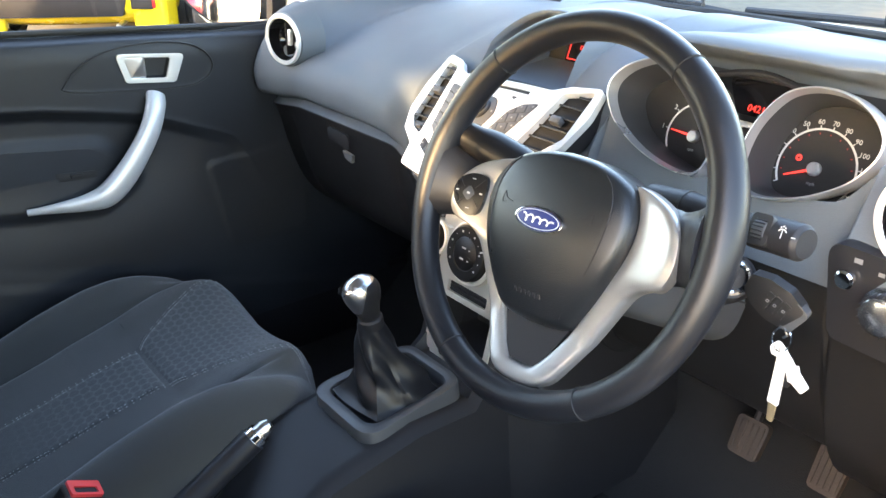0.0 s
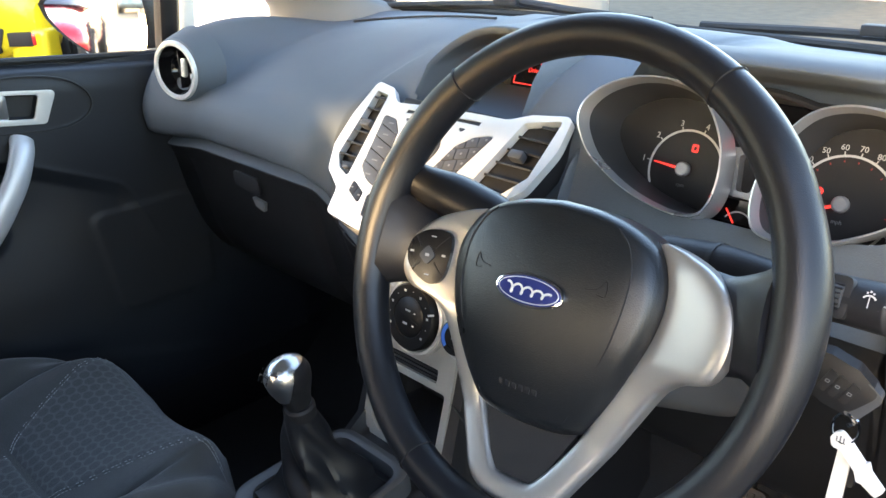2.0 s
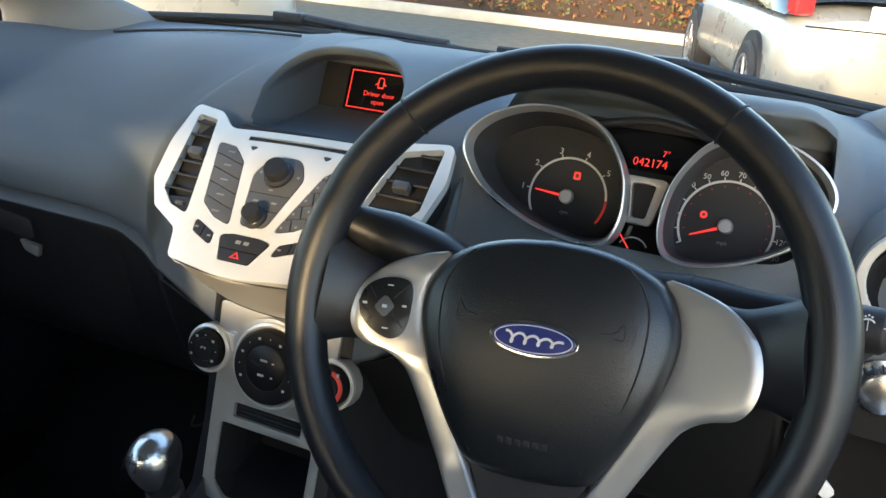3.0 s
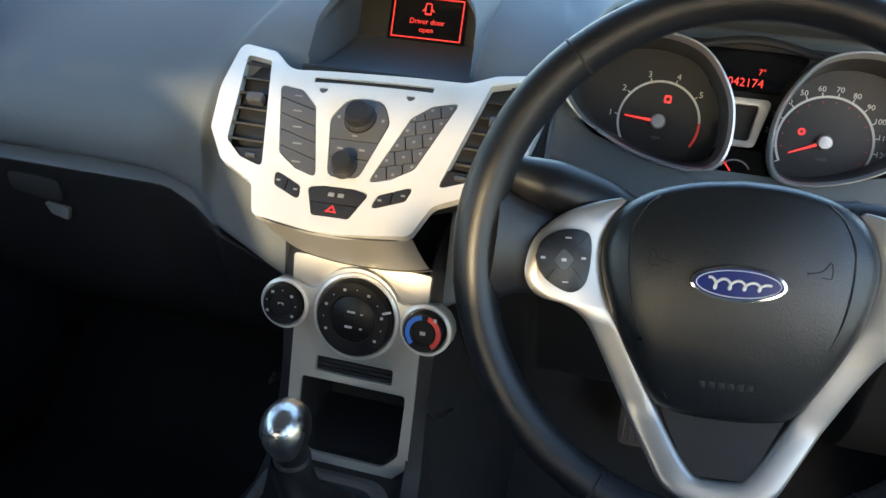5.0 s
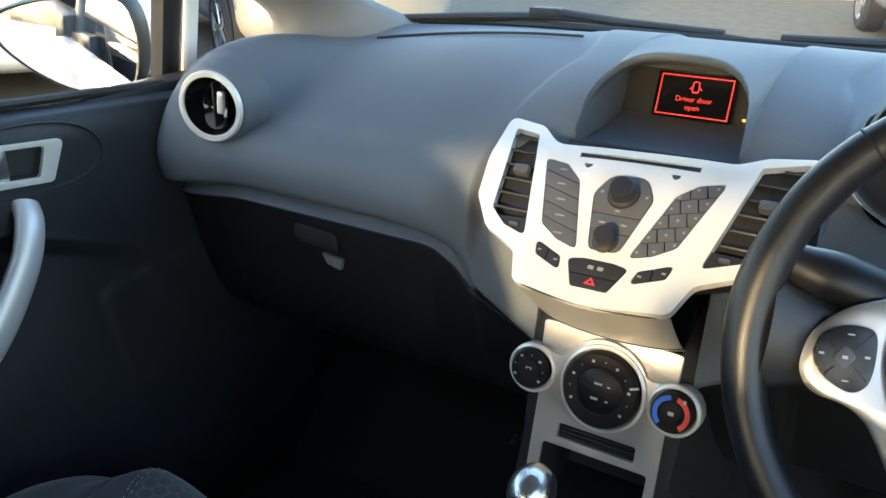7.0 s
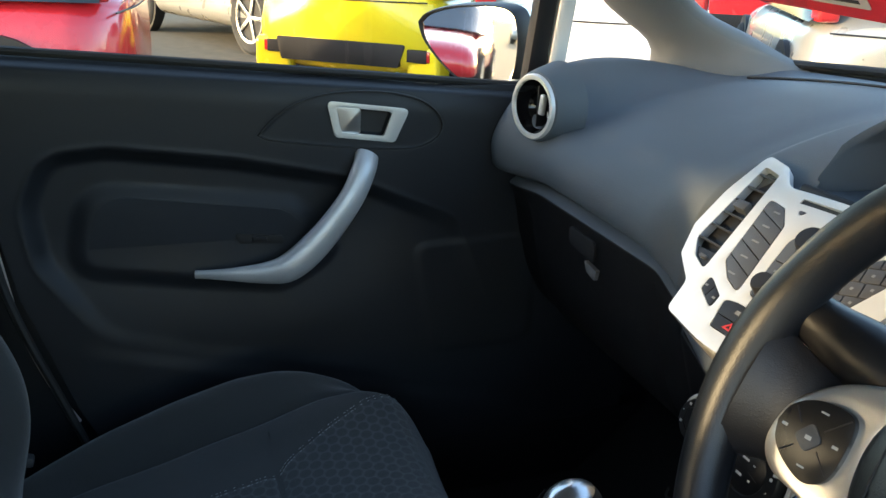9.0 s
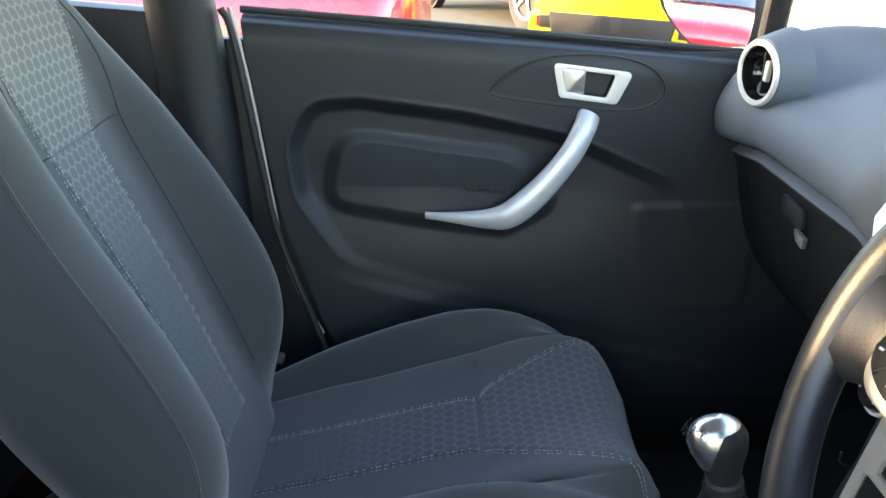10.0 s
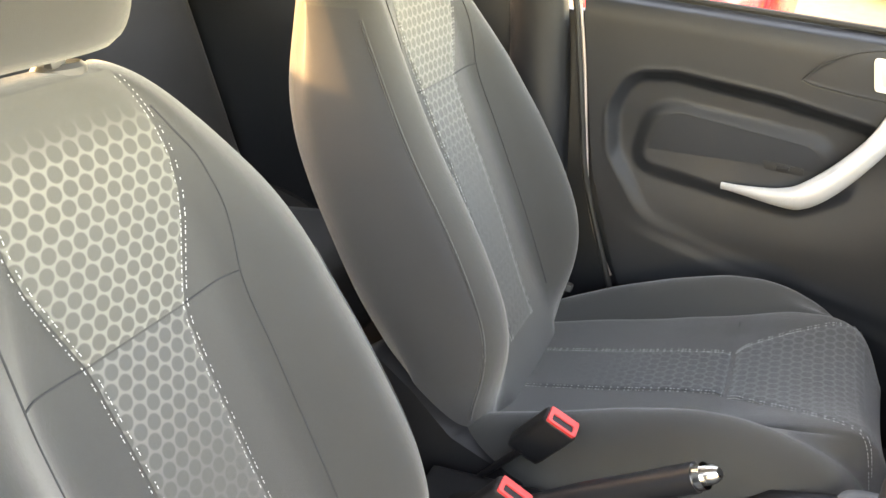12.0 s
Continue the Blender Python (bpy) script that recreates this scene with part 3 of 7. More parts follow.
for p, q in (((-0.119, 0.001), (-0.1245, 0.0085)), ((-0.1065, 0.002), (-0.0965, 0.0135)), ((-0.106, -0.009), (-0.0975, -0.018)), ((-0.118, -0.011), (-0.1235, -0.017))):
    part("key_gap", tube([BM @ Vector((*p, 0.0034)), BM @ Vector((*q, 0.0034))], 0.0005, n=3, seg=5), DEEP, pad_btn)
bars([(-0.110, 0.0110, 0.0042, 0.0010), (-0.110, -0.0195, 0.0042, 0.0010), (-0.1265, -0.0035, 0.0032, 0.0016), (-0.0985, -0.0025, 0.0032, 0.0016)], BM @ pose(0, 0, 0.0037), WHITEPRINT, pad_btn)
bars([(-0.1122, -0.0042, 0.0034, 0.0022)], BM @ pose(0, 0, 0.0049), WHITEPRINT, pad_btn)
# oval badge
NAVY = material("navy enamel", (0.012, 0.02, 0.12), 0.2, coat=0.5)
badge = part("badge", plate(circle(0, 0, 0.0295, 40, 0.0118), thick=0.003, m=HM @ pose(0, -0.004, 0.0268), bevel=0.001), CHROME, wheel, "oval navy and chrome badge")
part("badge_field", plate(circle(0, 0, 0.0275, 40, 0.0100), thick=0.002, m=HM @ pose(0, -0.004, 0.0274)), NAVY, badge)
part("badge_line", tube([HM @ Vector((0.0258 * math.cos(t), -0.004 + 0.0086 * math.sin(t), 0.0275)) for t in np.linspace(0, 2 * math.pi, 40, endpoint=False)], 0.0004, seg=5, up=WN, closed=True), SILVER, badge)
part("badge_script", tube([HM @ Vector((-0.0185 + 0.037 * t + 0.0022 * math.sin(26 * t), -0.0042 + 0.0036 * math.sin(26 * t + 1.3) * (1 - 0.45 * t) - 0.001 * t, 0.0276)) for t in np.linspace(0, 1, 60)], 0.0009, n=160, seg=6, up=WN), SILVER, badge)

# ---- centre stack: upper panel with the radio ----
SV, SN = Vector((0, 0.768, 0.641)), Vector((0, -0.641, 0.768))
SM = basis(Vector((0, 0.065, 1.037)), Vector((1, 0, 0)), SV, SN)


def bow(u, v):
    return -0.45 * u * u + 0.06 * u


stack = thing("audio_panel", "silver centre panel with air vents and radio buttons", "control panel")
_left = mirror([(0, 0.011), (0.096, 0.011, 0.03), (0.122, 0.034, 0.02), (0.170, 0.046, 0.010), (0.177, -0.01, 0.06), (0.168, -0.062, 0.02), (0.140, -0.100, 0.02), (0.094, -0.124, 0.018), (0.081, -0.158, 0.012), (0, -0.170, 0.2)])
P_OUT = rounded([(c[0], {0.011: 0.013, 0.034: 0.026, 0.046: 0.036}.get(c[1], c[1]), *c[2:]) if c[0] > 0 else c for c in _left], 0.006, 5)
H_VENT_L = [(-0.157, 0.030), (-0.124, 0.022), (-0.089, -0.106), (-0.118, -0.096, 0.012), (-0.142, -0.076, 0.012)]
H_VENT_R = [(0.119, 0.014), (0.162, 0.028), (0.163, -0.048), (0.138, -0.086, 0.012), (0.094, -0.106)]
H_LEFT = [(-0.102, -0.008), (-0.074, -0.013, 0.01), (-0.053, -0.032, 0.012), (-0.027, -0.112), (-0.052, -0.104, 0.01), (-0.0755, -0.088, 0.012)]
H_MID = [(-0.033, -0.044, 0.016), (-0.020, -0.019, 0.018), (0.018, -0.019, 0.018), (0.031, -0.044, 0.016), (0.016, -0.108, 0.010), (-0.016, -0.109, 0.010)]
H_RIGHT = [(0.050, -0.034, 0.012), (0.068, -0.018, 0.010), (0.094, -0.010), (0.068, -0.090, 0.012), (0.048, -0.104, 0.010), (0.026, -0.111)]
H_PH_L = [(-0.073, -0.107), (-0.040, -0.122), (-0.036, -0.138), (-0.068, -0.124)]
H_PH_R = [(0.040, -0.122), (0.073, -0.107), (0.068, -0.124), (0.036, -0.138)]
H_HAZ = [(-0.032, -0.122), (-0.016, -0.119), (0.016, -0.119), (0.032, -0.122), (0.019, -0.151), (-0.019, -0.151)]
H_CD = [(-0.065, 0.003, 0.0), (0.064, 0.003, 0.0), (0.064, -0.003, 0.0), (-0.065, -0.003, 0.0)]
H_TRI = [[(-0.058, -0.010), (-0.044, -0.010), (-0.051, -0.017)], [(0.036, -0.010), (0.050, -0.010), (0.043, -0.017)]]
holes = [rounded(h, 0.004, 3) for h in (H_VENT_L, H_VENT_R, H_LEFT, H_MID, H_RIGHT, H_PH_L, H_PH_R, H_HAZ, H_CD, *H_TRI)]
part("fascia", plate(P_OUT, holes, thick=0.010, m=SM, surf=bow, cuts=0.022, bevel=0.0022), SILVER, stack, "satin silver fascia")
part("housing", plate(rounded(mirror([(0, 0.008), (0.098, 0.008), (0.124, 0.028), (0.166, 0.040), (0.172, -0.01), (0.162, -0.062), (0.136, -0.096), (0.081, -0.118), (0.070, -0.140), (0, -0.150)]), 0.006), thick=0.026, m=SM, surf=lambda u, v: bow(u, v) - 0.012, cuts=0.03), DEEP, stack)


def inset(poly, d):
    c = sum((Vector(p[:2]) for p in poly), Vector((0, 0))) / len(poly)
    return [(*(c + (Vector(p[:2]) - c) * (1 - d / max((Vector(p[:2]) - c).length, 1e-6))), *p[2:]) for p in poly]


def slice_poly(poly, lo, hi, axis):
    """The part of a convex polygon between two lines across axis."""
    pts = [Vector(p[:2]) for p in poly]
    for sign, lim in ((1, lo), (-1, -hi)):
        out = []
        for a, b in zip(pts, pts[1:] + pts[:1]):
            da, db = sign * a.dot(axis) - lim, sign * b.dot(axis) - lim
            if da >= 0:
                out.append(a)
            if da * db < 0:
                out.append(a + (b - a) * (da / (da - db)))
        pts = out
        if len(pts) < 3:
            return []
    return [(p.x, p.y) for p in pts]


def button_print(cell, w, h):
    c = sum((Vector(p) for p in cell), Vector((0, 0))) / len(cell)
    u, v = c.x, c.y
    part("button_print", plate([(u - w / 2, v - h / 2), (u + w / 2, v - h / 2), (u + w / 2, v + h / 2), (u - w / 2, v + h / 2)], thick=0.0003, m=SM @ pose(0, 0, bow(u, v) + 0.0009)), GREYPRINT, stack, smooth=False)


def button_block(hole, cuts, axis, mat, name, lift=0.0005, prints=None):
    ax = Vector(axis).normalized()
    poly = inset(hole, 0.0012)
    for lo, hi in zip(cuts, cuts[1:]):
        s = slice_poly([tuple(p) for p in rounded(poly, 0.004, 3)], lo + 0.0005, hi - 0.0005, ax)
        if s:
            part(name, plate([Vector(p) for p in s], thick=0.008, m=SM, surf=lambda u, v: bow(u, v) + lift, bevel=0.0006), mat, stack)
            if prints:
                button_print(s, *prints)


DIALBLACK = material("black dial plastic", (0.006, 0.006, 0.007), 0.40, spec=0.25)


def spread(hole, axis, n):
    ax = Vector(axis).normalized()
    d = [Vector(p[:2]).dot(ax) for p in hole]
    return [min(d) + (max(d) - min(d)) * i / n for i in range(n + 1)]


button_block(H_LEFT, spread(H_LEFT, (0.30, 0.95), 5), (0.30, 0.95), KEYBLACK, "radio_button", prints=(0.010, 0.0018))
for lo_hi, ax in ((spread(H_RIGHT, (-0.30, 0.95), 5), (-0.30, 0.95)),):
    axv = Vector(ax).normalized()
    acr = Vector((axv.y, -axv.x))
    poly = [tuple(p) for p in rounded(inset(H_RIGHT, 0.0012), 0.004, 3)]
    for lo, hi in zip(lo_hi, lo_hi[1:]):
        row = slice_poly(poly, lo + 0.0005, hi - 0.0005, axv)
        if not row:
            continue
        d = [Vector(p).dot(acr) for p in row]
        w = (max(d) - min(d)) / 3
        for k in range(3):
            cell = slice_poly(row, min(d) + w * k + 0.0005, min(d) + w * (k + 1) - 0.0005, acr)
            if len(cell) > 2:
                part("keypad_button", plate([Vector(p) for p in cell], thick=0.008, m=SM, surf=lambda u, v: bow(u, v) + 0.0005, bevel=0.0005), KEYBLACK, stack)
                button_print(cell, 0.0026, 0.0026)
button_block(H_MID, [-0.2, -0.087, -0.067, 0.1], (0.0, 1.0), KEYBLACK, "radio_button")
button_block(H_HAZ, [-0.2, -0.137, 0.1], (0.0, 1.0), BLACK, "hazard_switch")
for h in (H_PH_L, H_PH_R):
    button_block(h, spread(h, (1, 0), 2), (1, 0), BLACK, "phone_button", prints=(0.004, 0.002))
for h in H_TRI:
    button_block(h, [-1, 1], (1, 0), KEYBLACK, "eject_button")
for v, r in ((-0.042, 0.0135), (-0.097, 0.0105)):
    kn = part("rotary_knob", lathe([(r * 1.25, 0), (r * 1.2, 0.003), (r, 0.004), (r * 0.96, 0.014), (r * 0.85, 0.016), (0, 0.0163)], SM @ pose(-0.001, v, bow(0, v))), BLACK, stack, "round black rotary knob")
    part("knob_ring", lathe([(r * 1.02, 0.0038), (r * 1.02, 0.0055), (r * 0.98, 0.0055)], SM @ pose(-0.001, v, bow(0, v))), CHROME, kn)
# printing on the buttons
spots = [(x, -0.077, 0.006, 0.0022) for x in (-0.012, 0.011)] + [(-0.024, -0.042, 0.003, 0.003), (0.023, -0.042, 0.003, 0.003), (-0.001, -0.062, 0.005, 0.0018)]
spots += [(-0.005, -0.128, 0.006, 0.004), (0.005, -0.128, 0.006, 0.004)]
for u, v, w, h in spots:
    part("button_print", plate([(u - w / 2, v - h / 2), (u + w / 2, v - h / 2), (u + w / 2, v + h / 2), (u - w / 2, v + h / 2)], thick=0.0003, m=SM @ pose(0, 0, bow(u, v) + 0.0009)), GREYPRINT, stack, smooth=False)
part("hazard_triangle", plate([(-0.006, -0.1465), (0.006, -0.1465), (0, -0.1385)], [[(-0.0028, -0.145), (0.0028, -0.145), (0, -0.1412)]], thick=0.0003, m=SM @ pose(0, 0, 0.0010)), material("red print", (0.5, 0.03, 0.03), 0.5), stack)
# Dark bar just below the fascia, painting the shade inside the slot
part("disc_slot", plate(rounded(H_CD, 0.0, 1), thick=0.004, m=SM, surf=lambda u, v: bow(u, v) - 0.0015), DEEP, stack)
for hole, n in ((H_VENT_L, 6), (H_VENT_R, 6)):
    lo, hi = min(p[1] for p in hole) + 0.024, max(p[1] for p in hole)
    for k in range(n):
        v = lo + (hi - lo) * (k + 0.6) / n
        row = slice_poly([tuple(p) for p in rounded(hole, 0.003, 3)], v - 0.0008, v + 0.0008, Vector((0, 1)))
        if row:
            u0, u1 = min(p[0] for p in row), max(p[0] for p in row)
            part("vent_slat", block((u1 - u0 - 0.002, 0.0026, 0.014), SM @ pose((u0 + u1) / 2, v, bow((u0 + u1) / 2, v) - 0.010, 28, 0, 0), 0.0006), BLACK, stack)
    s = -1 if hole is H_VENT_L else 1
    vm = (lo + hi) / 2
    um = sum(p[0] for p in hole) / len(hole)
    part("vent_tab", block((0.018, 0.011, 0.012), SM @ pose(um, vm, bow(um, vm) - 0.001), 0.003), BUTTON, stack)
    part("vent_wheel_plate", plate([Vector(p) for p in slice_poly([tuple(p) for p in rounded(inset(hole, 0.001), 0.004, 3)], -1, lo - 0.002, Vector((0, 1)))], thick=0.006, m=SM, surf=lambda u, v: bow(u, v) - 0.003), BLACK, stack)
    low = slice_poly([tuple(p) for p in rounded(inset(hole, 0.001), 0.004, 3)], -1, lo - 0.002, Vector((0, 1)))
    uc, vc = sum(p[0] for p in low) / len(low), sum(p[1] for p in low) / len(low)
    part("vent_thumbwheel", block((0.011, 0.004, 0.006), SM @ pose(uc, vc + 0.002, bow(uc, vc) - 0.002), 0.0015), BUTTON, stack)

# ---- centre stack: band and climate panel ----
CV = Vector((0, 0.242, 0.970))
CN = Vector((0, -0.970, 0.242))
CM = basis(Vector((0, 0.020, 0.793)), Vector((1, 0, 0)), CV, CN)
climate = thing("climate_panel", "silver heater control panel with three black dials", "control panel")


def band_fn(i, j):
    t = j / 15
    y = 0.029 + (-0.060 - 0.029) * (t ** 0.85)
    z = 0.846 + (0.926 - 0.846) * t
    s = -1 + i / 10
    w = 0.078 + 0.003 * t
    return (s * w, y + 0.010 * s * s + 0.004 * s ** 8, z + 0.003 * s * s)


part("lower_band", grid(lambda i, j: band_fn(i, j), 21, 16), BANDSILVER, climate, "curved silver band")
part("band_joint", tube([Vector(band_fn(i, 15)) + Vector((0, -0.0005, 0.001)) for i in range(21)], 0.0011, n=40, seg=6), DEEP, climate)
part("band_joint", tube([Vector(band_fn(i, 2)) + Vector((0, -0.0002, 0)) for i in range(21)], 0.0009, n=40, seg=6), DEEP, climate)
LOW = mirror([(0, 0.058), (0.079, 0.056, 0.004), (0.078, 0.024, 0.02), (0.073, 0.0), (0.074, -0.10), (0.074, -0.170, 0.022), (0.050, -0.193, 0.024), (0, -0.195)])
H_ASH = [(-0.044, -0.057), (0.047, -0.057), (0.047, -0.075), (-0.044, -0.075)]
H_CUB = [(-0.060, -0.084), (0.064, -0.084), (0.062, -0.158, 0.014), (0.045, -0.175, 0.014), (-0.045, -0.175, 0.014), (-0.061, -0.158, 0.014)]
part("climate_fascia", plate(rounded(LOW, 0.004), [rounded(H_ASH, 0.003, 3), rounded(H_CUB, 0.005, 3)], thick=0.006, m=CM, bevel=0.001), BANDSILVER, climate, "satin silver lower fascia")


def capsule_ring():
    """Outline of the raised dial surround: a large circle between two small ones."""
    pts = []
    for k in range(64):
        a = 2 * math.pi * k / 64
        x, y = math.cos(a), math.sin(a)
        best = 0
        for cx, r in ((-0.0815, 0.0285), (0.0815, 0.0285), (0, 0.0525)):
            bq, cq = x * cx, cx * cx - r * r
            disc = bq * bq - cq
            if disc >= 0:
                best = max(best, bq + math.sqrt(disc))
        lim = 0.022 / max(abs(y), 1e-3)
        best = max(best, min(lim, 0.085) if abs(x) > 0.2 else 0)
        pts.append(Vector((best * x, best * y)))
    return pts


_cap = capsule_ring()
part("dial_surround", plate(_cap, thick=0.016, m=CM @ pose(0, 0, 0.008), bevel=0.004), BANDSILVER, climate, "raised silver dial surround")
for cx, r in ((-0.081, 0.0222), (0.0025, 0.0425), (0.081, 0.0222)):
    dm = CM @ pose(cx, 0, 0.008)
    part("dial_ring", lathe([(r + 0.0065, 0), (r + 0.006, 0.004), (r + 0.003, 0.0055), (r + 0.0008, 0.003), (r + 0.0008, -0.002)], dm, 40), SILVER, climate)
    dial = part("dial", lathe([(r, -0.002), (r, 0.010), (r * 0.94, 0.0135), (r * 0.62, 0.0135), (r * 0.60, 0.0125), (r * 0.57, 0.0135), (0, 0.0140)], dm, 40), DIALBLACK, climate, "black rotary dial")
    if cx > 0.05:
        for a0, mat in ((0.35, "b"), (-0.3, "r")):
            col = material("blue print", (0.03, 0.14, 0.55), 0.5) if mat == "b" else material("red dial print", (0.6, 0.05, 0.04), 0.5)
            s0 = math.pi * 0.55 if mat == "b" else -math.pi * 0.30
            sw = math.pi * 0.72 if mat == "b" else math.pi * 0.72
            outer = [Vector((0.0195 * math.cos(s0 + sw * k / 14), 0.0195 * math.sin(s0 + sw * k / 14))) for k in range(15)]
            inner = [p * 0.74 for p in reversed(outer)]
            part("dial_band", plate(outer + inner, thick=0.0004, m=dm @ pose(0, 0, 0.0139)), col, dial)
        bars([(0.012, 0.016, 0.003, 0.004), (0, 0, 0.006, 0.004)], dm @ pose(0, 0, 0.0143), WHITEPRINT, dial)
    else:
        n = 7 if r < 0.03 else 11
        sp = []
        for k in range(n):
            a = math.pi * 1.15 - k / (n - 1) * math.pi * 1.35
            big = k % 2 == 0
            sp.append((r * 0.78 * math.cos(a), r * 0.78 * math.sin(a), 0.0032 if big else 0.0012, 0.0028 if big else 0.0012))
        sp += [(0, 0.002, r * 0.3, 0.003)] if r < 0.03 else [(-0.002, 0.008, 0.009, 0.0022), (-0.004, -0.009, 0.008, 0.0026), (0.010, -0.009, 0.003, 0.002), (0.010, 0.007, 0.003, 0.0012)]
        bars(sp, dm @ pose(0, 0, 0.0139), WHITEPRINT, dial)
        if r > 0.03:
            part("dial_pointer", block((0.010, 0.0025, 0.0012), dm @ pose(0.038 * 0.98, 0.014, 0.0135, 0, 0, 20), 0.0003), WHITEPRINT, dial)
            bars([(-0.001, -0.0005, 0.040, 0.0006)], dm @ pose(0, 0, 0.0139, 0, 0, -14), DEEP, dial)
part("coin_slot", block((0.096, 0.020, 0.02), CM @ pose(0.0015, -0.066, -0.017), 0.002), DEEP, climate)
for k in range(3):
    part("slot_rib", block((0.086, 0.0022, 0.006), CM @ pose(0.0015, -0.061 - 0.005 * k, -0.006), 0.0006), BLACK, climate)
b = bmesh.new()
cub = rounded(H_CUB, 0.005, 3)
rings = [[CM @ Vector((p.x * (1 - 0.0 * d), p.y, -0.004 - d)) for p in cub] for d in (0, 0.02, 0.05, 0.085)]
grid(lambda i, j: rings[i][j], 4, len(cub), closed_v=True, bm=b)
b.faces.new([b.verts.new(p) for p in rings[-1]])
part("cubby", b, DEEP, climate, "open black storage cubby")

# ---- centre console ----
console = thing("centre_console", "black plastic centre console between the front seats", "console")
_rows = [(0.36, 0.115, 0.93, 0.30), (0.10, 0.105, 0.90, 0.30), (0.060, 0.098, 0.875, 0.30), (0.038, 0.092, 0.84, 0.30), (0.006, 0.087, 0.72, 0.30), (-0.018, 0.090, 0.640, 0.30), (-0.055, 0.096, 0.606, 0.30), (-0.16, 0.100, 0.612, 0.30), (-0.30, 0.098, 0.585, 0.30),
         (-0.40, 0.085, 0.50, 0.30), (-0.75, 0.080, 0.48, 0.30)]


def console_piece(name, r0, r1):
    def f(i, j):
        y, w, zt, zb = _rows[r0 + i]
        s = -1.9 + 3.8 * j / 38
        over = max(0, abs(s) - 1)
        y += 0.10 * (2 <= r0 + i <= 5) * (1 - smoothstep(0.62, 0.78, abs(s)))          # room for the cubby
        return (max(-1, min(1, s)) * w * (1 + 0.35 * over), y, zt - 0.012 * max(0, min(abs(s), 1) - 0.8) / 0.2 - (zt - zb) * over)
    part(name, grid(f, r1 - r0 + 1, 39), BLACK, console, angle=45)


console_piece("stack_surround", 0, 4)
console_piece("tunnel_cover", 4, len(_rows) - 1)
for s in (-1, 1):
    part("console_seam", tube([(s * 0.0875, -0.012, 0.715), (s * 0.1005, 0.0, 0.690), (s * 0.106, 0.05, 0.668)], 0.0014, n=10, seg=6), DEEP, console)
part("handbrake_slot", plate(rounded([(-0.012, -0.42), (0.062, -0.42), (0.052, -0.68), (-0.004, -0.68)], 0.02), thick=0.006, m=pose(0, 0, 0.506, 2, 0, 0)), DEEP, console)

# ---- gear lever ----
gear = thing("gear_lever", "gear lever with a polished metal knob and black leather boot", "gear lever")
part("gaiter_frame", plate(rounded([(-0.072, 0.090), (0.072, 0.090), (0.080, -0.088), (-0.080, -0.088)], 0.034, 8), [rounded([(-0.056, 0.072), (0.056, 0.072), (0.060, -0.068), (-0.060, -0.068)], 0.022, 8)], thick=0.036, m=pose(0.0, -0.145, 0.628, 6, 0, 0), bevel=0.007), BUTTON, gear)


def boot_fn(i, j):
    t = i / 30
    a = 2 * math.pi * j / 64
    c = Vector((0.002 + 0.008 * t, -0.142 - 0.033 * t, 0.618 + 0.135 * t))
    sq = 1 / max(abs(math.cos(a)), abs(math.sin(a))) ** 0.75
    r = (0.060 - 0.044 * t ** 0.55) * (sq * (1 - t) + t)
    lobe = math.exp(-((a - 0.5) / 0.55) ** 2) * math.exp(-((t - 0.26) / 0.20) ** 2)
    fold = 1 + 0.12 * math.sin(5 * a + 10 * t) * math.sin(math.pi * t) ** 0.7 + 0.05 * math.sin(17 * t + 2 * a) * (1 - t) + 0.34 * lobe - 0.10 * math.exp(-((a - 1.5) / 0.3) ** 2) * math.sin(math.pi * t)
    return c + Vector((math.cos(a) * r * fold, math.sin(a) * r * fold * 1.1, 0))


part("gaiter", grid(boot_fn, 31, 64, closed_v=True), LEATHER, gear, "creased black leather gaiter")
GK = pose(0.0130, -0.174, 0.7510, 12, 3, 0)
part("collar", lathe([(0.0165, -0.008), (0.0175, 0), (0.0175, 0.006), (0.015, 0.009), (0, 0.009)], GK), BLACK, gear)


def knob_r(t):
    return lerp_table([(0, 0.014), (0.25, 0.0185), (0.50, 0.0240), (0.66, 0.0255)], t)[0] if t < 0.66 else 0.0255 * math.sqrt(max(0, 1 - ((t - 0.66) / 0.34) ** 2))


def knob_fn(i, j):
    t = i / 20
    r = knob_r(t)
    a = 2 * math.pi * j / 32
    return GK @ Vector((r * math.cos(a) * 0.82, r * math.sin(a) * 1.05 - 0.004 * t, 0.008 + 0.068 * t))


part("knob", grid(knob_fn, 21, 32, closed_v=True), BLACK, gear, "gloss black gear knob body")


def cap_fn(i, j):
    a = 2 * math.pi * j / 32
    off = abs((a + math.pi * 0.5 + 0.40 + math.pi) % (2 * math.pi) - math.pi)
    t0 = 0.28 + 0.60 * smoothstep(1.10, 2.1, off)
    t = t0 + (1 - t0) * i / 16
    r = knob_r(t) + 0.0008
    return GK @ Vector((r * math.cos(a) * 0.82, r * math.sin(a) * 1.05 - 0.004 * t, 0.0085 + 0.068 * t))


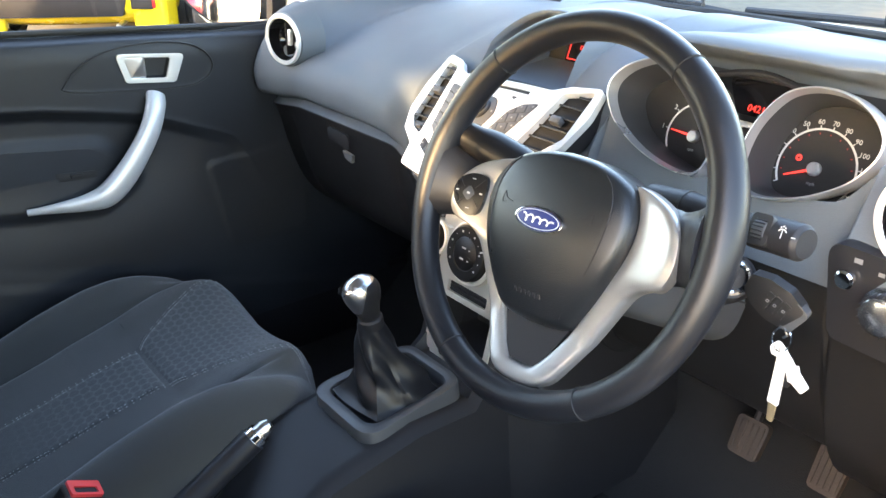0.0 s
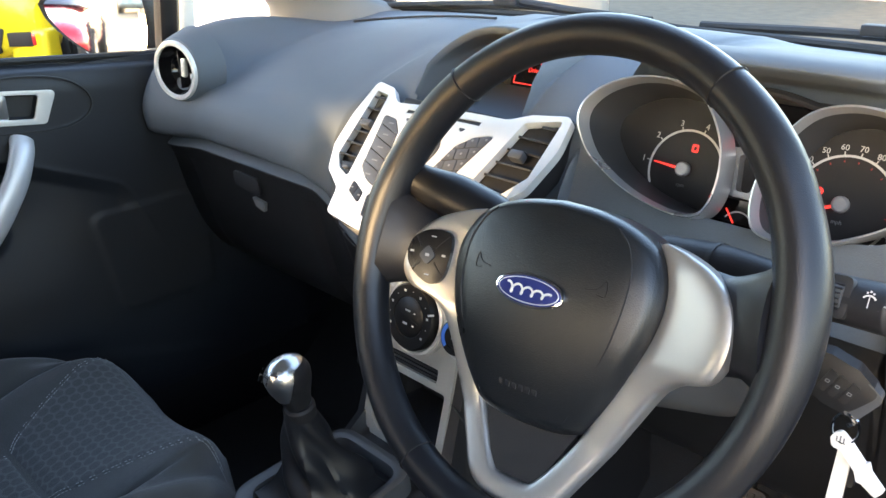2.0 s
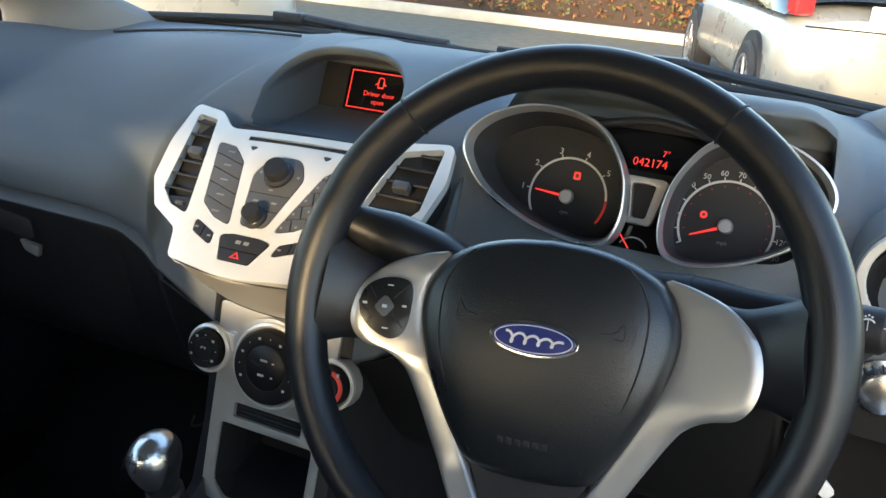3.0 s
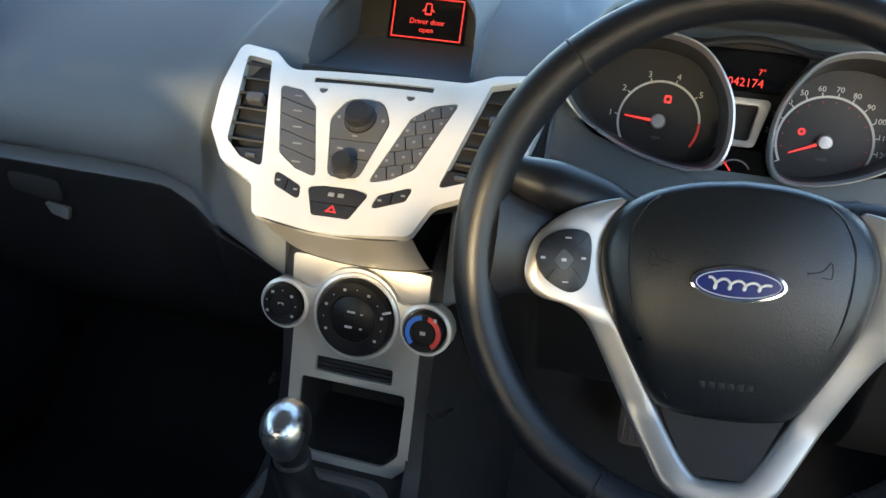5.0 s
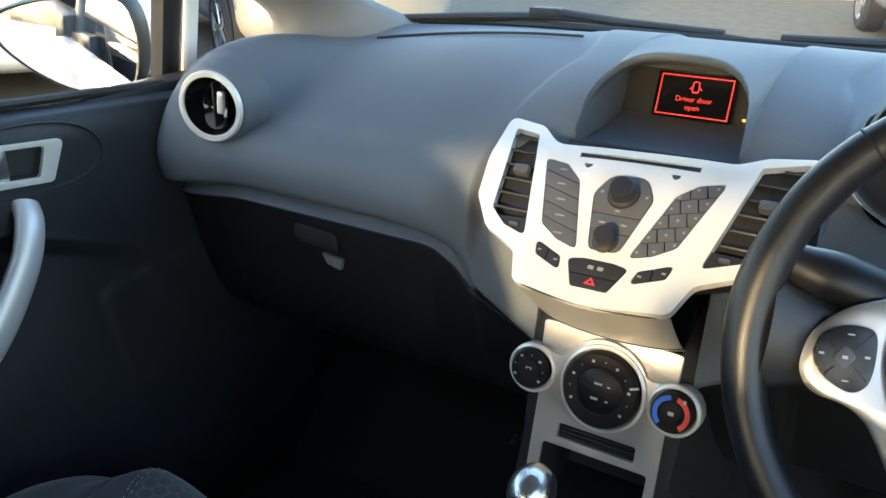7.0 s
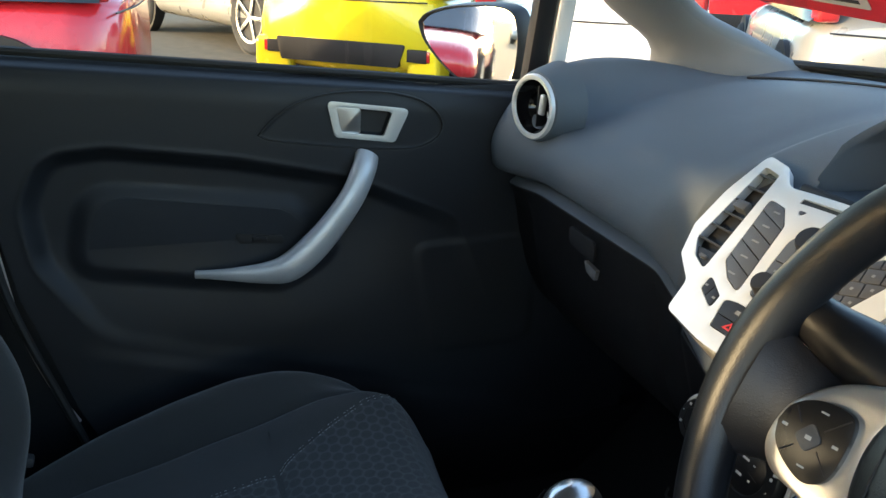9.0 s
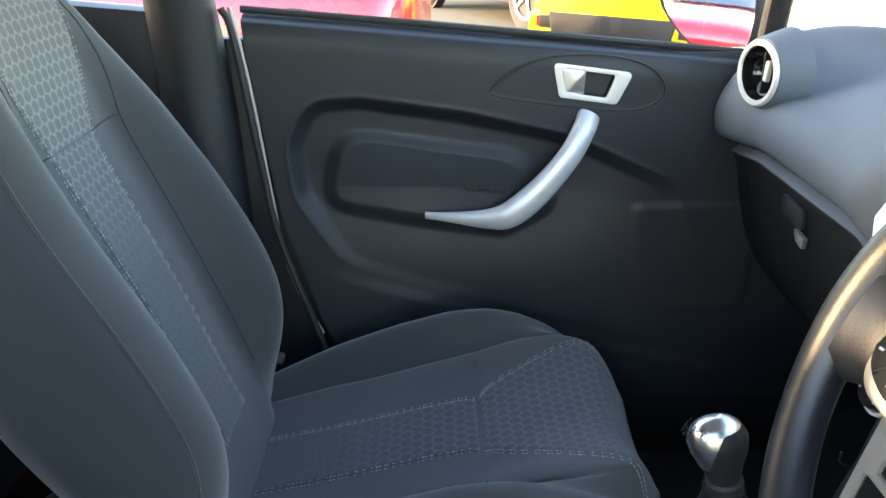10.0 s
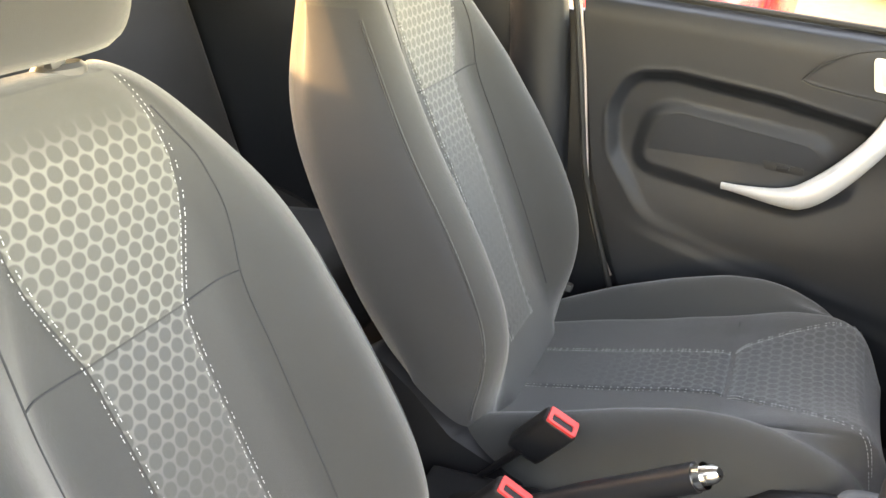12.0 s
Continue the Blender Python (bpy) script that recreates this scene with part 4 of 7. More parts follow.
part("knob_cap", grid(cap_fn, 17, 32, closed_v=True), ALU, gear, "satin aluminium knob face")
GP = GK @ pose(-0.002, -0.0268, 0.0672, 50, 0, 0)
for txt, u, v in (("1", -0.007, 0.006), ("3", 0, 0.006), ("5", 0.007, 0.006), ("2", -0.007, -0.006), ("4", 0, -0.006), ("R", 0.007, -0.006)):
    letters(txt, 0.0055, GP @ pose(u, v, 0.0030 - (u * u + v * v) * 24), DEEP, gear, "gear_print")
bars([(-0.007, 0, 0.0006, 0.006), (0, 0, 0.0006, 0.006), (0.007, 0, 0.0006, 0.006), (0, 0, 0.014, 0.0006)], GP @ pose(0, 0, 0.0020), DEEP, gear, "gear_print")

# ---- handbrake ----
brake = thing("handbrake", "black handbrake lever with a chrome release button", "handbrake")
part("lever", tube([(0.030, -0.650, 0.500), (0.042, -0.570, 0.560), (0.058, -0.470, 0.628), (0.0705, -0.386, 0.687)], lambda t: 0.011 + 0.006 * smoothstep(0.3, 0.6, t), n=20, seg=16), LEATHER, brake)
part("button_collar", tube([(0.0700, -0.389, 0.685), (0.0720, -0.378, 0.693)], 0.0152, n=4, seg=18), CHROME, brake)
part("release_button", tube([(0.0715, -0.381, 0.691), (0.0745, -0.364, 0.703)], lambda t: 0.0105 - 0.004 * smoothstep(0.6, 1, t), n=4, seg=18), ALU, brake)
part("handbrake_boot", block((0.06, 0.12, 0.06), pose(0.032, -0.64, 0.50, 30, 0, -8), 0.015), BLACK, brake)

# ---- passenger door ----
LIGHT_EDGE = material('pale sealing strip', (0.36, 0.30, 0.28), 0.5)
door = thing("door_1", "black trimmed passenger door with a silver pull handle, closed", "door", kind="structure")
DXP = -0.665
HANDLE_SILVER = material("satin handle silver", (0.56, 0.56, 0.56), 0.38, metal=0.45, var=0.05, bump_scale=2500, rvar=0.06)


def seg_dist(p, a, b):
    ap, ab = p - a, b - a
    t = np.clip((ap @ ab) / (ab @ ab), 0, 1)
    return np.linalg.norm(ap - t[..., None] * ab, axis=-1)


def poly_dist(p, poly):
    """Signed distance to a polygon: negative inside."""
    poly = np.array([tuple(q) for q in poly])
    d = np.full(p.shape[:-1], 9.0)
    ins = np.zeros(p.shape[:-1], bool)
    for a, b in zip(poly, np.roll(poly, -1, 0)):
        d = np.minimum(d, seg_dist(p, a, b))
        cross = (a[1] > p[..., 1]) != (b[1] > p[..., 1])
        with np.errstate(divide="ignore", invalid="ignore"):
            xin = (b[0] - a[0]) * (p[..., 1] - a[1]) / (b[1] - a[1]) + a[0]
        ins ^= cross & (p[..., 0] < xin)
    return np.where(ins, -d, d)


def step_np(a, b, x):
    t = np.clip((x - a) / (b - a), 0, 1)
    return t * t * (3 - 2 * t)


DY, DZ = np.linspace(-0.735, 0.30, 300), np.linspace(0.36, 1.075, 220)
YY, ZZ = np.meshgrid(DY, DZ, indexing="ij")
REAR = np.interp(ZZ, [0.36, 0.45, 0.57, 0.75, 0.86, 1.075], [-0.55, -0.575, -0.628, -0.688, -0.706, -0.738])
YY = REAR + (YY - DY[0]) * (0.30 - REAR) / (0.30 - DY[0])
ZS = 1.040 - 0.073 * YY                       # the window sill climbs to the rear
ZG = 0.36 + (ZZ - 0.36) * (ZS - 0.36) / (1.075 - 0.36)
PP = np.stack([YY, ZG], -1)
rec = [tuple(p) for p in rounded([(-0.672, 0.885, 0.09), (-0.640, 0.955, 0.06), (-0.56, 0.962, 0.05), (-0.39, 0.940), (-0.22, 0.905, 0.03), (-0.05, 0.83, 0.05), (0.05, 0.60), (-0.20, 0.582, 0.10), (-0.44, 0.636, 0.10), (-0.585, 0.680, 0.10), (-0.662, 0.80, 0.08)], 0.04, 10)]
XX = np.full_like(YY, DXP)
dr = poly_dist(PP, rec)
XX += -0.023 * (0.10 + 0.90 * step_np(0.66, 0.84, ZG)) * (1 - 0.8 * step_np(-0.25, -0.08, YY)) * step_np(0.006, -0.022, dr) + 0.0012 * step_np(0.66, 0.84, ZG) * np.exp(-((dr - 0.005) / 0.0035) ** 2)
arm = [tuple(p) for p in rounded([(-0.622, 0.780, 0.045), (-0.598, 0.908, 0.060), (-0.30, 0.872, 0.06), (-0.22, 0.79, 0.04), (-0.32, 0.735, 0.05), (-0.454, 0.752, 0.05)], 0.04, 10)]
da = poly_dist(PP, arm)
XX += 0.010 * step_np(0.012, -0.020, da)
pocket = step_np(0.0, 0.03, (0.58 - 0.27 * (YY + 0.2)) - 0.01 - ZG)
XX += 0.004 * pocket * step_np(-0.66, -0.50, YY)
XX += -0.040 * step_np(-0.016, 0.0, ZG - ZS) - 0.012 * step_np(-0.06, 0.0, ZG - ZS) ** 2
bez = [(p.x, p.y) for p in smooth_path([(-0.354, 0.9745, 0), (-0.330, 1.0005, 0), (-0.290, 1.0235, 0), (-0.240, 1.0345, 0), (-0.170, 1.0345, 0), (-0.115, 1.0225, 0), (-0.084, 1.000, 0), (-0.078, 0.975, 0), (-0.098, 0.955, 0), (-0.140, 0.9475, 0), (-0.240, 0.955, 0), (-0.330, 0.9665, 0), (-0.354, 0.9745, 0)], 73)[:-1]]
db = poly_dist(PP, bez)
XX += -0.0015 * step_np(0.003, -0.004, db)
XX += 0.003 * np.exp(-((ZG - (1.046 - 0.085 * (YY + 0.19))) / 0.007) ** 2) * step_np(-0.34, -0.27, YY)
_hin = [(-0.242, 1.0145), (-0.156, 1.0045), (-0.169, 0.968), (-0.233, 0.976)]
XX += -0.016 * step_np(0.002, -0.007, poly_dist(PP, _hin))
lid = [tuple(p) for p in rounded([(-0.115, 0.79, 0.02), (0.10, 0.80), (0.10, 0.60), (-0.085, 0.60, 0.03)], 0.03, 5)]
XX += 0.0025 * step_np(0.006, -0.010, poly_dist(PP, lid))
_gr = [(DXP + 0.0006, p[0], p[1]) for p in bez]
door_panel = part("door_panel", grid(lambda i, j: (XX[i, j], YY[i, j], ZG[i, j]), 300, 220), DOOR, door, angle=60)
part("handle_groove", tube(_gr, 0.0016, seg=6, up=(1, 0, 0), closed=True), DEEP, door)
part("door_shell", block((0.06, 1.06, 0.64), pose(-0.775, -0.215, 0.69, -4, 0, 0), 0.02), WHITEPAINT, door, "white painted outer door skin")
FAB = material("door insert cloth", (0.020, 0.0215, 0.025), 0.9, bump=0.4, bump_scale=1300)
XF = -0.6770
part("armrest_cloth", plate([Vector((p[0], p[1])) for p in inset(arm, 0.022)], thick=0.006, m=basis((XF, 0, 0), (0, 1, 0), (0, 0, 1), (1, 0, 0)), bevel=0.003), FAB, door)
DM = basis(Vector((-0.664, 0, 0)), (0, 1, 0), (0, 0, 1), (1, 0, 0))
HB = [(-0.2555, 1.0225), (-0.129, 1.008), (-0.152, 0.958), (-0.2435, 0.969)]
H_IN = [(-0.242, 1.0145), (-0.156, 1.0045), (-0.169, 0.968), (-0.233, 0.976)]
handle = part("handle_bezel", plate(rounded(HB, 0.008), [rounded(H_IN, 0.005, 4)], thick=0.010, m=DM, bevel=0.0025), SILVER, door, "silver inner door handle")
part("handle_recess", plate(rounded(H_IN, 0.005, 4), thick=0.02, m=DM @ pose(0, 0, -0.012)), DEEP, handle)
part("handle_flap", plate(rounded([(-0.241, 1.0135), (-0.203, 1.009), (-0.204, 0.972), (-0.232, 0.975)], 0.004), thick=0.008, m=DM, surf=lambda u, v: -0.003 - 0.08 * (u + 0.24), bevel=0.001), ALU, handle)
part("lock_wedge", plate(rounded([(-0.338, 0.980, 0.006), (-0.318, 0.999, 0.02), (-0.290, 1.0145, 0.02), (-0.266, 1.0205), (-0.253, 0.966), (-0.330, 0.974, 0.004)], 0.006), thick=0.006, m=DM @ pose(0, 0, -0.003), bevel=0.002), DOOR, door)
part("pull_handle", tube([(-0.668, -0.194, 0.940), (-0.650, -0.203, 0.922), (-0.638, -0.226, 0.880), (-0.634, -0.270, 0.824), (-0.634, -0.314, 0.785), (-0.638, -0.350, 0.775), (-0.648, -0.402, 0.773), (-0.662, -0.452, 0.772)],
                         lambda t: 0.0225 * (1 - 0.66 * smoothstep(0.60, 1.0, t)) * (0.84 + 0.18 * math.exp(-((t - 0.52) / 0.16) ** 2)), n=48, seg=18, up=(1, 0, 0), flat=0.62), HANDLE_SILVER, door, "curved satin silver pull handle")
sw = part("window_switch", plate(rounded([(-0.392, 0.826), (-0.322, 0.819), (-0.318, 0.806), (-0.385, 0.810)], 0.004), thick=0.004, m=DM @ pose(0, 0, -0.0110), bevel=0.001), DEEP, door)
part("switch_rocker", block((0.008, 0.022, 0.008), pose(-0.6755, -0.356, 0.816, 0, 0, 0), 0.002), BLACK, sw)
part("window_seal", tube([(-0.700, -0.74, 1.094), (-0.703, -0.40, 1.070), (-0.700, 0.06, 1.036)], 0.006, n=20, seg=8), RUBBER, door)
part("door_seal", tube([(-0.655, -0.760, 1.10), (-0.655, -0.745, 1.06), (-0.655, -0.715, 0.86), (-0.655, -0.695, 0.74), (-0.655, -0.640, 0.57), (-0.655, -0.60, 0.45)], 0.006, n=30, seg=8), RUBBER, door)
part("edge_strip", tube([(-0.667, -0.750, 1.10), (-0.667, -0.741, 1.06), (-0.667, -0.724, 0.96), (-0.667, -0.704, 0.80), (-0.667, -0.689, 0.70), (-0.667, -0.662, 0.615), (-0.667, -0.630, 0.550)], 0.0034, n=30, seg=6), LIGHT_EDGE, door)
part("window_pane", grid(lambda i, j: (-0.715 + 0.12 * (j / 6) ** 1.4, -0.76 + 0.84 * i / 8 + 0.0 * j, 1.02 + 0.40 * j / 6), 9, 7), GLASS, door)
part("division_bar", block((0.028, 0.034, 0.46), pose(-0.700, 0.105, 1.25, 0, 12, 0), 0.008), BLACK, door, "black window division bar")
part("division_trim", block((0.036, 0.030, 0.46), pose(-0.700, 0.138, 1.25, 0, 12, 0), 0.006), WHITEPAINT, door)

# ---- seats ----
def soft_table(rows, width=0.018):
    """A table read smoothly: its straight stretches blended over width."""
    xs = np.linspace(rows[0][0] - 0.05, rows[-1][0] + 0.05, 500)
    ys = np.interp(xs, [r[0] for r in rows], [r[1] for r in rows])
    step = xs[1] - xs[0]
    k = np.arange(-int(3 * width / step), int(3 * width / step) + 1) * step
    g = np.exp(-(k / width) ** 2 / 2)
    pad = len(k) // 2
    ys = np.convolve(np.r_[np.full(pad, ys[0]), ys, np.full(pad, ys[-1])], g / g.sum(), "valid")
    return lambda x: float(np.interp(x, xs, ys))


BACK_MID = soft_table([(0.46, -0.665), (0.55, -0.700), (0.65, -0.742), (0.755, -0.783), (0.845, -0.823), (0.907, -0.851), (0.94, -0.866), (0.974, -0.879), (1.026, -0.891), (1.076, -0.904), (1.145, -0.922), (1.20, -0.938)])
BACK_BOLSTER = soft_table([(0.46, -0.705), (0.55, -0.694), (0.60, -0.680), (0.65, -0.673), (0.70, -0.678), (0.74, -0.691), (0.80, -0.718), (0.873, -0.758), (0.94, -0.800), (0.98, -0.823), (1.03, -0.855), (1.074, -0.884), (1.12, -0.912), (1.20, -0.945)])
BACK_REAR = soft_table([(0.46, -0.80), (0.60, -0.860), (0.69, -0.917), (0.766, -0.953), (0.84, -0.988), (0.93, -1.022), (0.994, -1.037), (1.11, -1.043), (1.20, -1.045)])
BACK_HALF = soft_table([(0.46, 0.218), (0.60, 0.248), (0.75, 0.257), (0.90, 0.253), (0.98, 0.238), (1.04, 0.214), (1.09, 0.192), (1.13, 0.175), (1.20, 0.160)])
BACK_TOP, BACK_DOME = 1.188, 1.095
Z_SEAM = 0.974


@functools.lru_cache(maxsize=None)
def back_section(z):
    """Half a level cut through the backrest, from the middle of its face round to the middle of its rear."""
    f, bo, re_, h = BACK_MID(z), BACK_BOLSTER(z), BACK_REAR(z), BACK_HALF(z) / 0.243
    pts = [(0, f), (0.06 * h, f), (0.115 * h, f + 0.002), (0.140 * h, f + 0.28 * (bo - f) + 0.002), (0.170 * h, f + 0.86 * (bo - f)), (0.194 * h, bo), (0.224 * h, bo - 0.016), (0.2405 * h, bo - 0.052),
           (0.243 * h, 0.5 * (bo - 0.05 + re_)), (0.232 * h, re_ + 0.045), (0.205 * h, re_ + 0.012), (0.15 * h, re_), (0, re_ - 0.005)]
    u = max(0.0, (z - BACK_DOME) / (BACK_TOP - BACK_DOME))
    dome = max(0.0, 1 - u ** 2.4) ** (1 / 2.4)
    yc = -0.985
    return [(p.x * (0.52 + 0.48 * dome), yc + (p.y - yc) * dome) for p in smooth_path([(x, y, 0) for x, y in pts], 57)]


def back_front(x, z):
    """The face of the backrest, in the seat's own x."""
    row = back_section(round(z, 5))[:31]
    return float(np.interp(abs(x), [p[0] for p in row], [p[1] for p in row]))


CUSH_MID = soft_table([(-0.74, 0.492), (-0.675, 0.507), (-0.553, 0.536), (-0.463, 0.560), (-0.377, 0.578), (-0.34, 0.589), (-0.297, 0.600), (-0.24, 0.609), (-0.205, 0.606), (-0.182, 0.590), (-0.163, 0.560), (-0.150, 0.515)], 0.010)
CUSH_SIDE = soft_table([(-0.74, 0.515), (-0.686, 0.542), (-0.59, 0.582), (-0.5, 0.616), (-0.41, 0.642), (-0.35, 0.647), (-0.307, 0.640), (-0.25, 0.620), (-0.21, 0.592), (-0.185, 0.560), (-0.165, 0.518), (-0.150, 0.47)], 0.012)
CUSH_HALF = soft_table([(-0.74, 0.235), (-0.60, 0.262), (-0.30, 0.265), (-0.24, 0.256), (-0.20, 0.236), (-0.17, 0.205), (-0.150, 0.165)], 0.012)


@functools.lru_cache(maxsize=None)
def cushion_section(y):
    """Half a cut across the cushion, from its middle over the bolster and down the side."""
    c, t, h = CUSH_MID(y), CUSH_SIDE(y), CUSH_HALF(y) / 0.265
    q = lerp_table([(-0.50, 0.30), (-0.30, 0.85)], y)[0]
    seam = 0.006 * math.exp(-((y + 0.374) / 0.009) ** 2)
    row = [(x, c + q * x * x - seam) for x in (0, 0.03, 0.06, 0.09, 0.12)]
    row += [(0.150, c + q * 0.0225 - 0.4 * seam), (0.172, c + q * 0.024 + 0.001), (0.180, c + q * 0.024 - 0.003), (0.188, c + q * 0.024 + 0.3 * (t - c - 0.02)), (0.206, c + 0.86 * (t - c)), (0.224, t), (0.247, t - 0.014), (0.262, t - 0.045), (0.265, t - 0.09), (0.260, 0.42), (0.25, 0.385)]
    return [(p.x * h, p.y) for p in smooth_path([(x, z, 0) for x, z in row], 61)]


def cushion_top(x, y):
    row = cushion_section(round(y, 5))[:44]
    return float(np.interp(abs(x), [p[0] for p in row], [p[1] for p in row]))


def dashes(line, bm, step=0.0058, length=0.0040, r=0.00052):
    """Stitches along a polyline."""
    acc = 0.0
    for p, q in zip(line, line[1:]):
        d = (q - p).length
        while acc < d:
            a = p + (q - p) * (acc / d)
            e = p + (q - p) * min((acc + length) / d, 1)
            if (e - a).length > 0.001:
                tube([a, (a + e) / 2, e], r, n=2, seg=4, bm=bm)
            acc += step
        acc -= d


def build_seat(offset, label, shoulder=0.0):
    seat = thing("front_seat", label, "seat", "front seats")
    T = Matrix.Translation(offset)

    def at(x, y, z):
        wide = shoulder * math.exp(-((z - 1.05) / 0.10) ** 2) * smoothstep(0.10, 0.20, abs(x))
        return T @ Vector((x + math.copysign(wide, x), y, z))
    zs = [0.46 + (BACK_DOME - 0.46) * i / 44 for i in range(44)] + [BACK_DOME + (BACK_TOP - 0.0004 - BACK_DOME) * math.sin(math.pi / 2 * i / 16) for i in range(17)]

    def back(i, j):
        row = back_section(round(zs[i], 5))
        x, y = row[j] if j < 57 else row[112 - j]
        return at(x if j < 57 else -x, y, zs[i])
    rest_back = part("backrest", grid(back, len(zs), 112, closed_v=True, cap=True), [CLOTH, CLOTH_SIDE], seat, "charcoal cloth backrest with side bolsters", angle=80)
    for k, poly in enumerate(rest_back.data.polygons):           # sides and rear take a darker cloth: their shade is in the colour
        poly.material_index = int(29 <= k % 112 < 83 and zs[min(k // 112, len(zs) - 1)] < 1.10)
    ys = [-0.735 + 0.545 * i / 40 for i in range(40)] + [-0.190 + 0.040 * math.sin(math.pi / 2 * i / 12) for i in range(13)]

    def cush(i, j):
        row = cushion_section(round(ys[i], 5))
        x, z = row[60 - j] if j <= 60 else row[j - 60]
        return at(-x if j <= 60 else x, ys[i], z)
    b = grid(cush, len(ys), 121)
    fr = [cush(len(ys) - 1, j) for j in range(121)]
    grid(lambda i, j: (fr[j][0], fr[j][1] - 0.010 * (i / 4) ** 2, fr[j][2] + (at(0, 0, 0.385).z - fr[j][2]) * i / 4), 5, 121, bm=b)
    bmesh.ops.remove_doubles(b, verts=b.verts, dist=0.0004)
    part("cushion", b, CLOTH, seat, "charcoal cloth seat cushion", angle=80)
    for s in (-1, 1):
        sh = basis(at(s * 0.236, 0, 0), (0, 1, 0), (0, 0, 1), (s, 0, 0))
        part("side_shield", plate(rounded([(-0.90, 0.60, 0.01), (-0.862, 0.632, 0.02), (-0.80, 0.585, 0.04), (-0.735, 0.520, 0.04), (-0.64, 0.480, 0.03), (-0.45, 0.455), (-0.45, 0.385), (-0.88, 0.385)], 0.02), thick=0.05, m=sh @ pose(0, 0, 0.022), bevel=0.006), BLACK, seat)
    part("seat_base", block((0.44, 0.44, 0.10), T @ pose(0, -0.44, 0.365), 0.02), BLACK, seat)
    part("recline_lever", block((0.016, 0.034, 0.016), T @ pose(-0.232, -0.700, 0.553, -12, 0, 0), 0.005), BUTTON, seat)

    # spotted cloth panels on the backrest: a flared upper one and a narrow lower one
    def half_w(z):
        return lerp_table([(0.58, 0.052), (0.845, 0.056), (0.907, 0.0575), (0.955, 0.060), (0.974, 0.063), (1.000, 0.073), (1.026, 0.083), (1.050, 0.092), (1.076, 0.098), (1.11, 0.100), (1.19, 0.094)], z)[0]

    def panel(z0, z1, nz):
        def f(i, j):
            z = z0 + (z1 - z0) * j / nz
            x = (-1 + 2 * i / 20) * half_w(z)
            low = 0.0013 * (i in (0, 20) or j in (0, nz))
            return at(x, back_front(x, z) + 0.0024 - low, z)
        return grid(f, 21, nz + 1, uv=lambda i, j: ((-1 + 2 * i / 20) * half_w(z0 + (z1 - z0) * j / nz), (z0 + (z1 - z0) * j / nz - Z_SEAM) * 1.08))
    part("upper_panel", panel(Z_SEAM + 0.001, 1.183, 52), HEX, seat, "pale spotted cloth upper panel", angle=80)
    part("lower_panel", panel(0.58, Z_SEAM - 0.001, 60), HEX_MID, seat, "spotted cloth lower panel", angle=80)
    st = bmesh.new()
    for s in (-1, 1):
        for off in (-0.0034, 0.0038):
            dashes([at(s * (half_w(z) + off), back_front(s * (half_w(z) + off), z) + (0.0023 if off < 0 else 0.0015) + 0.0013 * smoothstep(0.97, 1.05, z), z) for z in np.linspace(0.58, 1.178, 150)], st)

    # panels on the cushion
    def cw(y):
        return lerp_table([(-0.68, 0.062), (-0.377, 0.064), (-0.366, 0.074), (-0.345, 0.089), (-0.297, 0.114), (-0.24, 0.141), (-0.17, 0.160)], y)[0]

    def cpanel(y0, y1, ny):
        def f(i, j):
            y = y0 + (y1 - y0) * j / ny
            x = (-1 + 2 * i / 24) * cw(y)
            low = 0.0013 * (i in (0, 24) or j in (0, ny))
            return at(x, y, cushion_top(x, y) + 0.0024 - low)
        return grid(f, 25, ny + 1, uv=lambda i, j: ((-1 + 2 * i / 24) * cw(y0 + (y1 - y0) * j / ny), y0 + (y1 - y0) * j / ny))
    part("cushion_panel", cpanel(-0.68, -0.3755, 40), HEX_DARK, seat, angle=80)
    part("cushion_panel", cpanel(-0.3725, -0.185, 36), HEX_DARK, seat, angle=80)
    for s in (-1, 1):
        for off in (-0.0032, 0.0036):
            dashes([at(s * (cw(y) + off), y, cushion_top(s * (cw(y) + off), y) + (0.0024 if off < 0 else 0.0016)) for y in np.linspace(-0.68, -0.176, 140)], st)
    tagged(part("stitching", st, THREAD, seat, "pale double stitching"), kind="stuff")
    def seam_x(z):
        return lerp_table([(0.60, 0.136), (0.90, 0.138), (0.98, 0.133), (1.05, 0.133), (1.10, 0.128), (1.15, 0.108)], z)[0]
    for s in (-1, 1):
        part("bolster_seam", tube([at(s * seam_x(z), back_front(seam_x(z), z) + 0.0004, z) for z in np.linspace(0.60, 1.150, 24)], 0.0011, n=70, seg=6), SEAM, seat)
        part("cross_seam", tube([at(s * x, back_front(x, Z_SEAM + dz) + 0.0006, Z_SEAM + dz) for x, dz in ((0.064, 0.0), (0.09, 0.001), (0.115, 0.003), (0.132, 0.006))], 0.0011, n=14, seg=6), SEAM, seat)
        part("side_piping", tube([at(s * 0.2295 * BACK_HALF(z) / 0.243, BACK_BOLSTER(z) - 0.0215, z) for z in np.linspace(0.53, 0.97 if shoulder else 1.09, 20)], 0.0020, n=60, seg=8), CLOTH_SIDE, seat)
    part("cushion_seam", tube([at(x, -0.374, cushion_top(x, -0.374) + 0.0006) for x in np.linspace(-0.152, 0.152, 25)], 0.0013, n=40, seg=6), SEAM, seat)
    # headrest on two posts

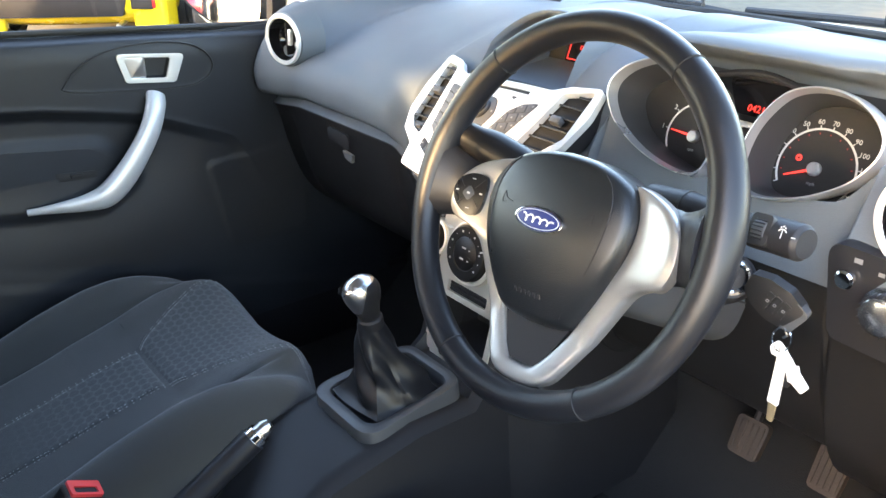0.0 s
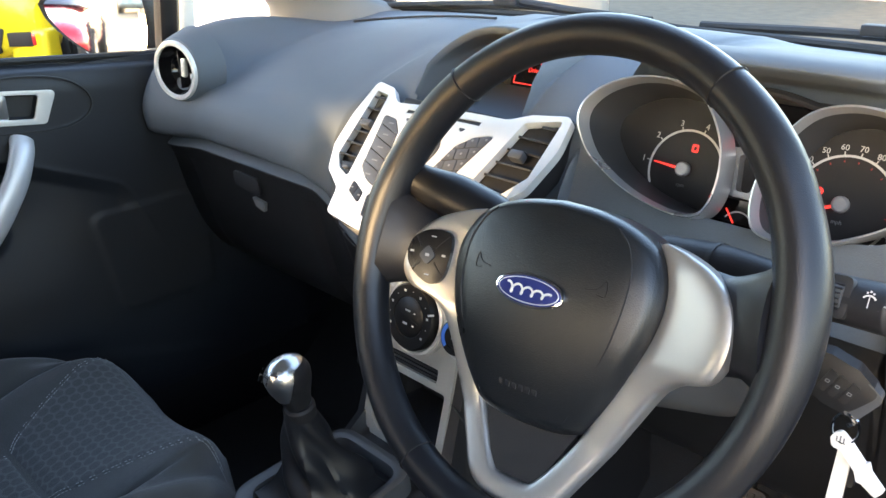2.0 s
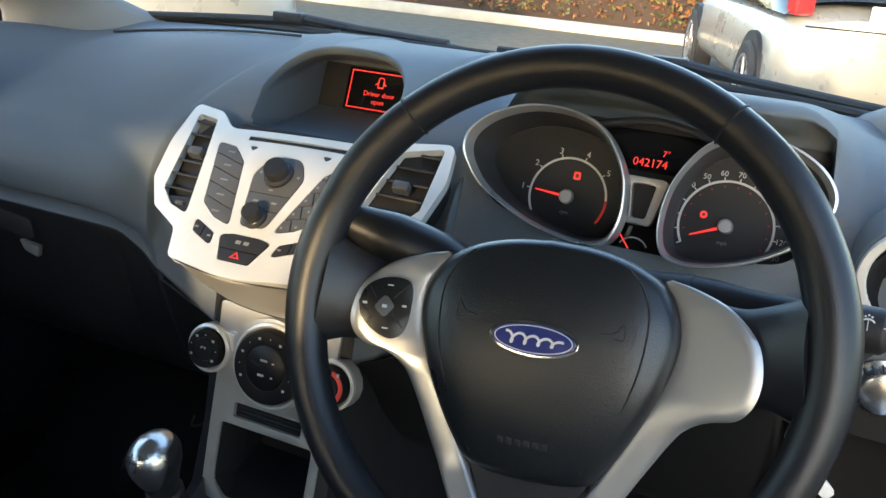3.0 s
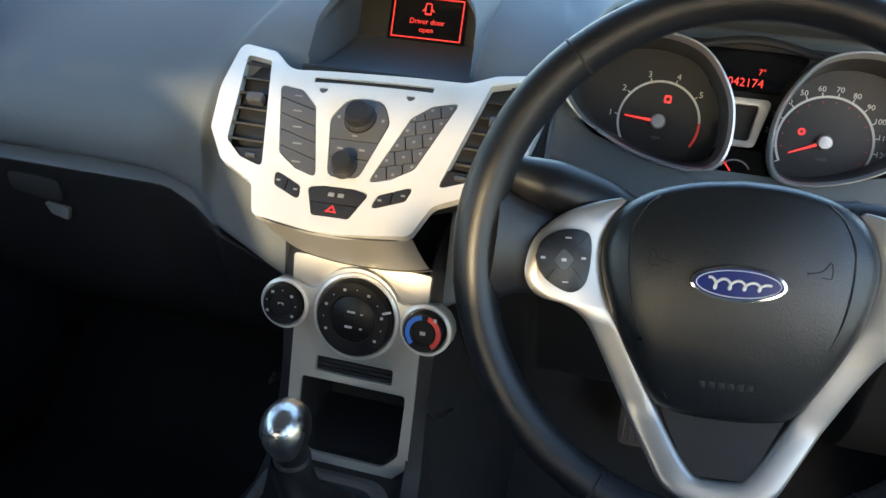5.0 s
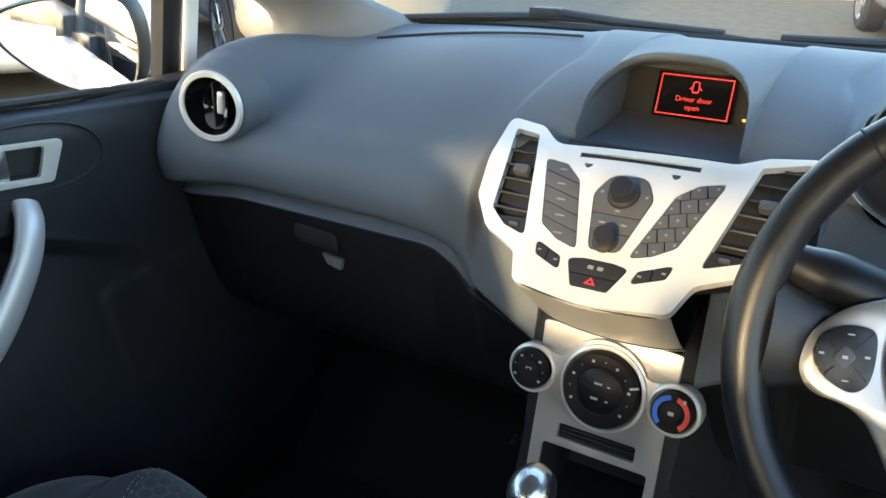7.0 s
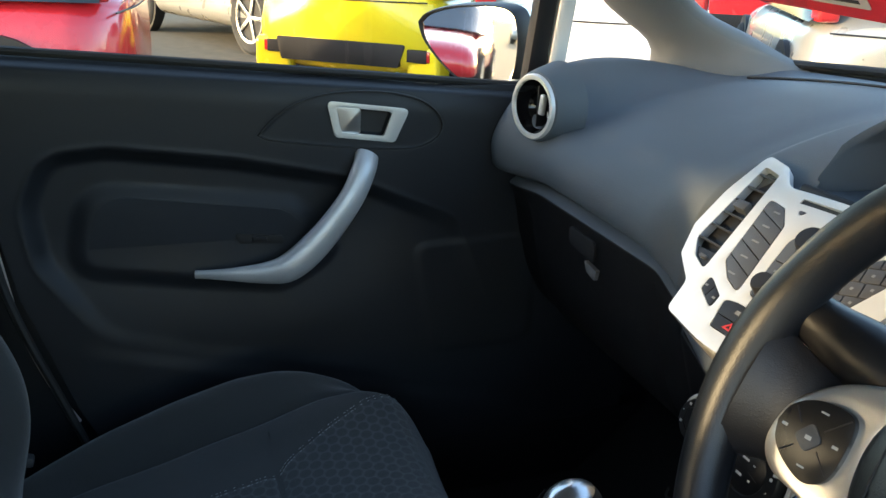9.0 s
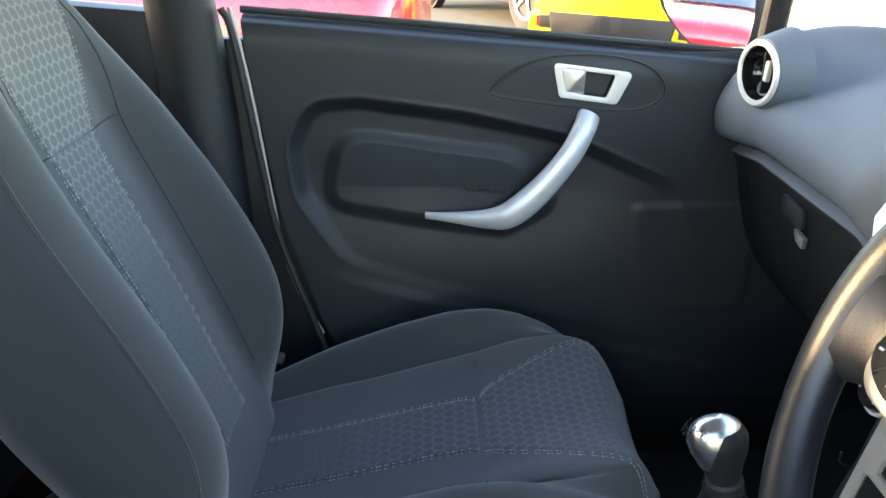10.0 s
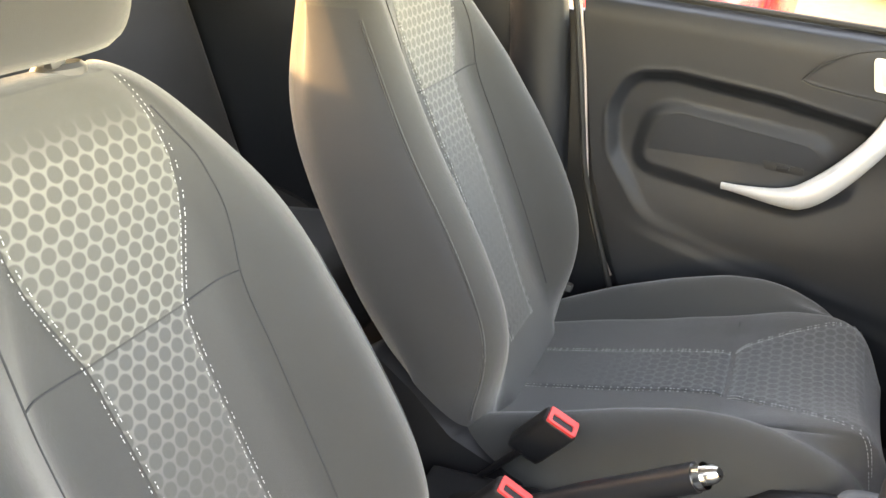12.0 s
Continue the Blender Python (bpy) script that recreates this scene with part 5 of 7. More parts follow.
    def rest(i, j):
        t, a = i / 24, 2 * math.pi * j / 44
        e = max(0.0, 1 - abs(2 * t - 1) ** 5) ** (1 / 5)
        return at(math.copysign(abs(math.cos(a)) ** 0.62, math.cos(a)) * 0.148 * (0.55 + 0.45 * e) * (0.12 + 0.88 * e ** 0.5), -1.000 + 0.030 * t + math.copysign(abs(math.sin(a)) ** 0.75, math.sin(a)) * 0.052 * e, 1.194 + 0.19 * t)
    part("headrest", grid(rest, 25, 44, closed_v=True), CLOTH, seat, "padded cloth headrest", angle=80)
    for s in (-1, 1):
        part("headrest_post", tube([at(s * 0.062, -0.990, 1.160), at(s * 0.062, -0.996, 1.24)], 0.006, n=4, seg=12), CHROME, seat)
        part("post_guide", lathe([(0, 0), (0.024, 0), (0.024, 0.007), (0.020, 0.011), (0.007, 0.010), (0.007, 0.013), (0, 0.013)], T @ pose(s * 0.062, -0.988, 1.181, 6, 0, 0)), BUTTON, seat)
        part("guide_catch", block((0.012, 0.010, 0.008), T @ pose(s * 0.062 + 0.016, -0.978, 1.195, 6, 0, 0), 0.002), BUTTON, seat)
    return seat


build_seat((-0.345, 0, 0), "passenger seat in charcoal cloth with spotted panels and pale stitching")
build_seat((0.355, 0.010, -0.080), "driver's seat in charcoal cloth with sunlit spotted panels", 0.024)

# ---- shell of the car ----
car = thing("car_shell", "white hatchback body round the open driver's doorway", "car body", kind="structure")
part("cabin_floor", block((1.42, 2.6, 0.05), pose(0, -0.45, 0.285), 0.01), CARPET, car)
part("bulkhead", block((1.42, 0.05, 0.80), pose(0, 0.46, 0.66), 0.01), CARPET, car)
part("toe_board", block((1.42, 0.30, 0.03), pose(0, 0.34, 0.40, 42, 0, 0), 0.005), CARPET, car)
for s in (-1, 1):
    part("kick_panel", block((0.05, 0.72, 0.74), pose(s * 0.715, 0.28, 0.67), 0.01), DOOR, car)
    part("door_sill_trim", block((0.06, 1.30, 0.14), pose(s * 0.690, -0.25, 0.37), 0.015), BLACK, car)


def roof_fn(i, j):
    x = -1 + 2 * i / 20
    y = 0.02 - 1.95 * j / 14
    return (x * (0.62 - 0.02 * (j / 14)), y, 1.475 - 0.06 * x ** 4 - 0.035 * (1 - j / 14) ** 3 - 0.03 * (j / 14) ** 4)


part("roof", grid(roof_fn, 21, 15), material("grey headlining", (0.42, 0.42, 0.40), 0.9, bump=0.3), car)
part("roof_skin", grid(lambda i, j: tuple(Vector(roof_fn(i, j)) + Vector((0, 0, 0.03))), 21, 15), WHITEPAINT, car)
LIGHTTRIM = material("pale grey pillar trim", (0.165, 0.174, 0.182), 0.6, bump=0.15)
for s in (-1, 1):
    part("pillar_trim", block((0.03, 0.46, 0.78), pose(s * 0.716, -0.83, 0.66), 0.01), DOOR, car)
    # added block that stops sun through the rear side window
    part("side_sun_block", block((0.05, 0.52, 0.46), pose(s * 0.665, -1.76, 1.22, 0, -s * 12, 0), 0.02), DOOR, car)
    outer_edge = smooth_path([(s * 0.705, 0.296, 1.045), (s * 0.702, 0.292, 1.103), (s * 0.690, 0.190, 1.170), (s * 0.640, 0.0, 1.32), (s * 0.595, -0.14, 1.43)], 16)
    inner_edge = smooth_path([(s * 0.535, 0.515, 1.068), (s * 0.605, 0.420, 1.124), (s * 0.637, 0.322, 1.177), (s * 0.600, 0.14, 1.33), (s * 0.560, -0.02, 1.44)], 16)

    def pillar(i, j, s=s, a=outer_edge, c=inner_edge):
        t = 2 * math.pi * j / 20
        u, d = 0.5 - 0.5 * math.cos(t), math.sin(t) * 0.020
        return a[i] + (c[i] - a[i]) * u + Vector((-s * 0.8, -0.5, -0.3)) * d
    part("front_pillar", grid(pillar, 16, 20, closed_v=True, cap=True), LIGHTTRIM, car, "pale grey front pillar trim")
    part("middle_pillar", tube([(s * 0.69, -0.80, 0.36), (s * 0.69, -0.81, 0.80), (s * 0.675, -0.82, 1.06), (s * 0.60, -0.85, 1.42)], lambda t: 0.075 - 0.03 * t, n=18, seg=14, up=(s, 0, 0), flat=0.80), DOOR, car)
    part("rear_quarter", block((0.06, 1.15, 0.78), pose(s * 0.72, -1.42, 0.74, -4, 0, 0), 0.02), DOOR, car)
    part("rear_pillar", tube([(s * 0.69, -1.75, 1.02), (s * 0.60, -1.90, 1.42)], 0.09, n=8, seg=12, up=(s, 0, 0), flat=0.5), DOOR, car)
    # added block that narrows the sun's way through the rear screen
    part("pillar_sun_block", block((0.20, 0.10, 0.36), pose(s * 0.55, -1.95, 1.26), 0.03), LIGHTTRIM, car)
    part("roof_rail", tube([(s * 0.585, -0.02, 1.44), (s * 0.60, -0.85, 1.445), (s * 0.60, -1.85, 1.42)], 0.035, n=14, seg=12), LIGHTTRIM, car)
    part("sill", block((0.12, 1.10, 0.12), pose(s * 0.74, -0.25, 0.36), 0.02), WHITEPAINT, car)
    part("front_wing", grid(lambda i, j, s=s: (s * (0.70 + 0.14 * math.sin(j / 8 * math.pi / 2)), 0.36 + 1.0 * i / 8, 1.03 - 0.10 * (i / 8) ** 2 - 0.45 * (j / 8) ** 3), 9, 9), WHITEPAINT, car)
# Unseen header, its height set to limit how far sun reaches the dash
part("header_sun_block", block((1.24, 0.08, 0.10), pose(0, -1.93, 1.415), 0.02), LIGHTTRIM, car)
for s in (-1, 1):
    part("rear_wing", grid(lambda i, j, s=s: (s * (0.80 + 0.055 * math.sin(math.pi * i / 12) ** 0.8 - 0.03 * (j / 8) ** 2), -0.78 - 1.30 * i / 12, 0.36 + 0.70 * j / 8), 13, 9), WHITEPAINT, car)
part("tailgate", block((1.46, 0.06, 0.80), pose(0, -2.0, 0.74), 0.02), DOOR, car)
part("rear_screen", grid(lambda i, j: ((-1 + 2 * i / 8) * 0.60, -1.99 + 0.10 * j / 3, 1.13 + 0.29 * j / 3), 9, 4), GLASS, car)
part("bonnet", grid(lambda i, j: ((-1 + 2 * i / 16) * 0.70, 0.64 + 0.80 * j / 10, 1.03 + 0.02 - 0.04 * (-1 + 2 * i / 16) ** 2 - 0.05 * (j / 10) - 0.16 * (j / 10) ** 3), 17, 11), WHITEPAINT, car)
part("scuttle", grid(lambda i, j: ((-1 + 2 * i / 16) * 0.70, screen_base((-1 + 2 * i / 16) * 0.70) + 0.01 + 0.10 * j / 3, 1.070 - 0.012 * j), 17, 4), BLACK, car)
part("front_bumper", grid(lambda i, j: (lambda x, t: (x * 0.80, 1.62 - 0.22 * abs(x) ** 3 - 0.16 * t, 0.30 + 0.56 * t))(-1 + 2 * i / 16, j / 6), 17, 7), WHITEPAINT, car)
part("rear_bumper", grid(lambda i, j: (lambda x, t: (x * 0.80, -2.14 + 0.16 * abs(x) ** 3 + 0.06 * t, 0.30 + 0.50 * t))(-1 + 2 * i / 16, j / 6), 17, 7), WHITEPAINT, car)
for s in (-1, 1):
    for y in (1.02, -1.46):
        wm = pose(s * 0.745, y, 0.30, 0, 90, 0)
        road_wheel = part("road_wheel", lathe([(0.19, -0.09), (0.27, -0.095), (0.30, -0.07), (0.30, 0.07), (0.27, 0.095), (0.19, 0.09)], wm, 32), RUBBER, car)
        part("wheel_disc", lathe([(0.195, 0.085 * s), (0.17, 0.06 * s), (0.05, 0.075 * s), (0, 0.08 * s)], wm, 24), ALU, road_wheel)
windscreen = thing("windscreen", "raked clear glass windscreen", "window")
part("windscreen_glass", grid(lambda i, j: (lambda x, t: (x * (0.66 - 0.08 * t), screen_base(x * 0.66) * (1 - t) + (0.04 - 0.05 * x ** 2) * t + 0.02, 1.075 + 0.375 * t - 0.03 * x * x * t))(-1 + 2 * i / 20, j / 10), 21, 11), GLASS, windscreen)
part("lower_seal", tube([(x, screen_base(x) + 0.026, 1.079) for x in np.linspace(-0.655, 0.655, 21)], 0.007, n=60, seg=8), RUBBER, windscreen, "black rubber seal")
rear_seat = thing("rear_seat", "dark cloth rear bench seat", "seat")
# Near-black cloth: the shade of the rear cabin is put into its colour
BENCH = material("shaded bench cloth", (0.011, 0.0105, 0.0105), 0.92, bump=0.4, bump_scale=1400, sheen=0.15)
part("bench", block((1.25, 0.48, 0.20), pose(0, -1.30, 0.50, 6, 0, 0), 0.05, 4), BENCH, rear_seat)
part("bench_back", block((1.36, 0.16, 0.62), pose(0, -1.62, 0.82, 18, 0, 0), 0.05, 4), BENCH, rear_seat)

# Added unseen blocks, placed to keep the low sun off dash and airbag
for x, w in ((-0.40, 0.24), (0.155, 0.18), (0.42, 0.33)):
    part("headrest_sun_block", block((w, 0.09, 0.16), pose(x, -1.735, 1.165, 14, 0, 0), 0.035, 4), BENCH, rear_seat)

# ---- ground and distance ----
ground = tagged(part("ground", grid(lambda i, j: ((i - 20) * 20.0, (j - 20) * 20.0, 0.0), 41, 41), material("worn asphalt", (0.155, 0.130, 0.092), 0.95, spec=0.08, bump=0.6, bump_scale=60, var=0.16, scale=60)), "worn grey asphalt of a car park", "ground", kind="structure")

# ---- instrument cluster ----
KA = radians(20)
KV, KN = Vector((0, math.sin(KA), math.cos(KA))), Vector((0, -math.cos(KA), math.sin(KA)))
KM = basis(Vector((0.356, 0.137, 1.0145)), Vector((1, 0, 0)), KV, KN)
DIALFACE = material("matt dial black", (0.013, 0.013, 0.014), 0.45, spec=0.3, bump=0.1)
cluster = thing("instrument_cluster", "black dials with red needles in silver bezels", "instrument cluster")
part("dial_face", plate(rounded([(-0.165, 0.085), (0.165, 0.085), (0.165, -0.055), (-0.165, -0.055)], 0.02), thick=0.004, m=KM), DIALFACE, cluster)
GREYSILVER = material("dark silver plastic", (0.36, 0.36, 0.36), 0.35, metal=0.6, var=0.05)

FUNNEL = material("smoky silver plastic", (0.05, 0.05, 0.052), 0.40, metal=0.3, var=0.05)
BEZELSILVER = material("bezel silver", (0.50, 0.50, 0.50), 0.30, metal=0.7, var=0.05)


def bezel(corners, hub, steps):
    n = len(corners)
    out = smooth_path([(x, y, 0) for x, y in corners[-2:] + corners + corners[:3]], (n + 4) * 6 + 1)[12:12 + n * 6]
    rings = []
    for sc, off in steps:
        rings.append([KM @ Vector((hub[0] + (p.x - hub[0]) * sc, hub[1] + (p.y - hub[1]) * sc, off)) for p in out])
    return grid(lambda i, j: rings[i][j], len(rings), len(out), closed_v=True)


BZ = [(-0.1735, 0.030), (-0.168, 0.047), (-0.148, 0.064), (-0.114, 0.0765), (-0.074, 0.0770), (-0.040, 0.064), (-0.015, 0.030), (-0.008, -0.005), (-0.013, -0.032), (-0.028, -0.0430), (-0.058, -0.0430), (-0.102, -0.032), (-0.145, -0.010), (-0.166, 0.012)]
SUR = rounded([(-0.186, 0.030, 0.006), (-0.190, -0.11), (0.190, -0.11), (0.186, 0.020, 0.006), (0.176, 0.026, 0.006), (0.142, -0.026, 0.03), (0.064, -0.041, 0.02), (-0.058, -0.041, 0.03), (-0.142, -0.022, 0.04), (-0.172, 0.030, 0.006)], 0.006, 5)
part("cluster_surround", plate(SUR, thick=0.004, m=KM, surf=lambda u, v: 0.046 + 0.10 * max(0, abs(u) - 0.172) + 0.06 * max(0, -0.05 - v), cuts=0.02, bevel=0.001), DASH, cluster, "dark grey surround below the bezels")
for s, n in ((1, "tachometer_bezel"), (-1, "speedometer_bezel")):
    cor = BZ if s > 0 else [(0.0212 - 0.852 * x, y) for x, y in BZ]
    hub_c = (-0.078 if s > 0 else 0.084, 0.010)
    part(n, bezel(cor, hub_c, ((1.030, 0.036), (1.030, 0.060), (1.020, 0.0655), (0.995, 0.0660), (0.970, 0.060), (0.950, 0.051))), BEZELSILVER, cluster, "satin silver bezel ring")
    part("bezel_funnel", bezel(cor, hub_c, ((0.950, 0.051), (0.93, 0.042), (0.89, 0.020), (0.87, 0.001))), FUNNEL, cluster)


for hub, r, ang0, step, labels, tag, needle in (((-0.076, -0.001), 0.040, 210, -34.0, ["0", "1", "2", "3", "4", "5"], "rpm", 176), ((0.082, -0.001), 0.044, 210, -18.0, ["0", "10", "20", "30", "40", "50", "60", "70", "80", "90", "100", "110", "120", "130"], "mph", 204)):
    gm = KM @ pose(0, 0, 0.0006)
    last = 4 if tag == "rpm" else -42
    gauge = part("gauge_arc", plate(arc_band(hub, r - 0.0011, r + 0.0011, ang0, last), thick=0.0004, m=gm), WHITEPRINT, cluster)
    if tag == "rpm":
        part("red_zone", plate(arc_band(hub, r - 0.0011, r + 0.0011, 4, -32, 12), thick=0.0004, m=gm), REDDIM, gauge)
    for k, txt in enumerate(labels):
        a = radians(ang0 + step * k)
        letters(txt, 0.0085 if tag == "rpm" else 0.0075, gm @ pose(hub[0] + (r + 0.0085) * math.cos(a), hub[1] + (r + 0.0075) * math.sin(a), 0), WHITEPRINT, gauge, "numeral")
        part("tick", block((0.005, 0.0010, 0.0004), gm @ pose(hub[0] + (r + 0.0015) * math.cos(a), hub[1] + (r + 0.0015) * math.sin(a), 0.0002, 0, 0, math.degrees(a)), 0), WHITEPRINT, gauge)
        if tag == "mph" and k:
            part("red_mark", block((0.0018, 0.0012, 0.0004), gm @ pose(hub[0] + (r - 0.005) * math.cos(a), hub[1] + (r - 0.005) * math.sin(a), 0.0002, 0, 0, math.degrees(a)), 0), REDDIM, gauge)
    letters(tag, 0.0055, gm @ pose(hub[0], hub[1] - 0.016, 0), GREYPRINT, gauge, "unit_print")
    nd = part("needle", plate([(0, -0.0016), (0.034, -0.0006), (0.034, 0.0006), (0, 0.0016)], thick=0.0012, m=KM @ pose(hub[0], hub[1], 0.004, 0, 0, needle)), REDLIT, gauge, "red needle")
    part("needle_cap", lathe([(0.0075, 0), (0.0075, 0.005), (0.006, 0.0065), (0, 0.0068)], KM @ pose(hub[0], hub[1], 0.001), 24), GREYSILVER, nd)
part("warning_lamp", plate(rounded([(-0.0035, -0.004), (0.0035, -0.004), (0.0035, 0.004), (-0.0035, 0.004)], 0.0015), [rounded([(-0.0018, -0.002), (0.0018, -0.002), (0.0018, 0.002), (-0.0018, 0.002)], 0.001)], thick=0.0004, m=KM @ pose(-0.070, 0.022, 0.0008)), REDLIT, cluster)
part("warning_lamp", plate(circle(0, 0, 0.0036, 20), [circle(0, 0, 0.0016, 16)], thick=0.0004, m=KM @ pose(0.060, 0.007, 0.0008)), REDLIT, cluster)
odo = part("trip_display", plate(rounded([(-0.052, 0.078), (0.058, 0.078), (0.034, 0.038), (-0.030, 0.038)], 0.006), thick=0.003, m=KM @ pose(0, 0, 0.004)), DARKGLASS, cluster)
letters("042174", 0.0115, KM @ pose(0.000, 0.0465, 0.0046), REDLIT, odo, "odometer_digits")
letters("7\u00b0", 0.0085, KM @ pose(0.014, 0.0575, 0.0046), REDLIT, odo, "temperature_digits")
part("display_brow", tube([KM @ Vector((-0.058, 0.074, 0.03)), KM @ Vector((0.003, 0.084, 0.03)), KM @ Vector((0.064, 0.074, 0.03))], 0.004, n=16, seg=8, up=KN), BLACK, cluster)
part("reset_frame", plate(rounded([(-0.020, 0.030), (0.026, 0.030), (0.016, -0.016), (-0.010, -0.016)], 0.006), [rounded([(-0.009, 0.024), (0.015, 0.024), (0.010, -0.010), (-0.004, -0.010)], 0.004)], thick=0.012, m=KM @ pose(0, 0, 0.030), bevel=0.002), GREYSILVER, cluster)
part("reset_recess", plate(rounded([(-0.010, 0.025), (0.016, 0.025), (0.011, -0.011), (-0.005, -0.011)], 0.004), thick=0.002, m=KM @ pose(0, 0, 0.018)), DEEP, cluster)
fuel = part("fuel_gauge", plate(rounded([(-0.020, -0.018), (0.026, -0.018), (0.034, -0.044), (-0.026, -0.044)], 0.006), thick=0.002, m=KM @ pose(0, 0, 0.022)), DARKGLASS, cluster)
part("fuel_arc", plate(arc_band((0.003, -0.044), 0.0145, 0.0160, 150, 30, 12), thick=0.0004, m=KM @ pose(0, 0, 0.0226)), WHITEPRINT, fuel)
part("fuel_needle", block((0.016, 0.0014, 0.0006), KM @ pose(-0.006, -0.034, 0.0228, 0, 0, 130), 0), REDLIT, fuel)

# ---- display in the middle of the dash ----
display = thing("information_display", "small black screen showing a red door warning", "display")
EM = basis(Vector((-0.002, 0.252, 1.0655)), Vector((1, 0, 0)), Vector((0, 0.36, 0.933)), Vector((0, -0.933, 0.36)))
part("display_frame", plate(rounded([(-0.086, 0.030), (0.086, 0.030), (0.086, -0.030), (-0.086, -0.030)], 0.006), thick=0.01, m=EM @ pose(0, 0, -0.004)), DEEP, display)
scr = part("screen", plate(rounded([(-0.047, 0.027), (0.047, 0.027), (0.047, -0.027), (-0.047, -0.027)], 0.002), thick=0.003, m=EM), DARKGLASS, display)
part("screen_border", plate([(-0.043, 0.024), (0.043, 0.024), (0.043, -0.024), (-0.043, -0.024)], [[(-0.0415, 0.0225), (0.0415, 0.0225), (0.0415, -0.0225), (-0.0415, -0.0225)]], thick=0.0004, m=EM @ pose(0, 0, 0.0006)), REDLIT, scr)
letters("Driver door", 0.0088, EM @ pose(0, -0.004, 0.0006), REDLIT, scr, "screen_text")
letters("open", 0.0088, EM @ pose(0, -0.0135, 0.0006), REDLIT, scr, "screen_text")
part("screen_icon", plate(rounded([(-0.004, 0.018, 0.003), (0.004, 0.018, 0.003), (0.0045, 0.012), (0.009, 0.007), (0.0045, 0.009), (0.004, 0.004), (-0.004, 0.004), (-0.0045, 0.009), (-0.009, 0.007), (-0.0045, 0.012)], 0.001), [rounded([(-0.0028, 0.0165), (0.0028, 0.0165), (0.003, 0.006), (-0.003, 0.006)], 0.001)], thick=0.0004, m=EM @ pose(0, 0, 0.0006)), REDLIT, scr)
part("passenger_airbag_lamp", block((0.004, 0.003, 0.001), EM @ pose(0.062, -0.020, 0.002), 0.0005), AMBER, display)

# ---- round air vents ----
def round_vent(cx, cy, cz, turn, label):
    v = thing("air_vent", label, "air vent", "round dash vents")
    m = pose(cx, cy, cz, 90, 0, turn)
    part("vent_pod", lathe([(0.064, -0.045), (0.057, -0.020), (0.0505, 0.0), (0.047, 0.002)], m, 40), DASH, v)
    part("vent_ring", lathe([(0.0475, -0.004), (0.0475, 0.004), (0.0458, 0.0072), (0.0400, 0.0068), (0.0388, 0.0040)], m, 48), SILVER, v, "silver vent ring")
    part("vent_bowl", lathe([(0.0390, 0.0045), (0.0365, -0.008), (0.031, -0.020), (0.022, -0.028), (0.0, -0.031)], m, 40), DARKGLASS, v)
    part("vent_blade", block((0.002, 0.060, 0.020), m @ pose(0, 0, -0.014), 0.0006), BLACK, v)
    part("vent_lever", block((0.010, 0.030, 0.008), m @ pose(0.011, 0.004, -0.005, 0, 0, -6), 0.003, 3), SILVER, v, "pale lever tab")
    return v


round_vent(-0.573, 0.032, 1.026, 14, "round silver-ringed air vent at the dash end by the passenger door")
round_vent(0.597, 0.036, 1.026, -14, "round silver-ringed air vent at the dash end by the driver's door")

# ---- glove box ----
glove = thing("glove_box", "closed black glove box with a small silver latch", "glove box")
lid_x = [-0.612 + 0.374 * i / 20 for i in range(21)]
lid_p = [[Vector((x, p.x - 0.0045, p.y)) for p in dash_profile(x)[46:62]] for x in lid_x]
lid_p = [[Vector((v.x, v.y + 0.008 * (i in (0, 20)), v.z)) for v in row] for i, row in enumerate(lid_p)]
part("glove_lid", grid(lambda i, j: lid_p[i][j], 21, len(lid_p[0])), KNEE, glove)
part("latch_recess", plate(rounded([(-0.457, 0.883), (-0.383, 0.880), (-0.380, 0.852), (-0.450, 0.858)], 0.01), thick=0.004, m=basis((0, 0.042, 0), (1, 0, 0), (0, 0, 1), (0, -1, 0)), bevel=0.001), DEEP, glove)
part("latch", plate(rounded([(-0.413, 0.846), (-0.379, 0.842), (-0.382, 0.827), (-0.404, 0.832)], 0.0018), thick=0.006, m=basis((0, 0.047, 0), (1, 0, 0), (0, 0, 1), (0, -1, 0)), bevel=0.0015), material("pale grey latch plastic", (0.13, 0.13, 0.128), 0.4), glove)

# ---- steering column ----
column = thing("steering_column", "black plastic steering column shroud with two stalks", "steering column")


def shroud(i, j):
    t = i / 12
    a = 2 * math.pi * j / 32
    c = WC - WN * (0.060 + 0.20 * t) + Vector((0, 0, -0.022 - 0.012 * t))
    s = math.copysign(abs(math.cos(a)) ** 0.6, math.cos(a))
    q = math.copysign(abs(math.sin(a)) ** 0.6, math.sin(a))
    return c + WU0 * s * (0.060 + 0.012 * t) + WV0 * q * (0.052 + 0.008 * t)


# Upper half lighter: the sky light on it is put into its colour
part("upper_shroud", grid(lambda i, j: shroud(i, j), 13, 17), DASH, column)
part("lower_shroud", grid(lambda i, j: shroud(i, j + 16), 13, 17), KEYBLACK, column)
part("shroud_seam", tube([shroud(i, j) for i, j in ((0, 16), (6, 16), (12, 16))], 0.0012, n=8, seg=6), DEEP, column)
part("shroud_seam", tube([shroud(i, j) for i, j in ((0, 0), (6, 0), (12, 0))], 0.0012, n=8, seg=6), DEEP, column)
part("shroud_front", grid(lambda i, j: WC - WN * 0.060 + Vector((0, 0, -0.022)) + (shroud(0, j) - (WC - WN * 0.060 + Vector((0, 0, -0.022)))) * (i / 3), 4, 32, closed_v=True), BLACK, column)
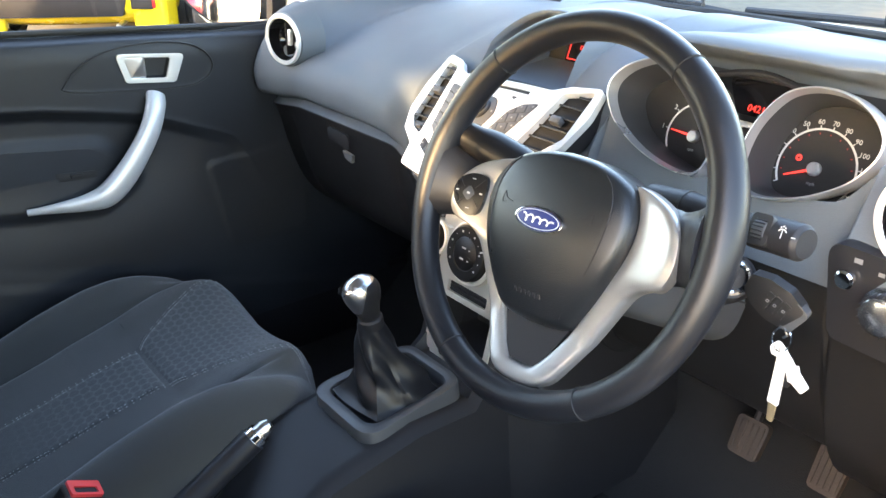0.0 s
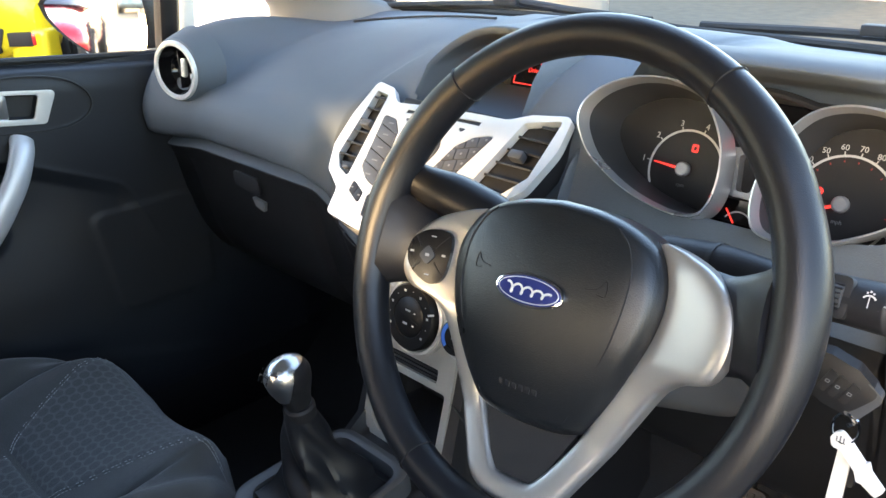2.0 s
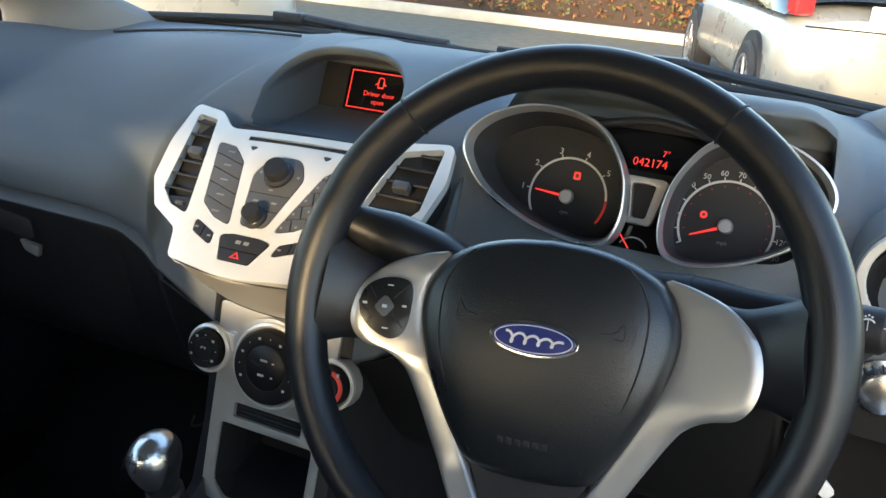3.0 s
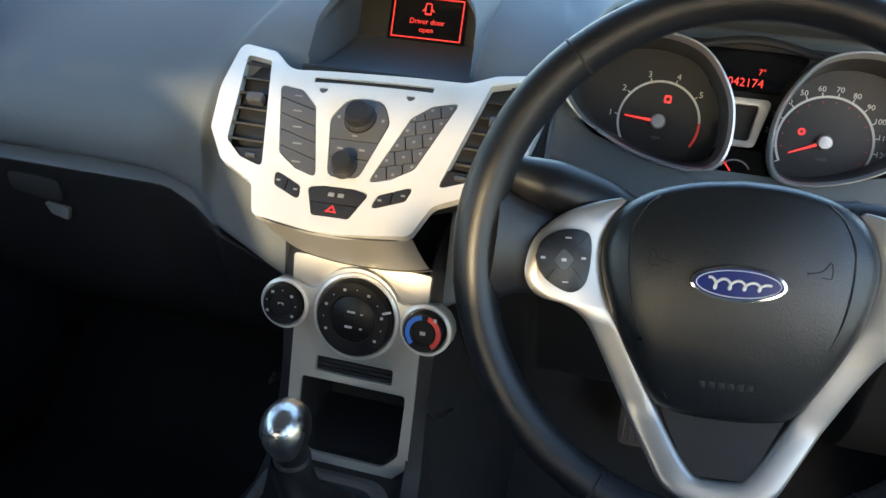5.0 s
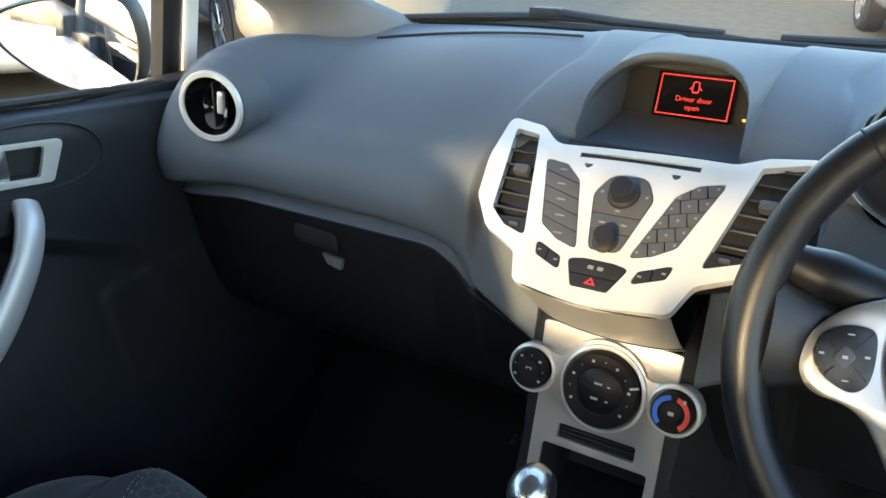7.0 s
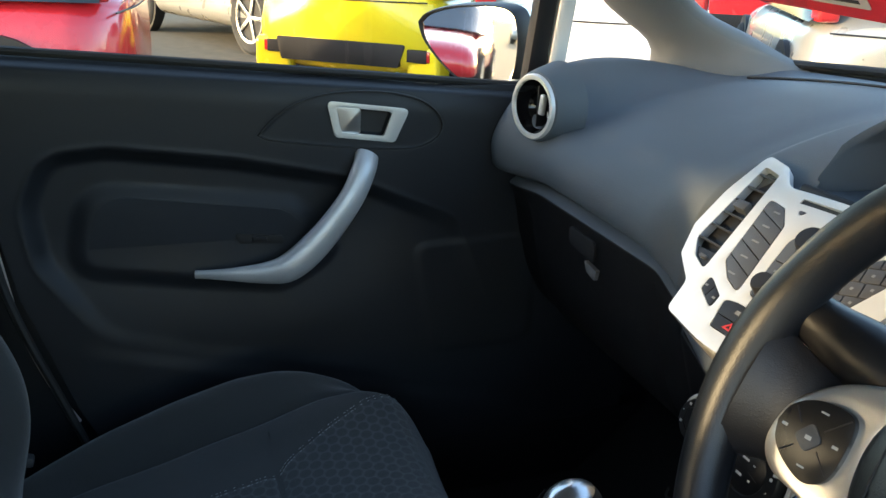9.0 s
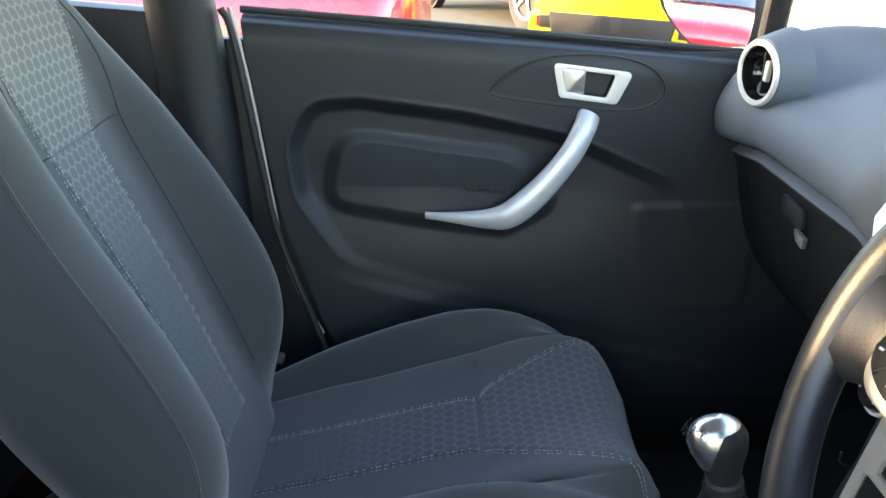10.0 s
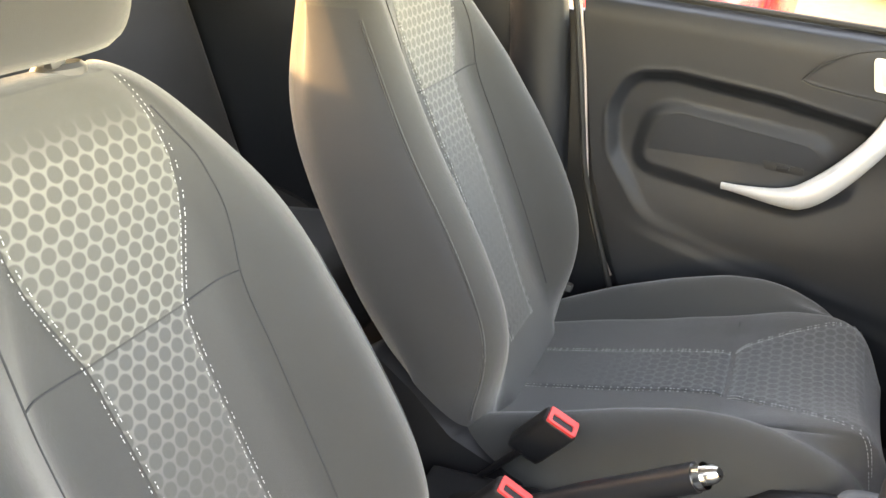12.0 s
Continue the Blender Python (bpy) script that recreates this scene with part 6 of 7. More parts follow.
sl = part("indicator_stalk", tube([(0.325, -0.105, 1.000), (0.275, -0.116, 1.016), (0.232, -0.128, 1.032), (0.184, -0.142, 1.048)], lambda t: 0.011 + 0.011 * smoothstep(0.15, 0.55, t) - 0.006 * smoothstep(0.75, 1.0, t), n=24, seg=18, flat=0.95), DIALBLACK, column, "black indicator stalk")
bars([(0, 0, 0.010, 0.0025)], basis((0.212, -0.1455, 1.047), (1, 0, 0), (0, 0.5, 0.86), (0, -0.86, 0.5)), GREYPRINT, sl)
sr = part("wiper_stalk", tube([(0.390, -0.074, 1.016), (0.440, -0.080, 1.023), (0.485, -0.088, 1.028), (0.520, -0.094, 1.0315)], lambda t: 0.0165 - 0.0035 * smoothstep(0.3, 0.7, t), n=20, seg=18), BLACK, column, "black wiper stalk")
part("stalk_collar", tube([(0.4335, -0.0792, 1.0222), (0.4375, -0.0797, 1.0227)], 0.0172, n=3, seg=20), DEEP, sr)
hd = part("stalk_end", tube([(0.506, -0.092, 1.030), (0.516, -0.0935, 1.0313), (0.535, -0.096, 1.0335), (0.556, -0.0988, 1.0355), (0.560, -0.0993, 1.0358), (0.566, -0.1000, 1.0364)], lambda t: 0.0118 + 0.0052 * smoothstep(0.0, 0.25, t) - 0.0035 * smoothstep(0.86, 1.0, t), n=30, seg=20, flat=0.92), BLACK, sr)
SA = Vector((0.985, -0.128, 0.115)).normalized()
SF = Vector((0.10, -0.88, 0.46))
SF = (SF - SA * SF.dot(SA)).normalized()
SW = basis(Vector((0.531, -0.0955, 1.0331)), SA, SF.cross(SA), SF)
part("wheel_recess", plate(rounded([(-0.0105, -0.0135), (0.0105, -0.0135), (0.0105, 0.0135), (-0.0105, 0.0135)], 0.005), thick=0.006, m=SW @ pose(0, 0, 0.0164), bevel=0.0012), DEEP, hd)
tw = part("thumbwheel", lathe([(0, -0.006), (0.0102, -0.006), (0.0110, 0), (0.0102, 0.006), (0, 0.006)], SW @ pose(0, 0, 0.0090, 0, 90, 0), 28), BUTTON, hd)
for k in range(10):
    a = math.pi * (k + 0.5) / 10
    part("wheel_rib", block((0.0115, 0.0012, 0.0014), SW @ pose(0, 0.0109 * math.cos(a), 0.0090 + 0.0109 * math.sin(a), -90 + math.degrees(a), 0, 0), 0.0003), BLACK, tw)
part("stalk_print", plate(arc_band((0.0225, 0.000), 0.0042, 0.0052, 35, 145, 12), thick=0.0003, m=SW @ pose(0, 0, 0.0171)), WHITEPRINT, hd)
bars([(0.0225, 0.0005, 0.0006, 0.007), (0.0205, 0.0062, 0.0012, 0.0012), (0.0225, 0.0072, 0.0012, 0.0012), (0.0245, 0.0062, 0.0012, 0.0012), (0.034, 0.0, 0.004, 0.0008)], SW @ pose(0, 0, 0.0172), WHITEPRINT, hd, "stalk_print")
part("ignition_ring", lathe([(0.0175, 0), (0.0175, 0.004), (0.015, 0.006), (0.0125, 0.004), (0.0125, 0)], pose(0.472, -0.050, 0.955, 62, 0, 38)), CHROME, column, "chrome ignition ring")
part("ignition_barrel", lathe([(0.026, -0.09), (0.024, -0.004), (0.020, 0.001), (0, 0.001)], pose(0.472, -0.050, 0.955, 62, 0, 38)), BLACK, column)

# ---- key with its ring ----
key = thing("car_key", "black remote key in the ignition with white tags on a ring", "key")
KT = Matrix.Translation((0.1115, -0.0813, 0.1795)) @ Matrix.Scale(0.8526, 4)
FM = KT @ basis((0.490, 0.036, 0.899), Vector((1, 0.18, 0)).normalized(), (0, 0, 1), Vector((0.18, -1, 0)).normalized()) @ pose(0, 0, 0, 0, 0, -22)
FOBPLASTIC = material("black key plastic", (0.007, 0.007, 0.008), 0.5, bump=0.1)
fob = part("key_fob", plate(rounded([(-0.046, 0.013), (-0.026, 0.021, 0.008), (-0.002, 0.022, 0.010), (0.022, 0.013, 0.008), (0.009, -0.021, 0.006), (-0.010, -0.023, 0.008), (-0.030, -0.018), (-0.046, -0.008)], 0.004), thick=0.016, m=FM @ pose(0, 0, 0.006), surf=lambda u, v: -5 * v * v - 2 * u * u, cuts=0.006, bevel=0.003), FOBPLASTIC, key)
part("fob_cap", plate(rounded([(0.006, 0.019, 0.006), (0.027, 0.011, 0.008), (0.020, -0.018, 0.005), (0.006, -0.021, 0.004), (0.015, 0.004, 0.01)], 0.004), thick=0.013, m=FM @ pose(0, 0, 0.0045), bevel=0.003), BUTTON, fob)
for k, x in enumerate((-0.0165, -0.0075, 0.0030)):
    btn = part("fob_button", plate(rounded([(x - 0.0036, 0.011), (x + 0.0040, 0.010), (x + 0.0020, -0.012), (x - 0.0050, -0.011)], 0.0015), thick=0.002, m=FM @ pose(0, 0, 0.0066), bevel=0.0006), FOBPLASTIC, fob)
    bars([(x - 0.0002, 0.0012, 0.0030, 0.0006), (x - 0.0006, -0.0012, 0.0030, 0.0006), (x - 0.0018, 0.0, 0.0006, 0.0024), (x + 0.0012, 0.0, 0.0006, 0.0024)], FM @ pose(0, 0, 0.0069), GREYPRINT, btn)
part("key_ring", tube([KT @ Vector((0.494 + 0.011 * math.cos(a), 0.036 + 0.003 * math.sin(a), 0.862 + 0.013 * math.sin(a))) for a in np.linspace(0, 2 * math.pi, 24, endpoint=False)], 0.0011, seg=6, closed=True, up=(0, 1, 0)), CHROME, key)
part("ring_link", tube([KT @ Vector(p) for p in ((0.491, 0.034, 0.880), (0.497, 0.034, 0.877), (0.500, 0.034, 0.871), (0.496, 0.035, 0.866))], 0.0016, n=12, seg=8), CHROME, key)
WHITETAG = material("white plastic tag", (0.72, 0.71, 0.67), 0.5)
TM = KT @ basis((0, 0.032, 0), (1, 0, 0), (0, 0, 1), (0, -1, 0))
strap = part("key_tag", plate(rounded([(0.484, 0.852, 0.008), (0.492, 0.861, 0.008), (0.502, 0.852, 0.004), (0.515, 0.838, 0.003), (0.518, 0.840, 0.002), (0.521, 0.832, 0.002), (0.534, 0.819, 0.003), (0.528, 0.810, 0.003), (0.515, 0.818, 0.002), (0.511, 0.818, 0.002), (0.508, 0.827, 0.003), (0.494, 0.842, 0.005), (0.487, 0.842, 0.005)], 0.003), thick=0.005, m=TM, bevel=0.0015), WHITETAG, key)
bars([(0.493, 0.853, 0.0012, 0.006), (0.496, 0.852, 0.0012, 0.006), (0.490, 0.852, 0.0012, 0.005)], TM @ pose(0, 0, 0.0004), GREYPRINT, strap)
part("key_tag", plate(rounded([(0.490, 0.838), (0.502, 0.838), (0.500, 0.775), (0.487, 0.776)], 0.002), thick=0.003, m=TM @ pose(0, 0, -0.008), bevel=0.001), WHITETAG, key)
part("tag_tip", plate(rounded([(0.4885, 0.778), (0.4985, 0.777), (0.497, 0.752), (0.490, 0.753)], 0.002), thick=0.003, m=TM @ pose(0, 0, -0.008), bevel=0.001), material("dull brass", (0.50, 0.40, 0.24), 0.4, metal=0.8), key)
part("spare_key", plate(rounded([(0.492, 0.838), (0.506, 0.838), (0.506, 0.800), (0.494, 0.800)], 0.004), thick=0.004, m=TM @ pose(0, 0, -0.013), bevel=0.001), FOBPLASTIC, key)

# ---- light switch panel ----
lights_panel = thing("light_switch_panel", "black headlamp switch panel with a ribbed chrome knob", "switch")
part("switch_panel", plate(rounded([(0.520, 0.990), (0.660, 0.985), (0.655, 0.885), (0.535, 0.890)], 0.016), thick=0.03, m=basis((0, 0.028, 0), (1, 0, 0), (0, 0, 1), (0, -1, 0)), bevel=0.004), BLACK, lights_panel)
knob_m = pose(0.588, 0.026, 0.940, 90, 0, 0)
lk = part("light_knob", lathe([(0.024, 0), (0.024, 0.004), (0.020, 0.006), (0.0185, 0.018), (0.016, 0.020), (0, 0.0205)], knob_m, 28), ALU, lights_panel, "ribbed chrome light knob")
for k in range(18):
    part("knob_rib", block((0.0016, 0.003, 0.013), knob_m @ pose(0.0195 * math.cos(k * math.pi / 9), 0.0195 * math.sin(k * math.pi / 9), 0.012, 0, 0, k * 20 + 90), 0.0004), BLACK, lk)
part("fog_button", lathe([(0.0095, 0), (0.0095, 0.006), (0.0075, 0.008), (0, 0.008)], pose(0.545, 0.026, 0.958, 90, 0, 0), 24), CHROME, lights_panel)
bars([(0.552, 0.978, 0.008, 0.005), (0.575, 0.972, 0.006, 0.004), (0.600, 0.972, 0.006, 0.004)], basis((0, -0.0025 + 0.0, 0), (1, 0, 0), (0, 0, 1), (0, -1, 0)) @ pose(0, 0, -0.0302), GREYPRINT, lights_panel)

# ---- pedals ----
PEDAL = material("worn brown-black pedal rubber", (0.045, 0.034, 0.029), 0.75, bump=0.5, bump_scale=300)
for x, y, z, w, h, lab in ((0.320, 0.300, 0.512, 0.054, 0.062, "worn rubber brake pedal hanging in the footwell"), (0.450, 0.302, 0.536, 0.050, 0.080, "worn rubber accelerator pedal hanging in the footwell")):
    pd = thing("pedal", lab, "pedal", "pedals")
    pm = pose(x, y, z, 62, 0, 0)
    pad = part("pedal_pad", plate(rounded([(-w / 2, h / 2), (w / 2, h / 2), (w / 2 * 0.9, -h / 2), (-w / 2 * 0.9, -h / 2)], 0.01), thick=0.014, m=pm, bevel=0.003), PEDAL, pd)
    for k in range(5):
        part("pad_rib", block((0.004, h * 0.8, 0.003), pm @ pose(-w * 0.36 + w * 0.18 * k, 0, 0.001), 0.001), PEDAL, pad)
    part("pedal_arm", tube([(x, y + 0.012, z), (x + 0.004, y + 0.05, z + 0.10), (x + 0.01, y + 0.10, z + 0.20)], 0.007, n=10, seg=8), BLACK, pd)
    if x < 0.4:
        part("pedal_clip", block((0.008, 0.012, 0.026), pose(x - 0.010, y + 0.022, z + 0.062, 20, -6, 0), 0.002), material("brass", (0.55, 0.33, 0.12), 0.35, metal=1.0), pd, "small brass clip")

# ---- belt buckles ----
def buckle(m, label):
    bk = thing("seat_belt_buckle", label, "buckle", "front buckles")
    part("buckle_case", block((0.026, 0.052, 0.10), m @ pose(0, 0, -0.05), 0.007, 3, taper=(1.0, 1.0)), BLACK, bk)
    part("release_button", plate(rounded([(-0.0115, -0.022), (0.0115, -0.022), (0.0115, 0.022), (-0.0115, 0.022)], 0.003), [rounded([(-0.002, -0.016), (0.008, -0.016), (0.008, 0.016), (-0.002, 0.016)], 0.002)], thick=0.006, m=m @ pose(0, 0, 0.003), bevel=0.001), REDPLASTIC, bk, "red release button")
    part("button_inset", block((0.010, 0.032, 0.002), m @ pose(0.003, 0, -0.0005), 0), BLACK, bk)
    part("buckle_strap", tube([m @ Vector((0, 0, -0.09)), m @ Vector((0.004, -0.004, -0.16)), m @ Vector((0.01, -0.01, -0.24))], 0.020, n=8, seg=10, flat=0.25), BLACK, bk)
    return bk


buckle(pose(-0.046, -0.563, 0.627, -34, 18, 0), "black belt buckle with a red button beside the passenger seat")
buckle(pose(0.080, -0.585, 0.600, -34, 12, 0), "black belt buckle with a red button beside the driver's seat")

# ---- door mirror ----
dmirror = thing("door_mirror", "white-capped passenger door mirror", "mirror")
mn = Vector((0.51, -0.86, -0.030)).normalized()
mu = Vector((0.86, 0.51, 0)).normalized()
mv = mn.cross(mu)
MM = basis(Vector((-0.868, 0.036, 1.078)), mu, mv, mn)
mo = [Vector((p.x, p.y)) for p in smooth_path([(-0.112, 0.030, 0), (-0.092, 0.047, 0), (-0.040, 0.062, 0), (0.030, 0.070, 0), (0.078, 0.069, 0), (0.100, 0.056, 0), (0.109, 0.020, 0), (0.105, -0.030, 0), (0.088, -0.064, 0), (0.050, -0.072, 0), (0.0, -0.066, 0), (-0.055, -0.038, 0), (-0.098, 0.000, 0), (-0.112, 0.030, 0)], 79)[:-1]]
rings = [[MM @ Vector((p.x * s, p.y * s, d)) for p in mo] for s, d in ((0.955, 0.0), (1.0, 0.006), (1.04, -0.006), (1.05, -0.03))]
part("mirror_rim", grid(lambda i, j: rings[i][j], 4, len(mo), closed_v=True), BLACK, dmirror)
rings2 = [[MM @ Vector((p.x * s, p.y * s, d)) for p in mo] for s, d in ((1.05, -0.03), (1.0, -0.06), (0.8, -0.09), (0.4, -0.105), (0.02, -0.11))]
part("mirror_cap", grid(lambda i, j: rings2[i][j], 5, len(mo), closed_v=True), WHITEPAINT, dmirror, "white painted mirror cap")
SILVERED = material("mirror silvering", (0.86, 0.87, 0.88), 0.015, metal=1.0, var=0.01, rvar=0.005)
gn = Vector((0.525, -0.848, 0.048)).normalized()
gu = Vector((0.848, 0.525, 0)).normalized()
part("mirror_glass", plate([p * 0.965 for p in mo], thick=0.004, m=basis(MM.translation - mn * 0.001, gu, gn.cross(gu), gn)), SILVERED, dmirror, smooth=False)
part("mirror_arm", tube([(-0.735, 0.12, 1.00), (-0.79, 0.115, 1.005), (-0.85, 0.10, 1.02)], 0.026, n=10, seg=12, flat=0.6), BLACK, dmirror)

# ---- wipers ----
for x0, x1, yo, lab in ((-0.62, -0.06, 0.0, "black wiper arm parked at the foot of the windscreen, passenger side"), (0.02, 0.60, 0.02, "black wiper arm parked at the foot of the windscreen, driver's side")):
    wp = thing("windscreen_wiper", lab, "wiper", "wipers")
    part("wiper_blade", tube([(x0, screen_base(x0) + 0.030 + yo, 1.084), ((x0 + x1) / 2, screen_base((x0 + x1) / 2) + 0.035 + yo, 1.092), (x1, screen_base(x1) + 0.035 + yo, 1.086)], 0.007, n=24, seg=8), RUBBER, wp)
    part("wiper_arm", tube([(x0 + 0.28, screen_base(x0 + 0.28) + 0.032 + yo, 1.100), (x1 + 0.03, screen_base(x1) + 0.075 + yo, 1.070)], 0.008, n=10, seg=8), BLACK, wp)
    part("blade_clip", block((0.055, 0.020, 0.016), pose(x0 + 0.27, screen_base(x0 + 0.27) + 0.03 + yo, 1.100, 0, 0, 4), 0.004), BLACK, wp)

# ---- sticker in the windscreen ----
tag = thing("windscreen_sign", "red-bordered card with dark lettering inside the windscreen", "sign")
GM = basis(Vector((-0.438, 0.317, 1.246)), Vector((1, 0, 0)), Vector((0, -0.72, 0.69)), Vector((0, -0.69, -0.72))) @ pose(0, 0, 0, 0, 0, -4) @ Matrix.Scale(0.95, 4)
part("sign_card", plate(rounded([(-0.150, 0.12), (0.150, 0.12), (0.150, -0.105), (-0.150, -0.105)], 0.022), thick=0.002, m=GM), material("red card", (0.62, 0.022, 0.03), 0.5), tag)
part("sign_panel", plate(rounded([(-0.115, 0.09), (0.115, 0.09), (0.115, -0.082), (-0.115, -0.082)], 0.004), thick=0.001, m=GM @ pose(0, 0, 0.0012)), material("pale card", (0.55, 0.53, 0.50), 0.6), tag)
DARKINK = material("dark ink", (0.02, 0.02, 0.02), 0.6)
bars([(-0.030, -0.046, 0.130, 0.020), (-0.060, -0.070, 0.085, 0.007), (0.062, -0.070, 0.075, 0.007)], GM @ pose(0, 0, 0.0016), DARKINK, tag)
for k in range(4):
    part("arrow", plate([(0.050 + 0.015 * k, -0.038), (0.062 + 0.015 * k, -0.046), (0.050 + 0.015 * k, -0.054)], thick=0.0004, m=GM @ pose(0, 0, 0.0016)), DARKINK, tag)

# ---- parked cars ----
TYRE = material("tyre rubber", (0.015, 0.015, 0.015), 0.8, bump=0.3, bump_scale=200)
ALLOY = material("alloy wheel", (0.55, 0.55, 0.56), 0.3, metal=0.9)
TINT = material("dark car window", (0.015, 0.018, 0.02), 0.06, rvar=0.03)
LAMPRED = material("red lamp glass", (0.45, 0.02, 0.02), 0.15, coat=0.6)


def parked_car(m, paint, label, length=3.95, half=0.85, height=1.48, wheel=0.31, insert=True, cap=False):
    c = thing("parked_car", label, "car", "parked cars")
    L = length

    def ring_body(i, j):
        t = i / 30
        y = L * t
        e = math.sin(math.pi * min(max(t, 0.0), 1.0)) ** 0.16 if 0 < t < 1 else 0.0
        w = half * (0.80 + 0.20 * e)
        top = lerp_table([(0, 0.86), (0.04, 0.94), (0.30, 0.93), (0.62, 0.90), (0.80, 0.84), (0.95, 0.70), (1, 0.56)], t)[0]
        bot = lerp_table([(0, 0.34), (0.05, 0.20), (0.95, 0.20), (1, 0.34)], t)[0]
        a = 2 * math.pi * j / 28
        sx = math.copysign(abs(math.cos(a)) ** 0.42, math.cos(a))
        sz = math.copysign(abs(math.sin(a)) ** 0.55, math.sin(a))
        return m @ Vector((sx * w * (1 - 0.05 * sz), y, (top + bot) / 2 + sz * (top - bot) / 2))
    body = part("body", grid(ring_body, 31, 28, closed_v=True, cap=True), paint, c, angle=55)

    def ring_cabin(i, j):
        t = i / 16
        y = L * (0.015 + 0.70 * t)
        topz = lerp_table([(0, 0.98), (0.14, height - 0.10), (0.24, height - 0.02), (0.45, height), (0.62, height - 0.05), (0.85, 1.10), (1, 0.90)], t)[0]
        a = math.pi * j / 18
        w = half * 0.93
        return m @ Vector((math.copysign(abs(math.cos(a)) ** 0.5, math.cos(a)) * w * (1 - 0.24 * math.sin(a)), y, 0.86 + (topz - 0.86) * math.sin(a) ** 0.6))
    part("glasshouse", grid(ring_cabin, 17, 19), TINT, c, angle=55)
    part("roof", grid(lambda i, j: (lambda t, x: m @ Vector((x * half * 0.70, L * (0.13 + 0.30 * t), height + 0.012 - 0.05 * x ** 4 - 0.04 * (2 * t - 1) ** 2))) (i / 10, -1 + 2 * j / 10), 11, 11), paint, c)
    for sx in (-1, 1):
        for yy, nm in ((0.62, "rear"), (L - 0.80, "front")):
            wm = m @ pose(sx * (half - 0.075), yy, wheel, 0, 90, 0)
            wl_ = part("wheel", lathe([(wheel * 0.66, -0.10), (wheel * 0.92, -0.105), (wheel, -0.08), (wheel, 0.08), (wheel * 0.92, 0.105), (wheel * 0.66, 0.10)], wm, 32), TYRE, c)
            part("wheel_barrel", lathe([(wheel * 0.67, 0.09 * sx), (wheel * 0.60, 0.05 * sx), (0, 0.04 * sx)], wm, 24), DEEP, wl_)
            # body is uncut: a dark disc paints the arch opening's shade
            part("arch_shade", lathe([(0, 0.071 * sx), (wheel + 0.055, 0.071 * sx), (wheel + 0.055, -0.05 * sx)], wm @ pose(-0.02, 0, 0), 32), DEEP, c)
            for k in range(5):
                part("wheel_spoke", block((0.045, wheel * 0.62, 0.02), wm @ pose(0, 0, 0.085 * sx, 0, 0, 72 * k) @ pose(0, wheel * 0.33, 0), 0.008), ALLOY, wl_)
            part("wheel_rim", lathe([(wheel * 0.69, 0.085 * sx), (wheel * 0.69, 0.105 * sx), (wheel * 0.62, 0.10 * sx), (wheel * 0.62, 0.075 * sx)], wm, 32), ALLOY, wl_)
        part("rear_lamp", block((0.15, 0.12, 0.22), m @ pose(sx * (half - 0.16), 0.090, 0.97, 0, 0, -sx * 18), 0.03, 3), LAMPRED, c)
        if insert:
            part("rear_reflector", block((0.13, 0.02, 0.085), m @ pose(sx * (half - 0.21), -0.002, 0.40, 0, 0, -sx * 10), 0.006), LAMPRED, c)
        if insert:
            part("reflector_surround", block((0.24, 0.02, 0.10), m @ pose(sx * (half - 0.29), 0.003, 0.40, 0, 0, -sx * 8), 0.008), BLACK, c)
        if insert:
            part("bumper_corner", block((0.30, 0.20, 0.30), m @ pose(sx * (half - 0.19), 0.10, 0.32, 0, 0, -sx * 16), 0.05, 4), paint, c)
    if insert:
        part("bumper_insert", plate(rounded([(-0.60, 0.48), (0.50, 0.48), (0.44, 0.30), (-0.56, 0.30)], 0.02), thick=0.06, m=m @ basis((0, -0.012, 0), (1, 0, 0), (0, 0, 1), (0, -1, 0)), bevel=0.01), BLACK, c, "black lower bumper insert")
    if cap:
        part("fuel_flap", lathe([(0.088, -0.012), (0.088, 0.0), (0.080, 0.003), (0, 0.005)], m @ pose(half * 0.985, 0.56, 0.80, 0, 90, 0), 28), paint, c)
        part("flap_gap", lathe([(0.088, 0.0), (0.096, 0.001), (0.096, -0.012)], m @ pose(half * 0.985, 0.56, 0.80, 0, 90, 0), 28), DEEP, c)
    part("tailgate_line", tube([m @ Vector((-half * 0.78, -0.002, 0.80)), m @ Vector((0, -0.012, 0.79)), m @ Vector((half * 0.78, -0.002, 0.80))], 0.006, n=12, seg=6), DEEP, c)
    part("plate", block((0.52, 0.012, 0.11), m @ pose(0, 0.016, 0.90), 0.004), WHITETAG, c)
    part("exhaust", tube([m @ Vector((half * 0.45, 0.25, 0.24)), m @ Vector((half * 0.45, 0.02, 0.22))], 0.020, n=4, seg=10), ALLOY, c)
    return c


YELLOW = material("yellow car paint", (0.80, 0.62, 0.015), 0.22, coat=0.6, var=0.04)
RED = material("red car paint", (0.55, 0.022, 0.03), 0.22, coat=0.6, var=0.04)
SILVERCAR = material("silver car paint", (0.34, 0.335, 0.31), 0.32, metal=0.4, coat=0.5, var=0.04)
parked_car(pose(-6.13, 1.03, 0, 0, 0, 54), YELLOW, "bright yellow hatchback parked with its rear to the window")
parked_car(pose(-5.20, -0.52, 0, 0, 0, 172), RED, "red hatchback parked with its flank to the window", insert=False, cap=True)
parked_car(pose(-12.33, 0.13, 0, 0, 0, -66), SILVERCAR, "silver off-road car with large alloy wheels behind the yellow one", 4.12, 0.92, 1.75, 0.39)
parked_car(pose(-4.55, 2.26, 0, 0, 0, 56), WHITEPAINT, "white hatchback parked beside the yellow one", insert=False)
parked_car(pose(-9.3, 7.2, 0, 0, 0, 60), RED, "red hatchback parked further along the row")
